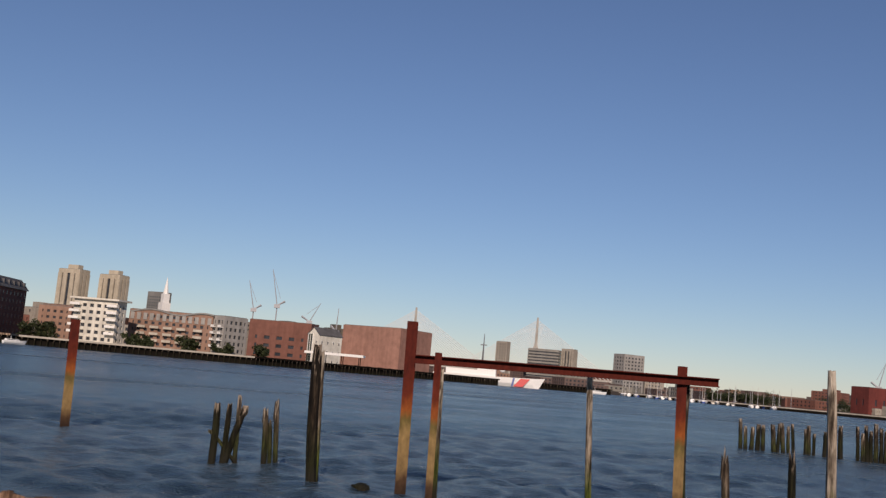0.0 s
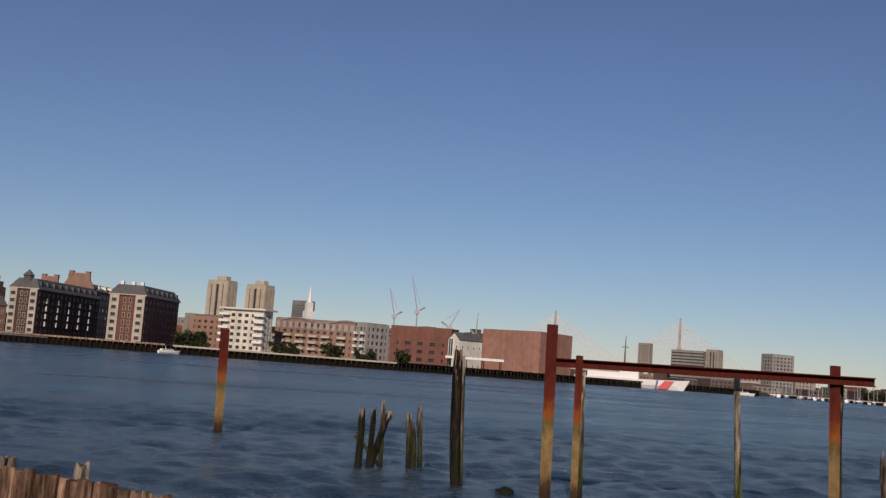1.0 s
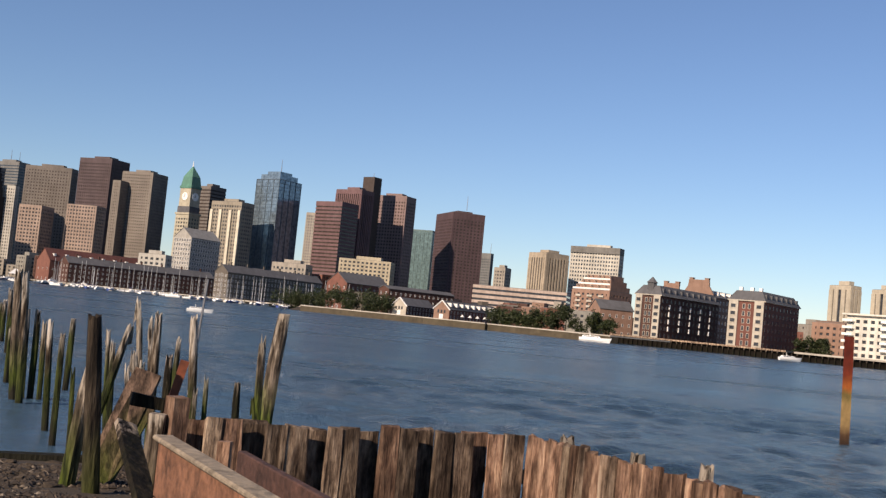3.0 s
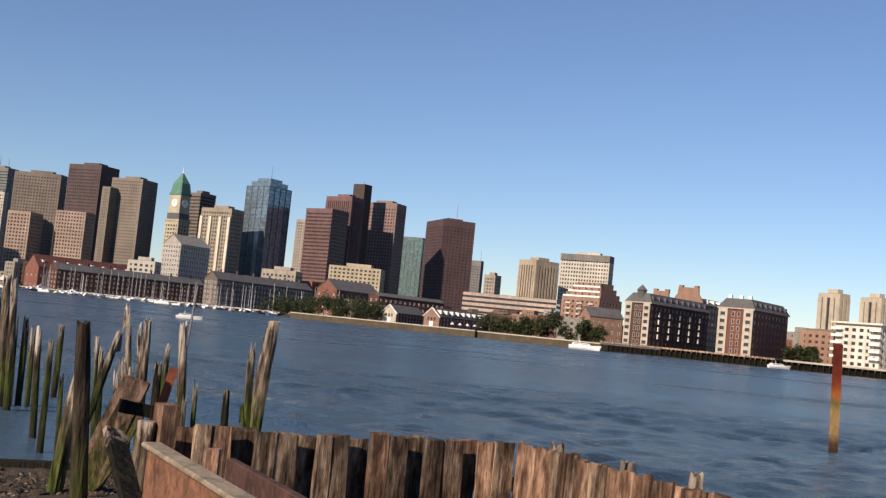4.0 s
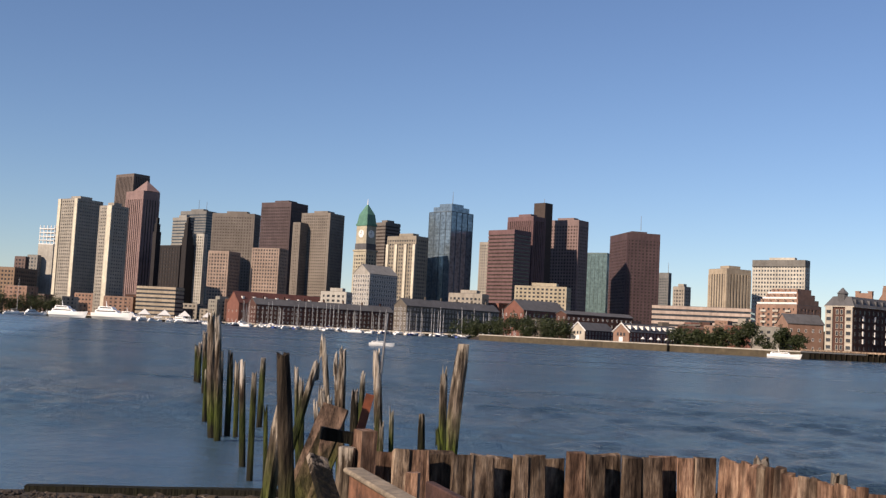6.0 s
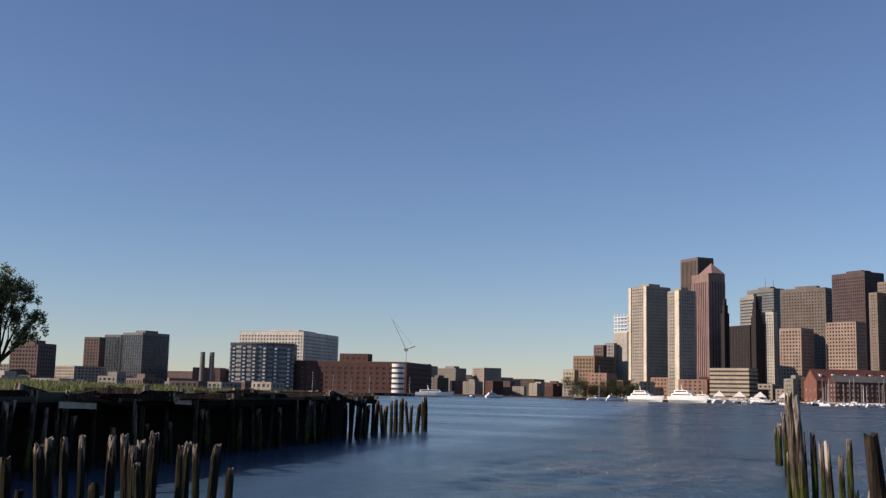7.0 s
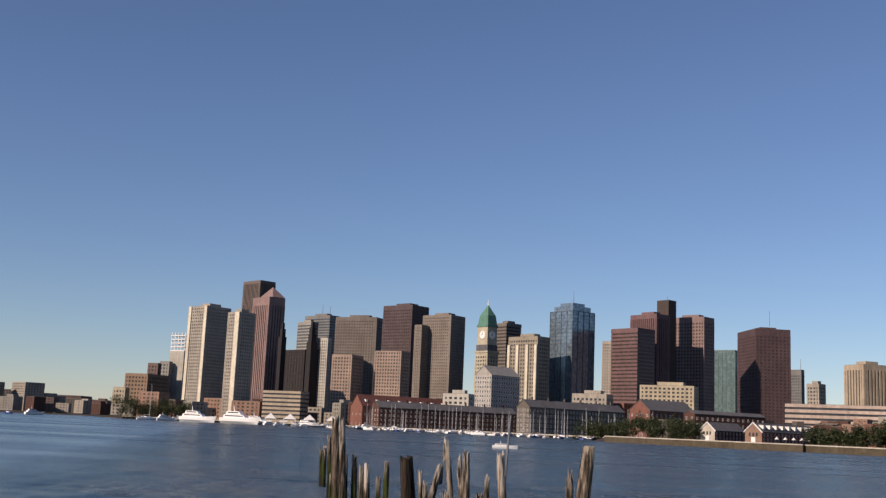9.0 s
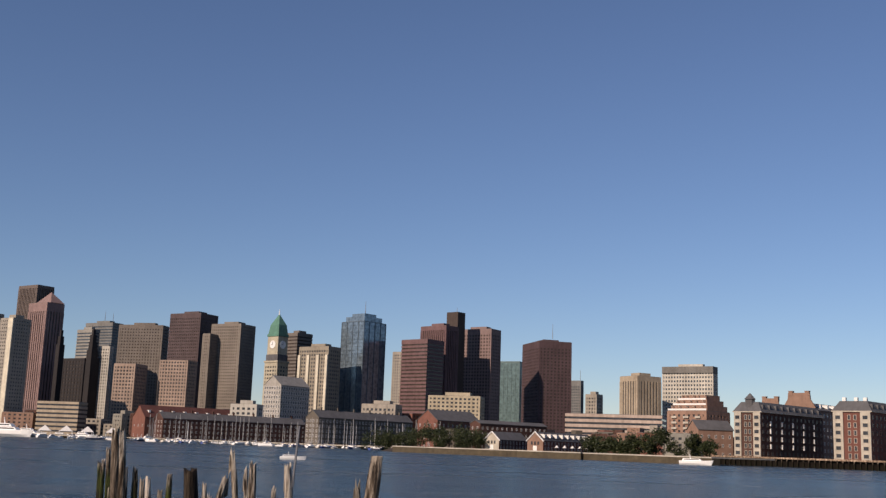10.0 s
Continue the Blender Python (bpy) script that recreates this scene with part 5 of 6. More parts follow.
# ---------- far trees ----------
def far_tree(az, r, h, wide, seed, z=3.2):
    rg = random.Random(seed)
    t = thing("tree", "dark green leafy tree along the far shore", "tree", Matrix.Translation(bearing(az, r, z)), "shore trees")
    part("trunk", rods([((0, 0, -0.6), (0.2, 0, h * 0.5), 0.35, 0.2)]), BARK, t)
    cl = [(rg.gauss(0, wide * 0.28), rg.gauss(0, wide * 0.28), h * rg.uniform(0.1, 0.76), wide * rg.uniform(0.2, 0.3)) for _ in range(11)]
    part("crown", leaf_cloud(cl, 1900, 0.6, seed), LEAF_FAR, t, kind="stuff")


def leaf_cloud(clumps, count, size, seed):
    """Many small leaf blades gathered in loose clumps (x, y, z, radius)."""
    rg = random.Random(seed)
    vs, fs = [], []
    total = sum(c[3] ** 2 for c in clumps)
    for cx, cy, cz, cr in clumps:
        sub = [(rg.gauss(0, 0.55), rg.gauss(0, 0.55), rg.gauss(0, 0.5)) for _ in range(14)]
        for _ in range(int(count * cr ** 2 / total)):
            ox, oy, oz = rg.choice(sub)
            g = Vector((ox + rg.gauss(0, 0.24), oy + rg.gauss(0, 0.24), oz + rg.gauss(0, 0.22))) * cr + Vector((cx, cy, cz))
            u = Vector((rg.gauss(0, 1), rg.gauss(0, 1), rg.gauss(0, 0.7))).normalized()
            v = u.cross(Vector((rg.gauss(0, 1), rg.gauss(0, 1), rg.gauss(0, 1)))).normalized()
            a, b = u * size * rg.uniform(0.7, 1.4), v * size * 0.45
            i = len(vs)
            vs += [tuple(g - a), tuple(g + b), tuple(g + a), tuple(g - b)]
            fs.append((i, i + 1, i + 2, i + 3))
    return poly(vs, fs)


TREES = [(-7.0 + 0.75 * k, 715 - 12 * k, 12, 13) for k in range(8)] + [(4.1 + 0.62 * k, 598 - 6 * k, 9 if k < 4 else 13, 11) for k in range(7)] + [(9.2, 560, 12, 10), (10.1, 552, 11, 9)]
TREES += [(19.9, 505, 9, 7), (20.6, 508, 10, 7), (24.9, 500, 6, 6), (25.5, 500, 5, 5), (27.6, 512, 7, 7), (29.4, 515, 7, 6), (31.2, 520, 7, 6)]
TREES += [(-31 + 0.6 * k, 1030, 18, 17) for k in range(6)] + [(54.8 + 0.7 * k, 900, 7, 12) for k in range(5)] + [(60.4 + 0.8 * k, 1000, 10, 14) for k in range(4)]
for k, (az, r, h, w) in enumerate(TREES):
    far_tree(az, r, h * rng.uniform(0.85, 1.15), w, 100 + k)

# curved grey roof over the long brick apartments
vs, fs = [], []
for k in range(41):
    yy, z = 40.0 * k / 40, -0.2 + 0.9 * math.sin(k / 40 * math.pi * 3.2 + 0.4)
    vs += [(-0.8, yy, z), (11, yy, z), (11, yy, z + 0.7), (-0.8, yy, z + 0.7)]
for k in range(40):
    a = k * 4
    fs += [(a + i, a + (i + 1) % 4, a + 4 + (i + 1) % 4, a + 4 + i) for i in range(4)]
fs += [(3, 2, 1, 0), (160, 161, 162, 163)]
wave = mesh_thing("curved_roof", poly(vs, fs), masonry("zinc_roof", (0.22, 0.22, 0.21)), "wavy grey metal roof over the brick apartments", "roof", pose(250, 456, 20.6, 0, 0, 47))

# rocky spit off the far beach
vs, fs = [], []
for i in range(40):
    for j in range(12):
        az, r = 66.2 + 14 * i / 39, 94 + 18 * j / 11
        f = math.sin(math.pi * j / 11) * min(1, i / 12)
        vs.append(tuple(bearing(az, r, -0.5 + 1.5 * f + 0.35 * noise.noise(bearing(az, r) * 0.7))))
for i in range(39):
    for j in range(11):
        a = i * 12 + j
        fs.append((a, a + 1, a + 13, a + 12))
mesh_thing("rocky_spit", poly(vs, fs), SHORE, "low dark rocky spit at the waterline", "ground", kind="structure")

# far chimneys and the glazed front of the courthouse
for az, r, top in ((-50.4, 1300, 45.5), (-49.93, 1300, 45.5), (-67.2, 1300, 53)):
    mesh_thing("chimney", rods([((0, 0, -1), (0, 0, top - 2.9), 3.4, 2.8)], 12), masonry("slab_grey", (0.167, 0.167, 0.161)), "grey power station chimney", "chimney", Matrix.Translation(bearing(az, r, 2.9)), "chimneys")
rotunda = thing("glazed_rotunda", "bright round glazed entrance of the courthouse", "building", Matrix.Translation(bearing(-40.25, 1136, 2.9)))
part("drum", rods([((0, 0, 0), (0, 0, 30), 6.5, 6.5)], 20), WHITE, rotunda)
for k in range(5):
    part("window_band", rods([((0, 0, 3 + 5.4 * k), (0, 0, 5.2 + 5.4 * k), 6.56, 6.56)], 20), GLASS_GREY, rotunda)

# ---------- timber and steel in the water ----------
def pile(name, label, bx, by, tx, ty, tz, r, material, jag=0.2, group="old piles"):
    """A leaning driven pile from below the bed to its weathered, split head."""
    rng = random.Random(round((bx * 13.7 + ty * 7.1 + tz) * 100))
    t = Vector((tx - bx, ty - by, 0)) / max(tz, 0.5)
    sides, rings = (4 if name == "steel_post" else 12), 9
    z0 = -1.6
    vs, fs = [], []
    phase = math.atan2(by, bx) + (math.pi / 4 if name == "steel_post" else rng.random())
    bend = Vector((rng.uniform(-1, 1), rng.uniform(-1, 1), 0)) * r * (0.0 if name == "steel_post" else 0.5)
    for k in range(rings + 1):
        f = k / rings
        z = z0 + (tz - z0) * f
        c = t * z + bend * math.sin(f * math.pi)
        for s in range(sides):
            a = phase + 2 * math.pi * s / sides
            if name == "steel_post":
                rr = r * 1.35
            else:
                rr = r * (1.12 - 0.18 * f) * (1 + 0.22 * noise.noise(Vector((s * 1.7, f * 3.0, bx + by))))
            dz = 0.0
            if k == rings:
                dz = -jag * rng.random() * min(1.6, tz) * (0.9 if s % 2 else 0.25)
                rr *= 0.85 if jag > 0.02 else 1.0
            vs.append((c.x + rr * math.cos(a), c.y + rr * math.sin(a), z + dz))
    for k in range(rings):
        for s in range(sides):
            a, b = k * sides + s, k * sides + (s + 1) % sides
            fs.append((a, b, b + sides, a + sides))
    top = len(vs)
    vs.append(((t * tz).x, (t * tz).y, tz - (0.35 * jag * min(1.6, tz) if jag > 0.02 else -0.01)))
    for s in range(sides):
        a, b = rings * sides + s, rings * sides + (s + 1) % sides
        fs.append((a, b, top))
    ob = mesh_thing(name, poly(vs, fs), material, label, "post", pose(bx, by, 0), group)
    return ob


pile("timber_post", "leaning green-stained timber pile with a broken top", -20.93, 54.94, -20.98, 54.93, 1.96, 0.105, PILE_GREEN, 0.3)
pile("timber_post", "leaning green-stained timber pile with a broken top", -20.59, 54.59, -20.64, 54.58, 2.1, 0.112, PILE_GREEN, 0.3)
pile("timber_post", "leaning green-stained timber pile with a broken top", -17.0, 45.66, -17.08, 45.63, 2.76, 0.107, PILE_GREEN, 0.3)
pile("timber_post", "pale split timber pile with a jagged top", -10.22, 28.45, -10.46, 28.36, 3.55, 0.116, PILE_GREY, 0.6)
pile("timber_post", "pale split timber pile with a jagged top", -9.86, 27.75, -10.03, 27.69, 3.43, 0.089, PILE_GREEN, 0.3)
pile("timber_post", "leaning green-stained timber pile with a broken top", -10.19, 28.97, -10.31, 28.92, 2.44, 0.076, PILE_GREEN, 0.3)
pile("timber_post", "leaning green-stained timber pile with a broken top", -9.97, 28.83, -10.0, 28.82, 2.46, 0.084, PILE_GREEN, 0.3)
pile("timber_post", "leaning green-stained timber pile with a broken top", -9.72, 28.81, -9.78, 28.79, 2.18, 0.071, PILE_GREEN, 0.3)
pile("timber_post", "leaning green-stained timber pile with a broken top", -7.68, 23.43, -7.82, 23.38, 2.4, 0.068, PILE_GREEN, 0.3)
pile("timber_post", "leaning green-stained timber pile with a broken top", -12.26, 33.3, -12.3, 33.28, 1.7, 0.078, PILE_GREEN, 0.3)
pile("timber_post", "leaning green-stained timber pile with a broken top", -11.22, 30.92, -11.31, 30.89, 1.86, 0.072, PILE_GREEN, 0.3)
pile("timber_post", "leaning green-stained timber pile with a broken top", -6.86, 21.44, -6.9, 21.43, 2.22, 0.065, PILE_GREEN, 0.1)
pile("timber_post", "dark weathered timber pile", -10.37, 32.89, -10.34, 32.9, 2.14, 0.09, PILE_GREEN, 0.1)
pile("timber_post", "leaning green-stained timber pile with a broken top", -6.44, 21.05, -6.5, 21.03, 1.6, 0.048, PILE_GREEN, 0.3)
pile("timber_post", "thick dark timber pile with a flat top", -3.52, 12.72, -3.74, 12.66, 2.87, 0.100, PILE_BLACK, 0.08)
pile("timber_post", "pale split timber pile with a jagged top", -4.06, 13.41, -3.92, 13.41, 2.32, 0.095, PILE_GREY, 0.3)
pile("timber_post", "leaning green-stained timber pile with a broken top", -6.3, 23.16, -6.5, 23.1, 2.36, 0.056, PILE_GREEN, 0.3)
pile("timber_post", "leaning green-stained timber pile with a broken top", -5.74, 21.24, -5.85, 21.21, 2.21, 0.054, PILE_GREEN, 0.3)
pile("timber_post", "pale split timber pile with a jagged top", -5.69, 23.32, -5.98, 23.24, 3.08, 0.066, PILE_PALE, 0.5)
pile("timber_post", "leaning green-stained timber pile with a broken top", -6.16, 21.13, -5.56, 21.29, 2.54, 0.079, PILE_GREEN, 0.3)
pile("timber_post", "pale split timber pile with a jagged top", -4.75, 20.46, -4.97, 20.4, 2.76, 0.046, PILE_GREEN, 0.5)
pile("timber_post", "pale split timber pile with a jagged top", -4.47, 19.49, -4.61, 19.46, 2.9, 0.077, PILE_GREEN, 0.4)
pile("timber_post", "dark weathered timber pile", -4.53, 20.51, -4.57, 20.5, 2.09, 0.075, PILE_DARK, 0.3)
pile("timber_post", "pale split timber pile with a jagged top", -4.69, 21.49, -4.65, 21.5, 2.36, 0.06, PILE_GREEN, 0.3)
pile("timber_post", "pale split timber pile with a jagged top", -3.86, 19.62, -4.01, 19.59, 2.9, 0.071, PILE_GREEN, 0.6)
pile("timber_post", "leaning green-stained timber pile with a broken top", -3.46, 17.66, -3.46, 17.66, 1.73, 0.044, PILE_GREEN, 0.3)
pile("timber_post", "pale split timber pile with a jagged top", -3.62, 19.67, -3.68, 19.66, 1.89, 0.044, PILE_GREEN, 0.5)
pile("timber_post", "dark weathered timber pile", -3.39, 21.74, -3.44, 21.73, 1.55, 0.075, PILE_DARK, 0.05)
pile("timber_post", "leaning green-stained timber pile with a broken top", -2.65, 19.82, -2.84, 19.8, 1.5, 0.038, PILE_GREEN, 0.3)
pile("timber_post", "pale split timber pile with a jagged top", -3.23, 23.78, -3.32, 23.77, 2.52, 0.086, PILE_PALE, 0.7)
pile("timber_post", "stout weathered grey pile leaning a little", -3.27, 25.79, -3.16, 25.81, 2.96, 0.164, PILE_GREY, 0.06)
pile("timber_post", "leaning green-stained timber pile with a broken top", -4.48, 18.46, -4.71, 18.41, 2.22, 0.063, PILE_GREEN, 0.3)
pile("timber_post", "leaning green-stained timber pile with a broken top", -4.48, 18.46, -4.56, 18.44, 2.03, 0.057, PILE_GREEN, 0.3)
pile("timber_post", "pale split timber pile with a jagged top", -4.02, 16.52, -4.29, 16.45, 2.09, 0.047, PILE_GREEN, 0.3)
pile("steel_post", "rusted steel pile standing alone in the water", 16.15, 39.85, 16.07, 39.88, 4.02, 0.178, RUST, 0)
pile("timber_post", "short leaning pile of a broken dolphin", 16.42, 29.2, 16.44, 29.19, 1.81, 0.108, PILE_DARK, 0.2)
pile("timber_post", "short leaning pile of a broken dolphin", 16.69, 29.05, 16.76, 29.01, 1.84, 0.085, PILE_DARK, 0.2)
pile("timber_post", "short leaning pile of a broken dolphin", 16.81, 28.97, 17.17, 28.76, 1.77, 0.108, PILE_DARK, 0.2)
pile("timber_post", "short leaning pile of a broken dolphin", 17.04, 28.84, 16.99, 28.87, 2.06, 0.07, PILE, 0.2)
pile("timber_post", "short leaning pile of a broken dolphin", 17.1, 28.81, 16.32, 29.25, 0.97, 0.07, PILE, 0.2)
pile("timber_post", "short splintered pile of a broken dolphin", 17.5, 27.98, 17.41, 28.03, 1.84, 0.084, PILE, 0.6)
pile("timber_post", "short splintered pile of a broken dolphin", 17.82, 27.77, 17.68, 27.87, 2.09, 0.076, PILE, 0.6)
pile("timber_post", "short splintered pile of a broken dolphin", 17.63, 27.89, 17.55, 27.94, 1.47, 0.068, PILE, 0.6)
pile("timber_post", "tall dark timber pile with frayed edges", 16.78, 24.27, 16.59, 24.39, 3.75, 0.136, PILE_DARK, 0.1)
pile("timber_post", "pale timber fender beside a dark pile", 16.91, 24.3, 16.77, 24.39, 3.59, 0.061, PILE_PALE, 0.2)
pile("steel_post", "tall rusted square steel pile", 18.34, 22.47, 18.28, 22.52, 4.55, 0.154, RUST, 0)
pile("steel_post", "rusted steel pile under the long beam", 17.94, 20.84, 17.89, 20.89, 3.75, 0.095, RUST, 0)
pile("timber_post", "pale timber lashed to a steel pile", 18.18, 20.9, 18.11, 20.96, 3.42, 0.064, PILE_PALE, 0.2)
pile("timber_post", "pale grey timber pile carrying the beam", 22.26, 19.36, 22.13, 19.51, 3.61, 0.085, PILE_PALE, 0.3)
pile("steel_post", "rusted steel pile with a timber backing", 23.7, 17.56, 23.65, 17.64, 4.0, 0.136, RUST, 0)
pile("timber_post", "timber pile backing a steel pile", 24.03, 17.63, 23.97, 17.71, 3.66, 0.11, PILE, 0.1)
pile("timber_post", "pale split timber pile with a jagged top", 19.88, 13.44, 19.81, 13.55, 2.33, 0.083, PILE, 0.8)
pile("timber_post", "dark pointed timber pile", 20.59, 12.33, 20.54, 12.41, 2.37, 0.083, PILE_DARK, 0.6)
pile("timber_post", "tall pale grey timber pile with rounded head", 23.54, 13.22, 23.51, 13.28, 4.14, 0.112, PILE_PALE, 0.05)
pile("timber_post", "tall pale grey timber pile with rounded head", 24.92, 10.38, 24.9, 10.45, 4.23, 0.131, PILE_PALE, 0.2)
pile("timber_post", "short weathered pile in a row in the water", 67.05, 44.65, 67.02, 44.69, 2.11, 0.145, PILE, 0.2)
pile("timber_post", "short weathered pile in a row in the water", 67.23, 44.29, 67.18, 44.37, 1.58, 0.138, PILE, 0.2)
pile("timber_post", "short weathered pile in a row in the water", 67.41, 43.93, 67.43, 43.91, 1.59, 0.154, PILE, 0.2)
pile("timber_post", "short weathered pile in a row in the water", 67.59, 43.57, 67.6, 43.56, 1.85, 0.17, PILE_DARK, 0.2)
pile("timber_post", "short weathered pile in a row in the water", 67.78, 43.22, 67.73, 43.28, 1.81, 0.155, PILE, 0.2)
pile("timber_post", "short weathered pile in a row in the water", 68.08, 42.61, 68.01, 42.72, 1.91, 0.168, PILE, 0.2)
pile("timber_post", "short weathered pile in a row in the water", 68.24, 42.29, 68.24, 42.3, 2.0, 0.126, PILE_DARK, 0.2)
pile("timber_post", "short weathered pile in a row in the water", 68.39, 42.01, 68.29, 42.17, 2.11, 0.157, PILE, 0.2)
pile("timber_post", "short weathered pile in a row in the water", 68.55, 41.69, 68.5, 41.77, 1.87, 0.124, PILE, 0.2)
pile("timber_post", "short weathered pile in a row in the water", 68.67, 41.45, 68.61, 41.55, 2.07, 0.121, PILE_DARK, 0.2)
pile("timber_post", "short weathered pile in a row in the water", 69.03, 40.74, 69.02, 40.76, 1.83, 0.126, PILE, 0.2)
pile("timber_post", "short weathered pile in a row in the water", 69.15, 40.5, 69.11, 40.57, 2.06, 0.144, PILE, 0.2)
pile("timber_post", "short weathered pile in a row in the water", 69.28, 40.26, 69.29, 40.23, 1.54, 0.116, PILE_DARK, 0.2)
pile("timber_post", "short weathered pile in a row in the water", 69.61, 39.6, 69.62, 39.58, 1.77, 0.137, PILE_DARK, 0.2)
pile("timber_post", "short weathered pile in a row in the water", 70.12, 38.6, 70.05, 38.72, 2.27, 0.159, PILE_DARK, 0.2)
pile("timber_post", "short weathered pile in a row in the water", 70.59, 37.68, 70.54, 37.76, 2.36, 0.125, PILE_DARK, 0.2)
pile("timber_post", "short weathered pile in a row in the water", 70.72, 37.41, 70.71, 37.43, 1.9, 0.152, PILE, 0.2)
pile("timber_post", "short weathered pile in a row in the water", 70.86, 37.14, 70.79, 37.27, 2.44, 0.136, PILE_DARK, 0.2)
pile("timber_post", "short weathered pile in a row in the water", 70.96, 36.94, 70.95, 36.97, 2.12, 0.15, PILE_DARK, 0.2)
pile("timber_post", "short weathered pile in a row in the water", 71.1, 36.67, 71.08, 36.71, 2.6, 0.163, PILE, 0.2)
pile("timber_post", "short weathered pile in a row in the water", 71.24, 36.4, 71.23, 36.41, 2.38, 0.137, PILE_DARK, 0.2)
pile("timber_post", "short weathered pile in a row in the water", 71.37, 36.13, 71.38, 36.12, 2.19, 0.131, PILE, 0.2)
pile("timber_post", "short weathered pile in a row in the water", 71.53, 35.83, 71.49, 35.89, 1.8, 0.151, PILE_DARK, 0.2)
pile("timber_post", "short weathered pile in a row in the water", 71.76, 35.36, 71.71, 35.47, 2.52, 0.175, PILE, 0.2)
pile("timber_post", "short weathered pile in a row in the water", 71.9, 35.1, 71.83, 35.23, 2.44, 0.137, PILE, 0.2)
pile("timber_post", "short weathered pile in a row in the water", 72.02, 34.87, 72.01, 34.88, 2.48, 0.12, PILE_DARK, 0.2)
pile("timber_post", "short weathered pile in a row in the water", 72.22, 34.47, 72.19, 34.52, 1.99, 0.146, PILE, 0.2)
pile("timber_post", "short weathered pile in a row in the water", 72.53, 33.84, 72.48, 33.95, 2.46, 0.14, PILE, 0.2)
pile("timber_post", "short weathered pile in a row in the water", 72.68, 33.55, 72.64, 33.64, 1.78, 0.133, PILE_DARK, 0.2)
pile("timber_post", "short weathered pile in a row in the water", 73.33, 32.28, 73.3, 32.35, 2.46, 0.14, PILE_DARK, 0.2)
pile("timber_post", "short weathered pile in a row in the water", 73.85, 31.25, 73.81, 31.34, 2.43, 0.162, PILE, 0.2)
pile("timber_post", "broken dark timber pile in the water by the pier", -24.96, 12.59, -24.98, 12.54, 0.85, 0.123, PILE_DARK, 0.15)
pile("timber_post", "broken dark timber pile in the water by the pier", -24.63, 12.86, -24.68, 12.77, 1.56, 0.09, PILE_DARK, 0.15)
pile("timber_post", "broken dark timber pile in the water by the pier", -22.58, 12.06, -22.59, 12.04, 1.98, 0.095, PILE_DARK, 0.15)
pile("timber_post", "broken dark timber pile in the water by the pier", -22.05, 12.19, -22.07, 12.16, 1.34, 0.094, PILE_DARK, 0.15)
pile("timber_post", "broken dark timber pile in the water by the pier", -24.7, 14.31, -24.74, 14.24, 1.73, 0.115, PILE_DARK, 0.15)
pile("timber_post", "broken dark timber pile in the water by the pier", -22.96, 13.56, -22.98, 13.52, 1.61, 0.128, PILE_DARK, 0.15)
pile("timber_post", "broken dark timber pile in the water by the pier", -24.59, 14.93, -24.61, 14.89, 0.67, 0.118, PILE_DARK, 0.15)
pile("timber_post", "broken dark timber pile in the water by the pier", -22.32, 14.04, -22.38, 13.95, 1.92, 0.135, PILE_DARK, 0.15)
pile("timber_post", "broken dark timber pile in the water by the pier", -24.04, 15.28, -24.05, 15.26, 1.97, 0.125, PILE_DARK, 0.15)
pile("timber_post", "broken dark timber pile in the water by the pier", -22.67, 14.91, -22.74, 14.82, 2.03, 0.107, PILE_DARK, 0.15)
pile("timber_post", "broken dark timber pile in the water by the pier", -20.87, 14.13, -20.91, 14.07, 2.17, 0.084, PILE_DARK, 0.15)
pile("timber_post", "broken dark timber pile in the water by the pier", -22.12, 15.32, -22.14, 15.29, 0.99, 0.139, PILE_DARK, 0.15)
pile("timber_post", "broken dark timber pile in the water by the pier", -22.21, 15.75, -22.2, 15.77, 2.08, 0.119, PILE_DARK, 0.15)
pile("timber_post", "broken dark timber pile in the water by the pier", -22.55, 16.45, -22.6, 16.39, 2.08, 0.124, PILE_DARK, 0.15)
pile("timber_post", "broken dark timber pile in the water by the pier", -21.66, 16.06, -21.7, 16.01, 1.85, 0.125, PILE_DARK, 0.15)
pile("timber_post", "broken dark timber pile in the water by the pier", -21.78, 16.31, -21.79, 16.3, 1.97, 0.13, PILE_DARK, 0.15)
pile("timber_post", "broken dark timber pile in the water by the pier", -23.0, 17.6, -23.0, 17.6, 2.11, 0.143, PILE_DARK, 0.15)
pile("timber_post", "broken dark timber pile in the water by the pier", -20.95, 15.69, -21.01, 15.61, 1.5, 0.111, PILE_DARK, 0.15)
pile("timber_post", "broken dark timber pile in the water by the pier", -19.64, 15.76, -19.65, 15.76, 1.96, 0.082, PILE_DARK, 0.15)
pile("timber_post", "broken dark timber pile in the water by the pier", -22.07, 17.94, -22.07, 17.94, 1.88, 0.103, PILE_DARK, 0.15)
pile("timber_post", "broken dark timber pile in the water by the pier", -20.02, 16.59, -20.07, 16.53, 1.96, 0.088, PILE_DARK, 0.15)
pile("timber_post", "broken dark timber pile in the water by the pier", -21.06, 18.01, -21.05, 18.02, 1.87, 0.122, PILE_DARK, 0.15)
pile("timber_post", "broken dark timber pile in the water by the pier", -20.14, 17.7, -20.16, 17.68, 1.36, 0.104, PILE_DARK, 0.15)
pile("timber_post", "dark leaning pile at the end of the ruined pier", -52.92, 56.85, -52.9, 56.87, 2.27, 0.16, PILE_DARK, 0.15)
pile("timber_post", "dark leaning pile at the end of the ruined pier", -53.24, 57.76, -53.29, 57.71, 2.74, 0.115, PILE_DARK, 0.15)
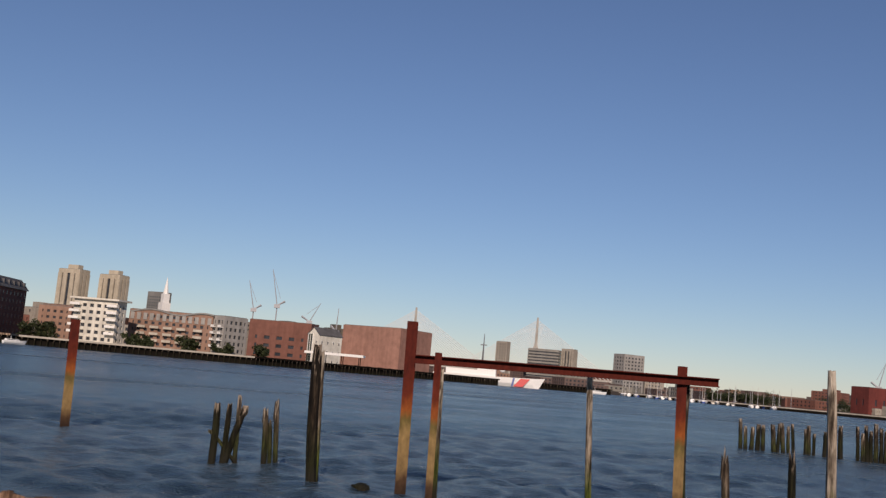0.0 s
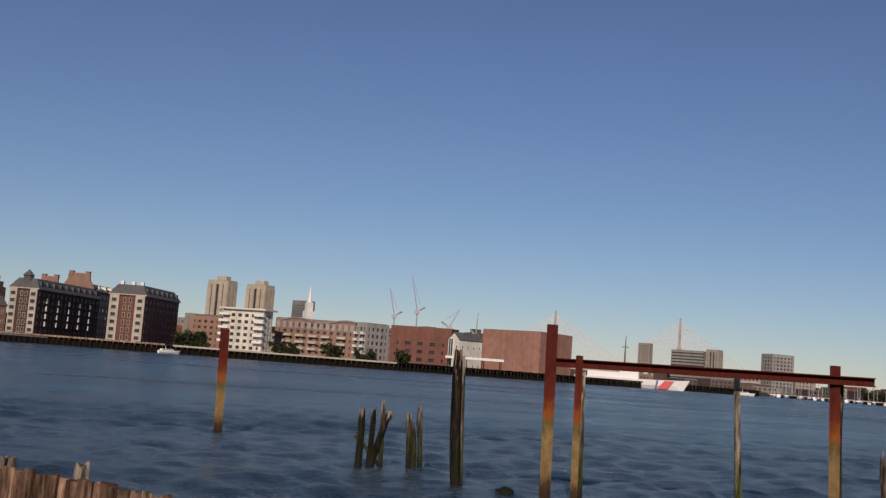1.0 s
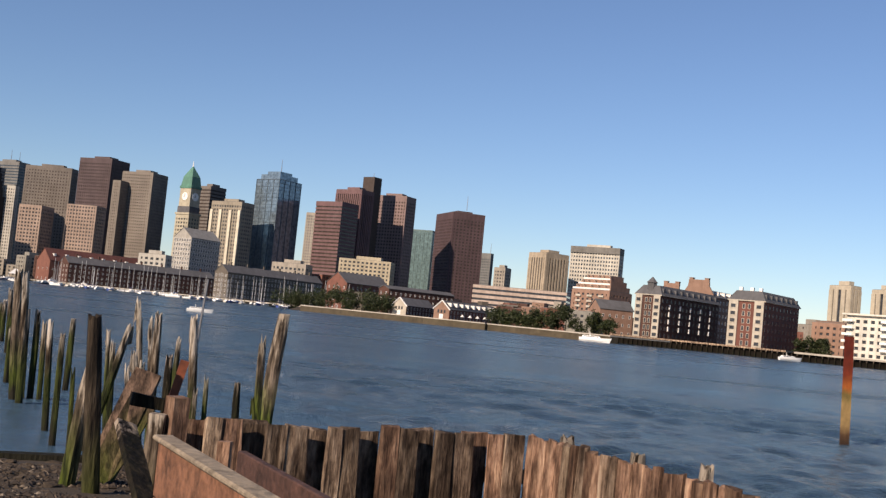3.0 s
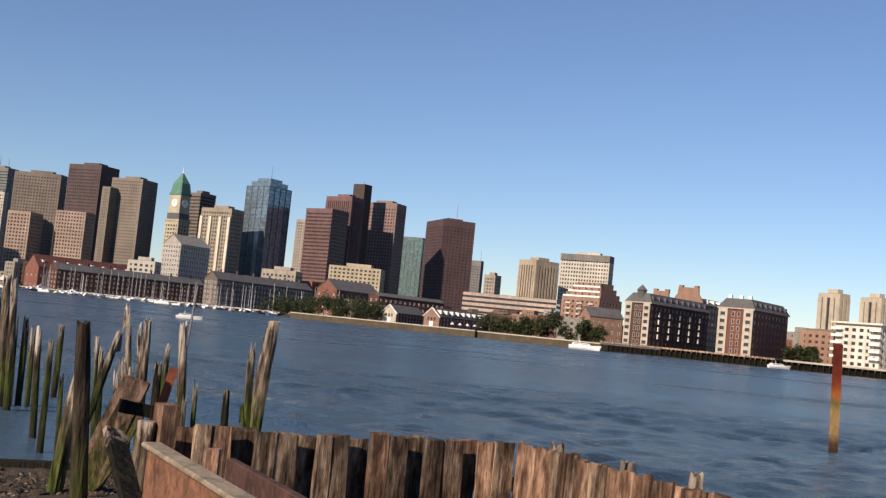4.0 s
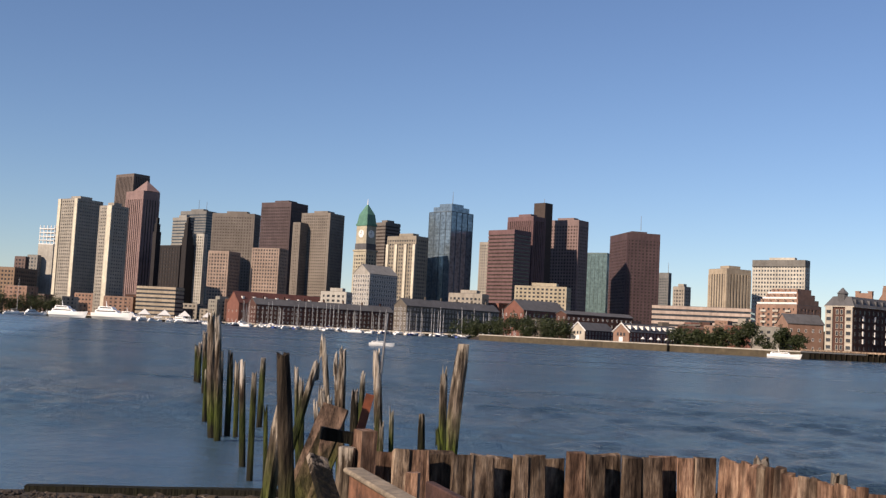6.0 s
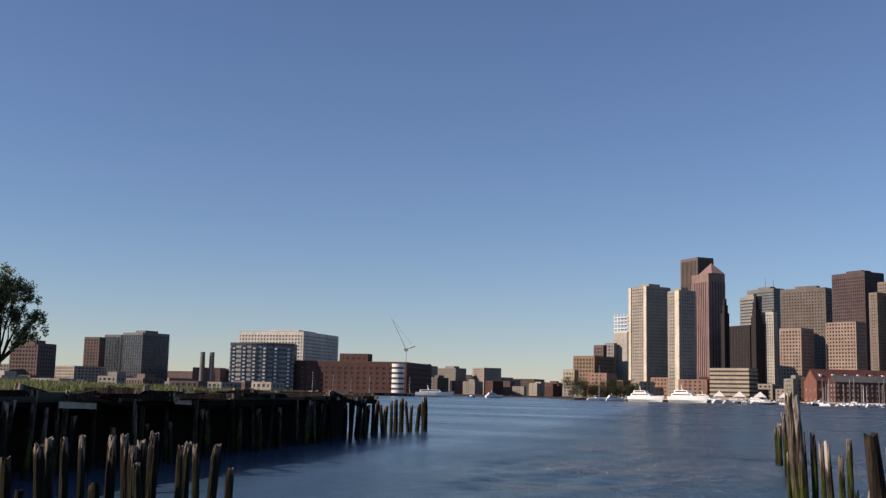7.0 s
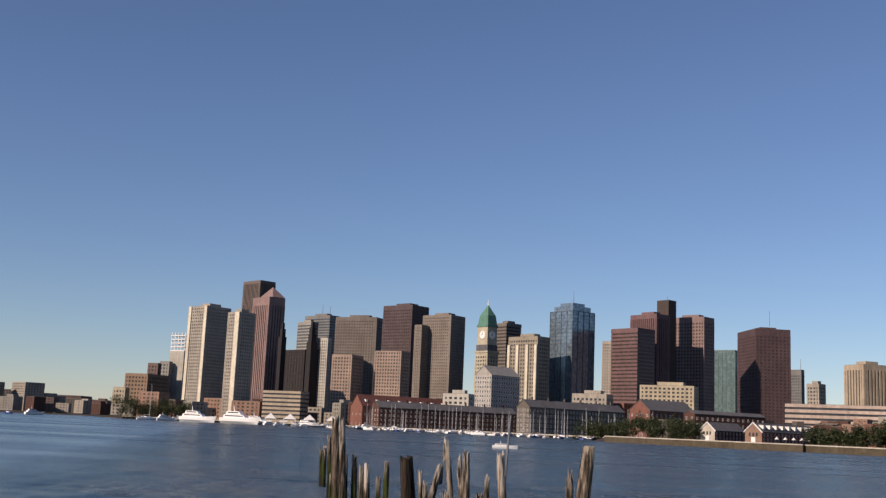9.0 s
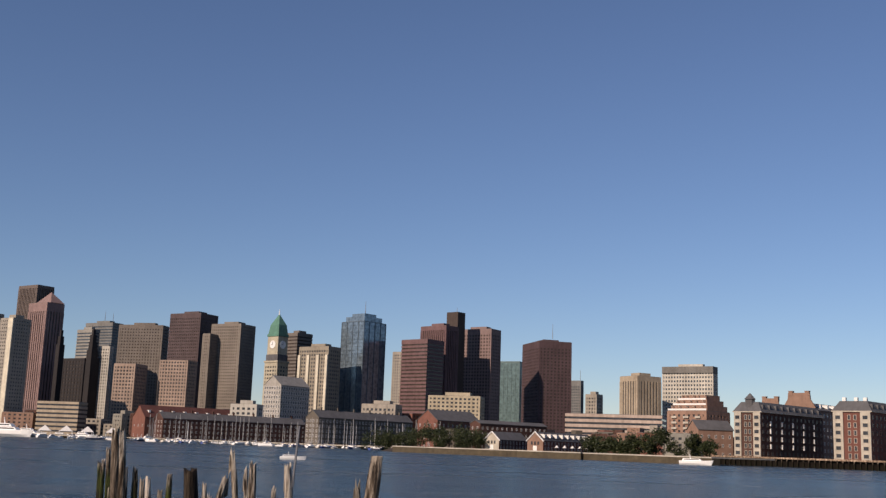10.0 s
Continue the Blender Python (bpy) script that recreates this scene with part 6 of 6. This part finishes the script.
pile("timber_post", "dark leaning pile at the end of the ruined pier", -53.6, 58.66, -53.46, 58.78, 2.62, 0.11, PILE_DARK, 0.15)
pile("timber_post", "dark leaning pile at the end of the ruined pier", -53.91, 59.62, -54.02, 59.52, 2.71, 0.156, PILE_DARK, 0.15)
pile("timber_post", "dark leaning pile at the end of the ruined pier", -54.29, 60.55, -54.14, 60.69, 2.26, 0.158, PILE_DARK, 0.15)
pile("timber_post", "dark leaning pile at the end of the ruined pier", -54.58, 61.61, -54.52, 61.66, 2.78, 0.144, PILE_DARK, 0.15)
pile("timber_post", "dark leaning pile at the end of the ruined pier", -54.98, 62.59, -54.93, 62.63, 2.63, 0.154, PILE_DARK, 0.15)
pile("timber_post", "dark leaning pile at the end of the ruined pier", -55.34, 63.64, -55.49, 63.51, 2.32, 0.154, PILE_DARK, 0.15)
pile("timber_post", "dark leaning pile at the end of the ruined pier", -55.78, 64.64, -55.8, 64.62, 2.18, 0.187, PILE_DARK, 0.15)
pile("timber_post", "dark leaning pile at the end of the ruined pier", -56.18, 65.71, -56.19, 65.71, 2.57, 0.124, PILE_DARK, 0.15)
pile("timber_post", "dark leaning pile at the end of the ruined pier", -56.63, 66.78, -56.63, 66.78, 2.67, 0.165, PILE_DARK, 0.15)
pile("timber_post", "dark leaning pile at the end of the ruined pier", -57.04, 67.93, -57.01, 67.96, 2.82, 0.198, PILE_DARK, 0.15)
pile("timber_post", "dark leaning pile at the end of the ruined pier", -57.37, 69.21, -57.54, 69.07, 2.55, 0.134, PILE_DARK, 0.15)
pile("timber_post", "dark leaning pile at the end of the ruined pier", -57.93, 70.27, -57.89, 70.31, 2.23, 0.132, PILE_DARK, 0.15)
pile("timber_post", "dark leaning pile at the end of the ruined pier", -58.36, 71.54, -58.19, 71.67, 2.3, 0.169, PILE_DARK, 0.15)
pile("timber_post", "dark leaning pile at the end of the ruined pier", -58.73, 72.9, -58.87, 72.79, 2.13, 0.136, PILE_DARK, 0.15)
pile("timber_post", "stout dark pile at the end of the ruined pier", -57.53, 71.57, -57.56, 71.54, 2.92, 0.254, PILE_DARK, 0.1)


def timber(name, label, a, b, width, thick, material, category="timber", group="", sag=0.0, twist=0.0):
    """A sawn, slightly worn timber from a to b."""
    a, b = Vector(a), Vector(b)
    d = b - a
    bm = bmesh.new()
    n = 6
    rng = random.Random(round((a.x + b.y * 3 + d.length) * 991))
    ring = []
    for k in range(n + 1):
        f = k / n
        w, h = width / 2 * (1 + rng.uniform(-0.05, 0.05)), thick / 2 * (1 + rng.uniform(-0.06, 0.06))
        o = -sag * math.sin(f * math.pi)
        ring.append([bm.verts.new((sx * w, sy * h + o, f * d.length)) for sx, sy in ((-1, -1), (1, -1), (1, 1), (-1, 1))])
    for k in range(n):
        for s in range(4):
            bm.faces.new((ring[k][s], ring[k][(s + 1) % 4], ring[k + 1][(s + 1) % 4], ring[k + 1][s]))
    bm.faces.new(ring[0][::-1]), bm.faces.new(ring[-1])
    bmesh.ops.bevel(bm, geom=[e for e in bm.edges if len(e.link_faces) == 2 and e.calc_face_angle(0) > 0.9], offset=min(width, thick) * 0.08, segments=1, affect="EDGES")
    bmesh.ops.recalc_face_normals(bm, faces=bm.faces[:])
    up = "Y" if abs(d.normalized().z) < 0.95 else "X"
    m = Matrix.Translation(a) @ d.to_track_quat("Z", up).to_matrix().to_4x4() @ pose(0, 0, 0, 0, 0, twist)
    return mesh_thing(name, bm, material, label, category, m, group)


beam_a, beam_b = Vector((18.27, 22.27, 3.56)), Vector((24.28, 16.93, 3.65))
steel_beam = thing("steel_beam", "long rusted steel channel beam bolted across the posts", "beam", Matrix.Translation(beam_a) @ (beam_b - beam_a).to_track_quat("X", "Z").to_matrix().to_4x4())
LEN = (beam_b - beam_a).length
part("web", bevelled([(0, LEN, -0.03, 0.03, -0.11, 0.11)], 0.006), RUST, steel_beam)
part("top_flange", bevelled([(0, LEN, -0.16, 0.06, 0.085, 0.115)], 0.005), RUST, steel_beam)
part("bottom_flange", bevelled([(0, LEN, -0.16, 0.06, -0.115, -0.085)], 0.005), RUST, steel_beam)

# drifting lump of weed and the tangled bottom of the wood pile
def lump(r, seed, flat=0.6):
    bm = bmesh.new()
    bmesh.ops.create_icosphere(bm, subdivisions=2, radius=r)
    for v in bm.verts:
        v.co *= 1 + 0.35 * noise.noise(v.co * (1.6 / r) + Vector((seed, 0, 0)))
        v.co.z *= flat
    return bm


mesh_thing("driftwood", lump(0.26, 3.1, 0.5), PILE_DARK, "dark lump of driftwood awash in the water", "driftwood", pose(17.76, 23.43, 0.02))

# ---------- timber bulkhead in front of the shore ----------
def plank_mesh(w, d, h, seed):
    rng = random.Random(seed)
    bm = bmesh.new()
    rows = []
    for k, z in enumerate((-1.6, -0.4, 0.3, h - 0.5, h)):
        j = [rng.uniform(-0.012, 0.012) for _ in range(4)]
        top = [rng.uniform(-0.05, 0.02) if k == 4 else 0 for _ in range(4)]
        rows.append([bm.verts.new((sx * w / 2 + j[i], sy * d / 2 + j[i] * 0.5, z + top[i])) for i, (sx, sy) in enumerate(((-1, -1), (1, -1), (1, 1), (-1, 1)))])
    for a, b in zip(rows, rows[1:]):
        for i in range(4):
            bm.faces.new((a[i], a[(i + 1) % 4], b[(i + 1) % 4], b[i]))
    bm.faces.new(rows[0][::-1]), bm.faces.new(rows[-1])
    bmesh.ops.bevel(bm, geom=[e for e in bm.edges if abs((e.verts[0].co - e.verts[1].co).normalized().z) > 0.8], offset=0.014, segments=1, affect="EDGES")
    me = bpy.data.meshes.new("plank")
    bm.to_mesh(me)
    bm.free()
    return me


def plank_run(owner, a, b, width, depth, top, materials, stagger, seed, fall=0.0, skew=0.0):
    """Upright planks side by side from a to b, each a part of the bulkhead."""
    rng = random.Random(seed)
    a, b = Vector(a), Vector(b)
    d = (b - a).normalized()
    out = Vector((d.y, -d.x))
    yaw = math.degrees(math.atan2(d.y, d.x))
    s, k = 0.0, 0
    while s < (b - a).length - 0.05:
        w = width * rng.uniform(0.75, 1.2)
        back = k % 3 == 1 and stagger > 0.05
        h = top - fall * s + rng.uniform(-0.025, 0.025)
        me = plank_mesh(w * (1.6 if back else 0.985), depth, h - (0.04 if back else 0), seed * 100 + k)
        off = stagger * (-2.1 if back else rng.uniform(0.6, 1.0))
        p = a + d * (s + w / 2) + out * off
        ob = part("plank", me, rng.choice(materials), owner)
        ob.matrix_basis = pose(p.x, p.y, 0, rng.uniform(-1.0, 1.0), rng.uniform(-1.1, 1.1), yaw + rng.uniform(-2, 2) + skew)
        s += w
        k += 1


bulkhead = thing("bulkhead", "weathered timber plank bulkhead along the shore", "retaining wall", kind="structure")
plank_run(bulkhead, (-3.0, 13.25), (1.66, 15.42), 0.27, 0.09, 1.70, (PLANK, PLANK, PLANK_RED), 0.085, 11)
plank_run(bulkhead, (1.74, 15.38), (4.9, 8.6), 0.19, 0.08, 1.71, (PLANK_RED, PLANK_RED, PLANK), 0.018, 12)
wale = timber("wale", "", (-3.0, 13.62, 1.05), (1.7, 15.80, 1.05), 0.22, 0.2, PLANK, "")
wale.parent = bulkhead
for (x, y, z), r in (((2.26, 15.22, 1.76), 0.13), ((3.02, 14.02, 1.74), 0.12), ((3.62, 12.92, 1.80), 0.10)):
    pile("timber_post", "pale pile head just behind the plank bulkhead", x, y, x, y, z, r, PILE, 0.1)

# broken inner corner of the bulkhead
def wall_board(label, a, b, z0, z1, thick, material, cap=None):
    """Horizontal sheeting set on edge from a to b, with a worn cap."""
    d = Vector(b) - Vector(a)
    t = thing("sheeting_board", label, "board", pose(a[0], a[1], 0, 0, 0, math.degrees(math.atan2(d.y, d.x))), "loose boards")
    n, h = 3, (z1 - z0) / 3
    for k in range(n):
        part("plank", bevelled([(0, d.length, -thick / 2 + 0.006 * k, thick / 2 + 0.006 * k, z0 + k * h + 0.008, z0 + (k + 1) * h)], 0.012), material, t)
    if cap:
        part("cap_strip", bevelled([(-0.03, d.length, -thick * 0.9, thick * 0.9, z1 + 0.004, z1 + 0.05)], 0.015), cap, t, "pale worn cap strip")
    return t


wall_board("broad red-brown sheeting board with a pale worn edge", (-2.06, 9.36), (-0.55, 6.34), 0.5, 1.93, 0.10, STAINED, WORN_CAP)
# Second board: same grain as the first, in a darker red-brown.
wall_board("dark red-brown low sheeting board behind the bulkhead corner", (-1.62, 10.90), (-0.15, 7.78), 0.5, 1.70, 0.09, masonry("dark_red_brown_board", (0.075, 0.036, 0.028), grain=11.0, patch=3.0, vary=0.5, streak=False))
timber("board", "broad green-stained slab of timber leaning on the piles", (-4.02, 13.75, 0.2), (-3.52, 14.64, 2.1), 0.36, 0.10, SLAB, "board", "loose boards", twist=30)
timber("board", "second green-stained slab leaning on the piles", (-4.05, 13.65, 0.1), (-3.50, 14.5, 1.75), 0.36, 0.09, SLAB, "board", "loose boards", twist=40)
timber("steel_plate", "bent rusted steel plate among the piles", (-3.10, 13.66, 1.2), (-2.86, 13.72, 2.36), 0.11, 0.06, PLATE_RUST, "steel plate")
timber("post", "short pale split post at the bulkhead corner", (-2.84, 12.2, 0.2), (-2.76, 12.19, 1.84), 0.17, 0.15, PILE, "post", "corner posts")
timber("post", "reddish square post at the bulkhead corner", (-2.62, 12.3, 0.2), (-2.58, 12.25, 2.04), 0.23, 0.2, PLANK_RED, "post", "corner posts")
timber("board", "dark loose board propped in the broken corner", (-2.05, 9.45, 1.05), (-2.78, 10.85, 1.86), 0.22, 0.07, PILE_DARK, "board", "loose boards", twist=20)
timber("board", "splintered dark beam lying across the corner", (-3.35, 13.2, 1.88), (-2.9, 13.45, 1.80), 0.15, 0.15, PILE_DARK, "board", "loose boards")
timber("post", "short red-brown post beside the sheeting", (-1.93, 11.75, 0.3), (-1.93, 11.78, 1.66), 0.17, 0.14, PLANK_RED, "post", "corner posts")
mesh_thing("steel_rod", rods([((-3.96, 19.6, 1.4), (-3.90, 19.62, 2.6), 0.03, 0.028), ((-3.90, 19.62, 2.6), (-3.84, 19.62, 3.5), 0.024, 0.018)]), STEEL, "thin dark steel rod sticking up from a pile", "steel rod")
timber("log", "long dark wet log along the edge of the beach", (-9.6, 17.6, 0.12), (-5.2, 18.9, 0.16), 0.26, 0.22, PILE_DARK, "log")


# ---------- ruined pier with grass ----------
PA, PB = Vector((-24.0, 0.2)), Vector((-53.6, 62.0))
PD = (PB - PA).normalized()
PN = Vector((-PD.y, PD.x))
PIER_SOIL = soil("pier_turf", (0.025, 0.024, 0.012), (0.075, 0.07, 0.03), (0.05, 0.038, 0.026))


def pier_z(s, t):
    return 2.86 + 0.15 * min(1, s / 40) + 0.024 * min(max(t - 3, 0), 30) + 0.07 * noise.noise(Vector((s * 0.3, t * 0.3, 5)))


vs, fs = [], []
NS, NT = 46, 34
for i in range(NS):
    for j in range(NT):
        s, t = 68.4 * i / (NS - 1), 95 * (j / (NT - 1)) ** 1.6
        edge = 0.5 * noise.noise(Vector((s * 0.4, 0, 1))) if j == 0 else 0
        p = PA + PD * s + PN * (t + edge + max(0, s - 60) * 0.25)
        vs.append((p.x, p.y, pier_z(s, t)))
for i in range(NS - 1):
    for j in range(NT - 1):
        a = i * NT + j
        fs.append((a, a + NT, a + NT + 1, a + 1))
pier = thing("pier", "ruined filled pier with rough grass and shade-darkened timber sides", "pier", kind="structure")
part("pier_top", poly([(x, y, z) for x, y, z in vs] + [(x, y, z - 0.35) for x, y, z in vs], fs + [tuple(len(vs) + i for i in f[::-1]) for f in fs] +
     [(i * NT, len(vs) + i * NT, len(vs) + (i + 1) * NT, (i + 1) * NT) for i in range(NS - 1)]), PIER_SOIL, pier, "rough turf on fill", smooth=True)
yaw_p = math.degrees(math.atan2(PD.y, PD.x))
# The sheeting's blackness is the deck's shade, put into its colour.
side = part("side_wall", boxes([(0, 69, 3.2, 4.0, -3, 2.8), (68, 69, 4.0, 60, -3, 2.8)]), DARK, pier, "timber sheeting under the deck, coloured black for its shade")
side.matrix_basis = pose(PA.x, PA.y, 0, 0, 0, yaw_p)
rng = random.Random(4)
for k in range(22):
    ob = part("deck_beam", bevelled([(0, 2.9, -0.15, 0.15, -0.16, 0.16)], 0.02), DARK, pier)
    p = PA + PD * (k * 3.05) + PN * 0.3
    ob.matrix_basis = pose(p.x, p.y, 2.58 + rng.uniform(-0.12, 0.1), rng.uniform(-8, 8), rng.uniform(-3, 3), yaw_p + rng.uniform(-3, 3))
for k in range(64):
    s = k * 1.03 + rng.uniform(-0.3, 0.3)
    p = PA + PD * s + PN * rng.uniform(-0.35, 1.1)
    top = rng.choice((2.5, 2.6, 2.75, 2.9, 2.2, 1.7, 3.05)) + rng.uniform(-0.1, 0.1)
    pile("timber_post", "old dark timber pile along the side of the ruined pier", p.x, p.y, p.x + rng.uniform(-0.2, 0.2), p.y + rng.uniform(-0.2, 0.2), top, rng.uniform(0.09, 0.15), rng.choice((PILE_DARK, PILE_DARK, PILE, PILE_GREY)), 0.12)
for s, ln, z in ((17.5, 1.3, 2.5), (24.0, 2.4, 2.52), (33.0, 1.5, 2.62)):
    p = PA + PD * s - PN * 0.25
    q = PA + PD * (s + ln) - PN * 0.3
    timber("board", "pale bleached board hanging along the edge of the pier", (p.x, p.y, z), (q.x, q.y, z - 0.06), 0.05, 0.22, plain("bleached_board", (0.42, 0.36, 0.28), 0.85), "board", "loose boards")
for k in range(64):
    s, t = (rng.uniform(44, 66), rng.uniform(-0.6, 4)) if k < 30 else (rng.uniform(3, 46), rng.uniform(-0.5, 0.5))
    p = PA + PD * s + PN * t
    a = rng.uniform(0, 6.28)
    ln = rng.uniform(1.2, 3.4)
    timber("beam", "fallen dark beam on the broken end of the pier", (p.x, p.y, 2.72 + rng.uniform(0, 0.4)), (p.x + ln * math.cos(a), p.y + ln * math.sin(a), 2.85 + rng.uniform(-0.2, 0.35)), 0.2, 0.2, rng.choice((PILE_DARK, PILE)), "beam", "fallen beams")

# rough grass on the pier
vs, fs = [], []
rng = random.Random(8)
for k in range(42000):
    s, t = rng.uniform(0, 60), 2.5 + 44 * rng.random() ** 1.4
    dense = noise.noise(Vector((s * 0.15, t * 0.15, 2)))
    if dense < -0.25 or (s > 46 and rng.random() < 0.75):
        continue
    p = PA + PD * s + PN * t
    h, a = (0.10 + 0.16 * rng.random()) * (1 + 0.9 * max(0, dense)), rng.uniform(0, math.pi)
    w, z = 0.022, pier_z(s, t)
    dx, dy = w * math.cos(a), w * math.sin(a)
    lx, ly = rng.uniform(-0.15, 0.15), rng.uniform(-0.15, 0.15)
    i = len(vs)
    vs += [(p.x - dx, p.y - dy, z - 0.03), (p.x + dx, p.y + dy, z - 0.03), (p.x + dx * 0.6 + lx * 0.5, p.y + dy * 0.6 + ly * 0.5, z + h * 0.6), (p.x + lx, p.y + ly, z + h)]
    fs += [(i, i + 1, i + 2), (i, i + 2, i + 3)]
mesh_thing("grass", poly(vs, fs), GRASS_M, "rough yellow-green grass on the pier", "grass", kind="stuff")


def limb(bm, a, b, r0, r1, rng, steps=4):
    a, b = Vector(a), Vector(b)
    prev, pr = a, r0
    for k in range(1, steps + 1):
        f = k / steps
        q = a.lerp(b, f) + Vector((rng.uniform(-1, 1), rng.uniform(-1, 1), 0)) * (b - a).length * 0.05 * (f < 1)
        r = r0 + (r1 - r0) * f
        rod(bm, prev, q, pr, r, 7)
        prev, pr = q, r


pier_tree = thing("tree", "lone leafy tree with several trunks on the grassy pier", "tree", Matrix.Translation(bearing(-60.3, 74, 3.55)) @ pose(0, 0, 0, 0, 0, 60.3) @ Matrix.Diagonal((0.64, 0.70, 0.88, 1)))
rng = random.Random(21)
bm = bmesh.new()
CLUMPS = [(-3.4, 0.2, 6.4, 0.75), (-4.8, 0, 4.5, 0.6), (-1.6, -0.5, 7.1, 0.8), (0.3, 0.3, 7.2, 0.8), (1.4, -0.4, 6.3, 0.85), (2.6, 0.4, 6.0, 0.7), (3.3, -0.2, 4.4, 0.75), (2.8, 0.4, 3.2, 0.7),
          (-2.5, -0.6, 5.1, 0.9), (-0.5, 0.7, 5.2, 1.0), (1.3, 0.6, 4.6, 0.9), (-3.4, 0.4, 3.3, 0.8), (-1.7, 0.5, 3.2, 0.7), (1.9, -0.7, 2.8, 0.6), (0.1, -0.6, 6.1, 0.9), (-3.9, -0.4, 4.0, 0.6), (-2.7, 0.5, 2.5, 0.45)]
limb(bm, (0, 0, -0.3), (-0.15, 0, 1.3), 0.30, 0.26, rng)
limb(bm, (0.12, 0.1, -0.3), (0.35, 0.1, 1.5), 0.20, 0.16, rng)
for cx, cy, cz, cr in CLUMPS:
    limb(bm, (rng.choice((-0.15, 0.35)), 0, 1.2), (cx, cy, cz), 0.13, 0.025, rng)
    for _ in range(4):
        limb(bm, (cx * 0.7, cy * 0.7, 1.2 + (cz - 1.2) * 0.75), (cx + rng.gauss(0, cr * 0.6), cy + rng.gauss(0, cr * 0.6), cz + rng.gauss(0, cr * 0.5)), 0.035, 0.01, rng, 2)
part("trunk", bm, BARK, pier_tree, "dark forked trunk and limbs")
part("crown", leaf_cloud([(x, y, z, r * 1.1) for x, y, z, r in CLUMPS], 15000, 0.13, 5), LEAF, pier_tree, "loose green foliage", kind="stuff")

# stones on the beach
rng = random.Random(31)
stones = [poly(*(lambda b: ([tuple(v.co) for v in b.verts], [tuple(v.index for v in f.verts) for f in b.faces]))(lump(1.0, s * 2.3, 0.65))) for s in range(5)]
STONE = masonry("beach_stone", (0.055, 0.039, 0.025), grain=6.0, patch=2.0, vary=0.4, streak=False)
for k in range(300):
    az, r = rng.uniform(-31, -15), rng.uniform(13.5, 19.2)
    p = bearing(az, r, ground_z(az, r))
    s = rng.uniform(0.03, 0.11)
    ob = part("stone", stones[k % 5], STONE, None)
    ob.matrix_basis = Matrix.Translation(p) @ pose(0, 0, 0, rng.uniform(-20, 20), rng.uniform(-20, 20), rng.uniform(0, 360)) @ Matrix.Diagonal((s * 1.3, s, s * 0.8, 1))
    tagged(ob, "grey-brown stone on the wet beach", "stone", "beach stones")

# loose gravel between the stones
vs, fs = [], []
octa = [(1, 0, 0), (-1, 0, 0), (0, 1, 0), (0, -1, 0), (0, 0, 1), (0, 0, -1)]
for k in range(5200):
    az, r = rng.uniform(-34, -13), rng.uniform(9.5, 19.0)
    p = bearing(az, r, ground_z(az, r) + 0.02 + 0.10 * noise.noise(bearing(az, r) * 0.6))
    sz, turn = 0.014 + 0.05 * rng.random() ** 2.2, rng.uniform(0, 6.28)
    i = len(vs)
    for x, y, z in octa:
        jx, jy = x * math.cos(turn) - y * math.sin(turn), x * math.sin(turn) + y * math.cos(turn)
        vs.append((p.x + jx * sz * rng.uniform(0.8, 1.7), p.y + jy * sz * rng.uniform(0.8, 1.4), p.z + z * sz * 0.7))
    fs += [(i + a, i + b, i + c) for a, b, c in ((0, 2, 4), (2, 1, 4), (1, 3, 4), (3, 0, 4), (2, 0, 5), (1, 2, 5), (3, 1, 5), (0, 3, 5))]
gm, nt, n, b = nodes_of("gravel_mix")
geo = nt.nodes.new("ShaderNodeNewGeometry")
nt.links.new(ramp(nt, geo.outputs["Random Per Island"], [(0.0, (0.012, 0.008, 0.005)), (0.6, (0.028, 0.018, 0.011)), (0.92, (0.062, 0.042, 0.026)), (1.0, (0.20, 0.16, 0.12))]), b.inputs["Base Color"])
b.inputs["Roughness"].default_value = 0.8
mesh_thing("gravel", poly(vs, fs), gm, "brown and pale gravel scattered over the beach", "gravel", kind="stuff")
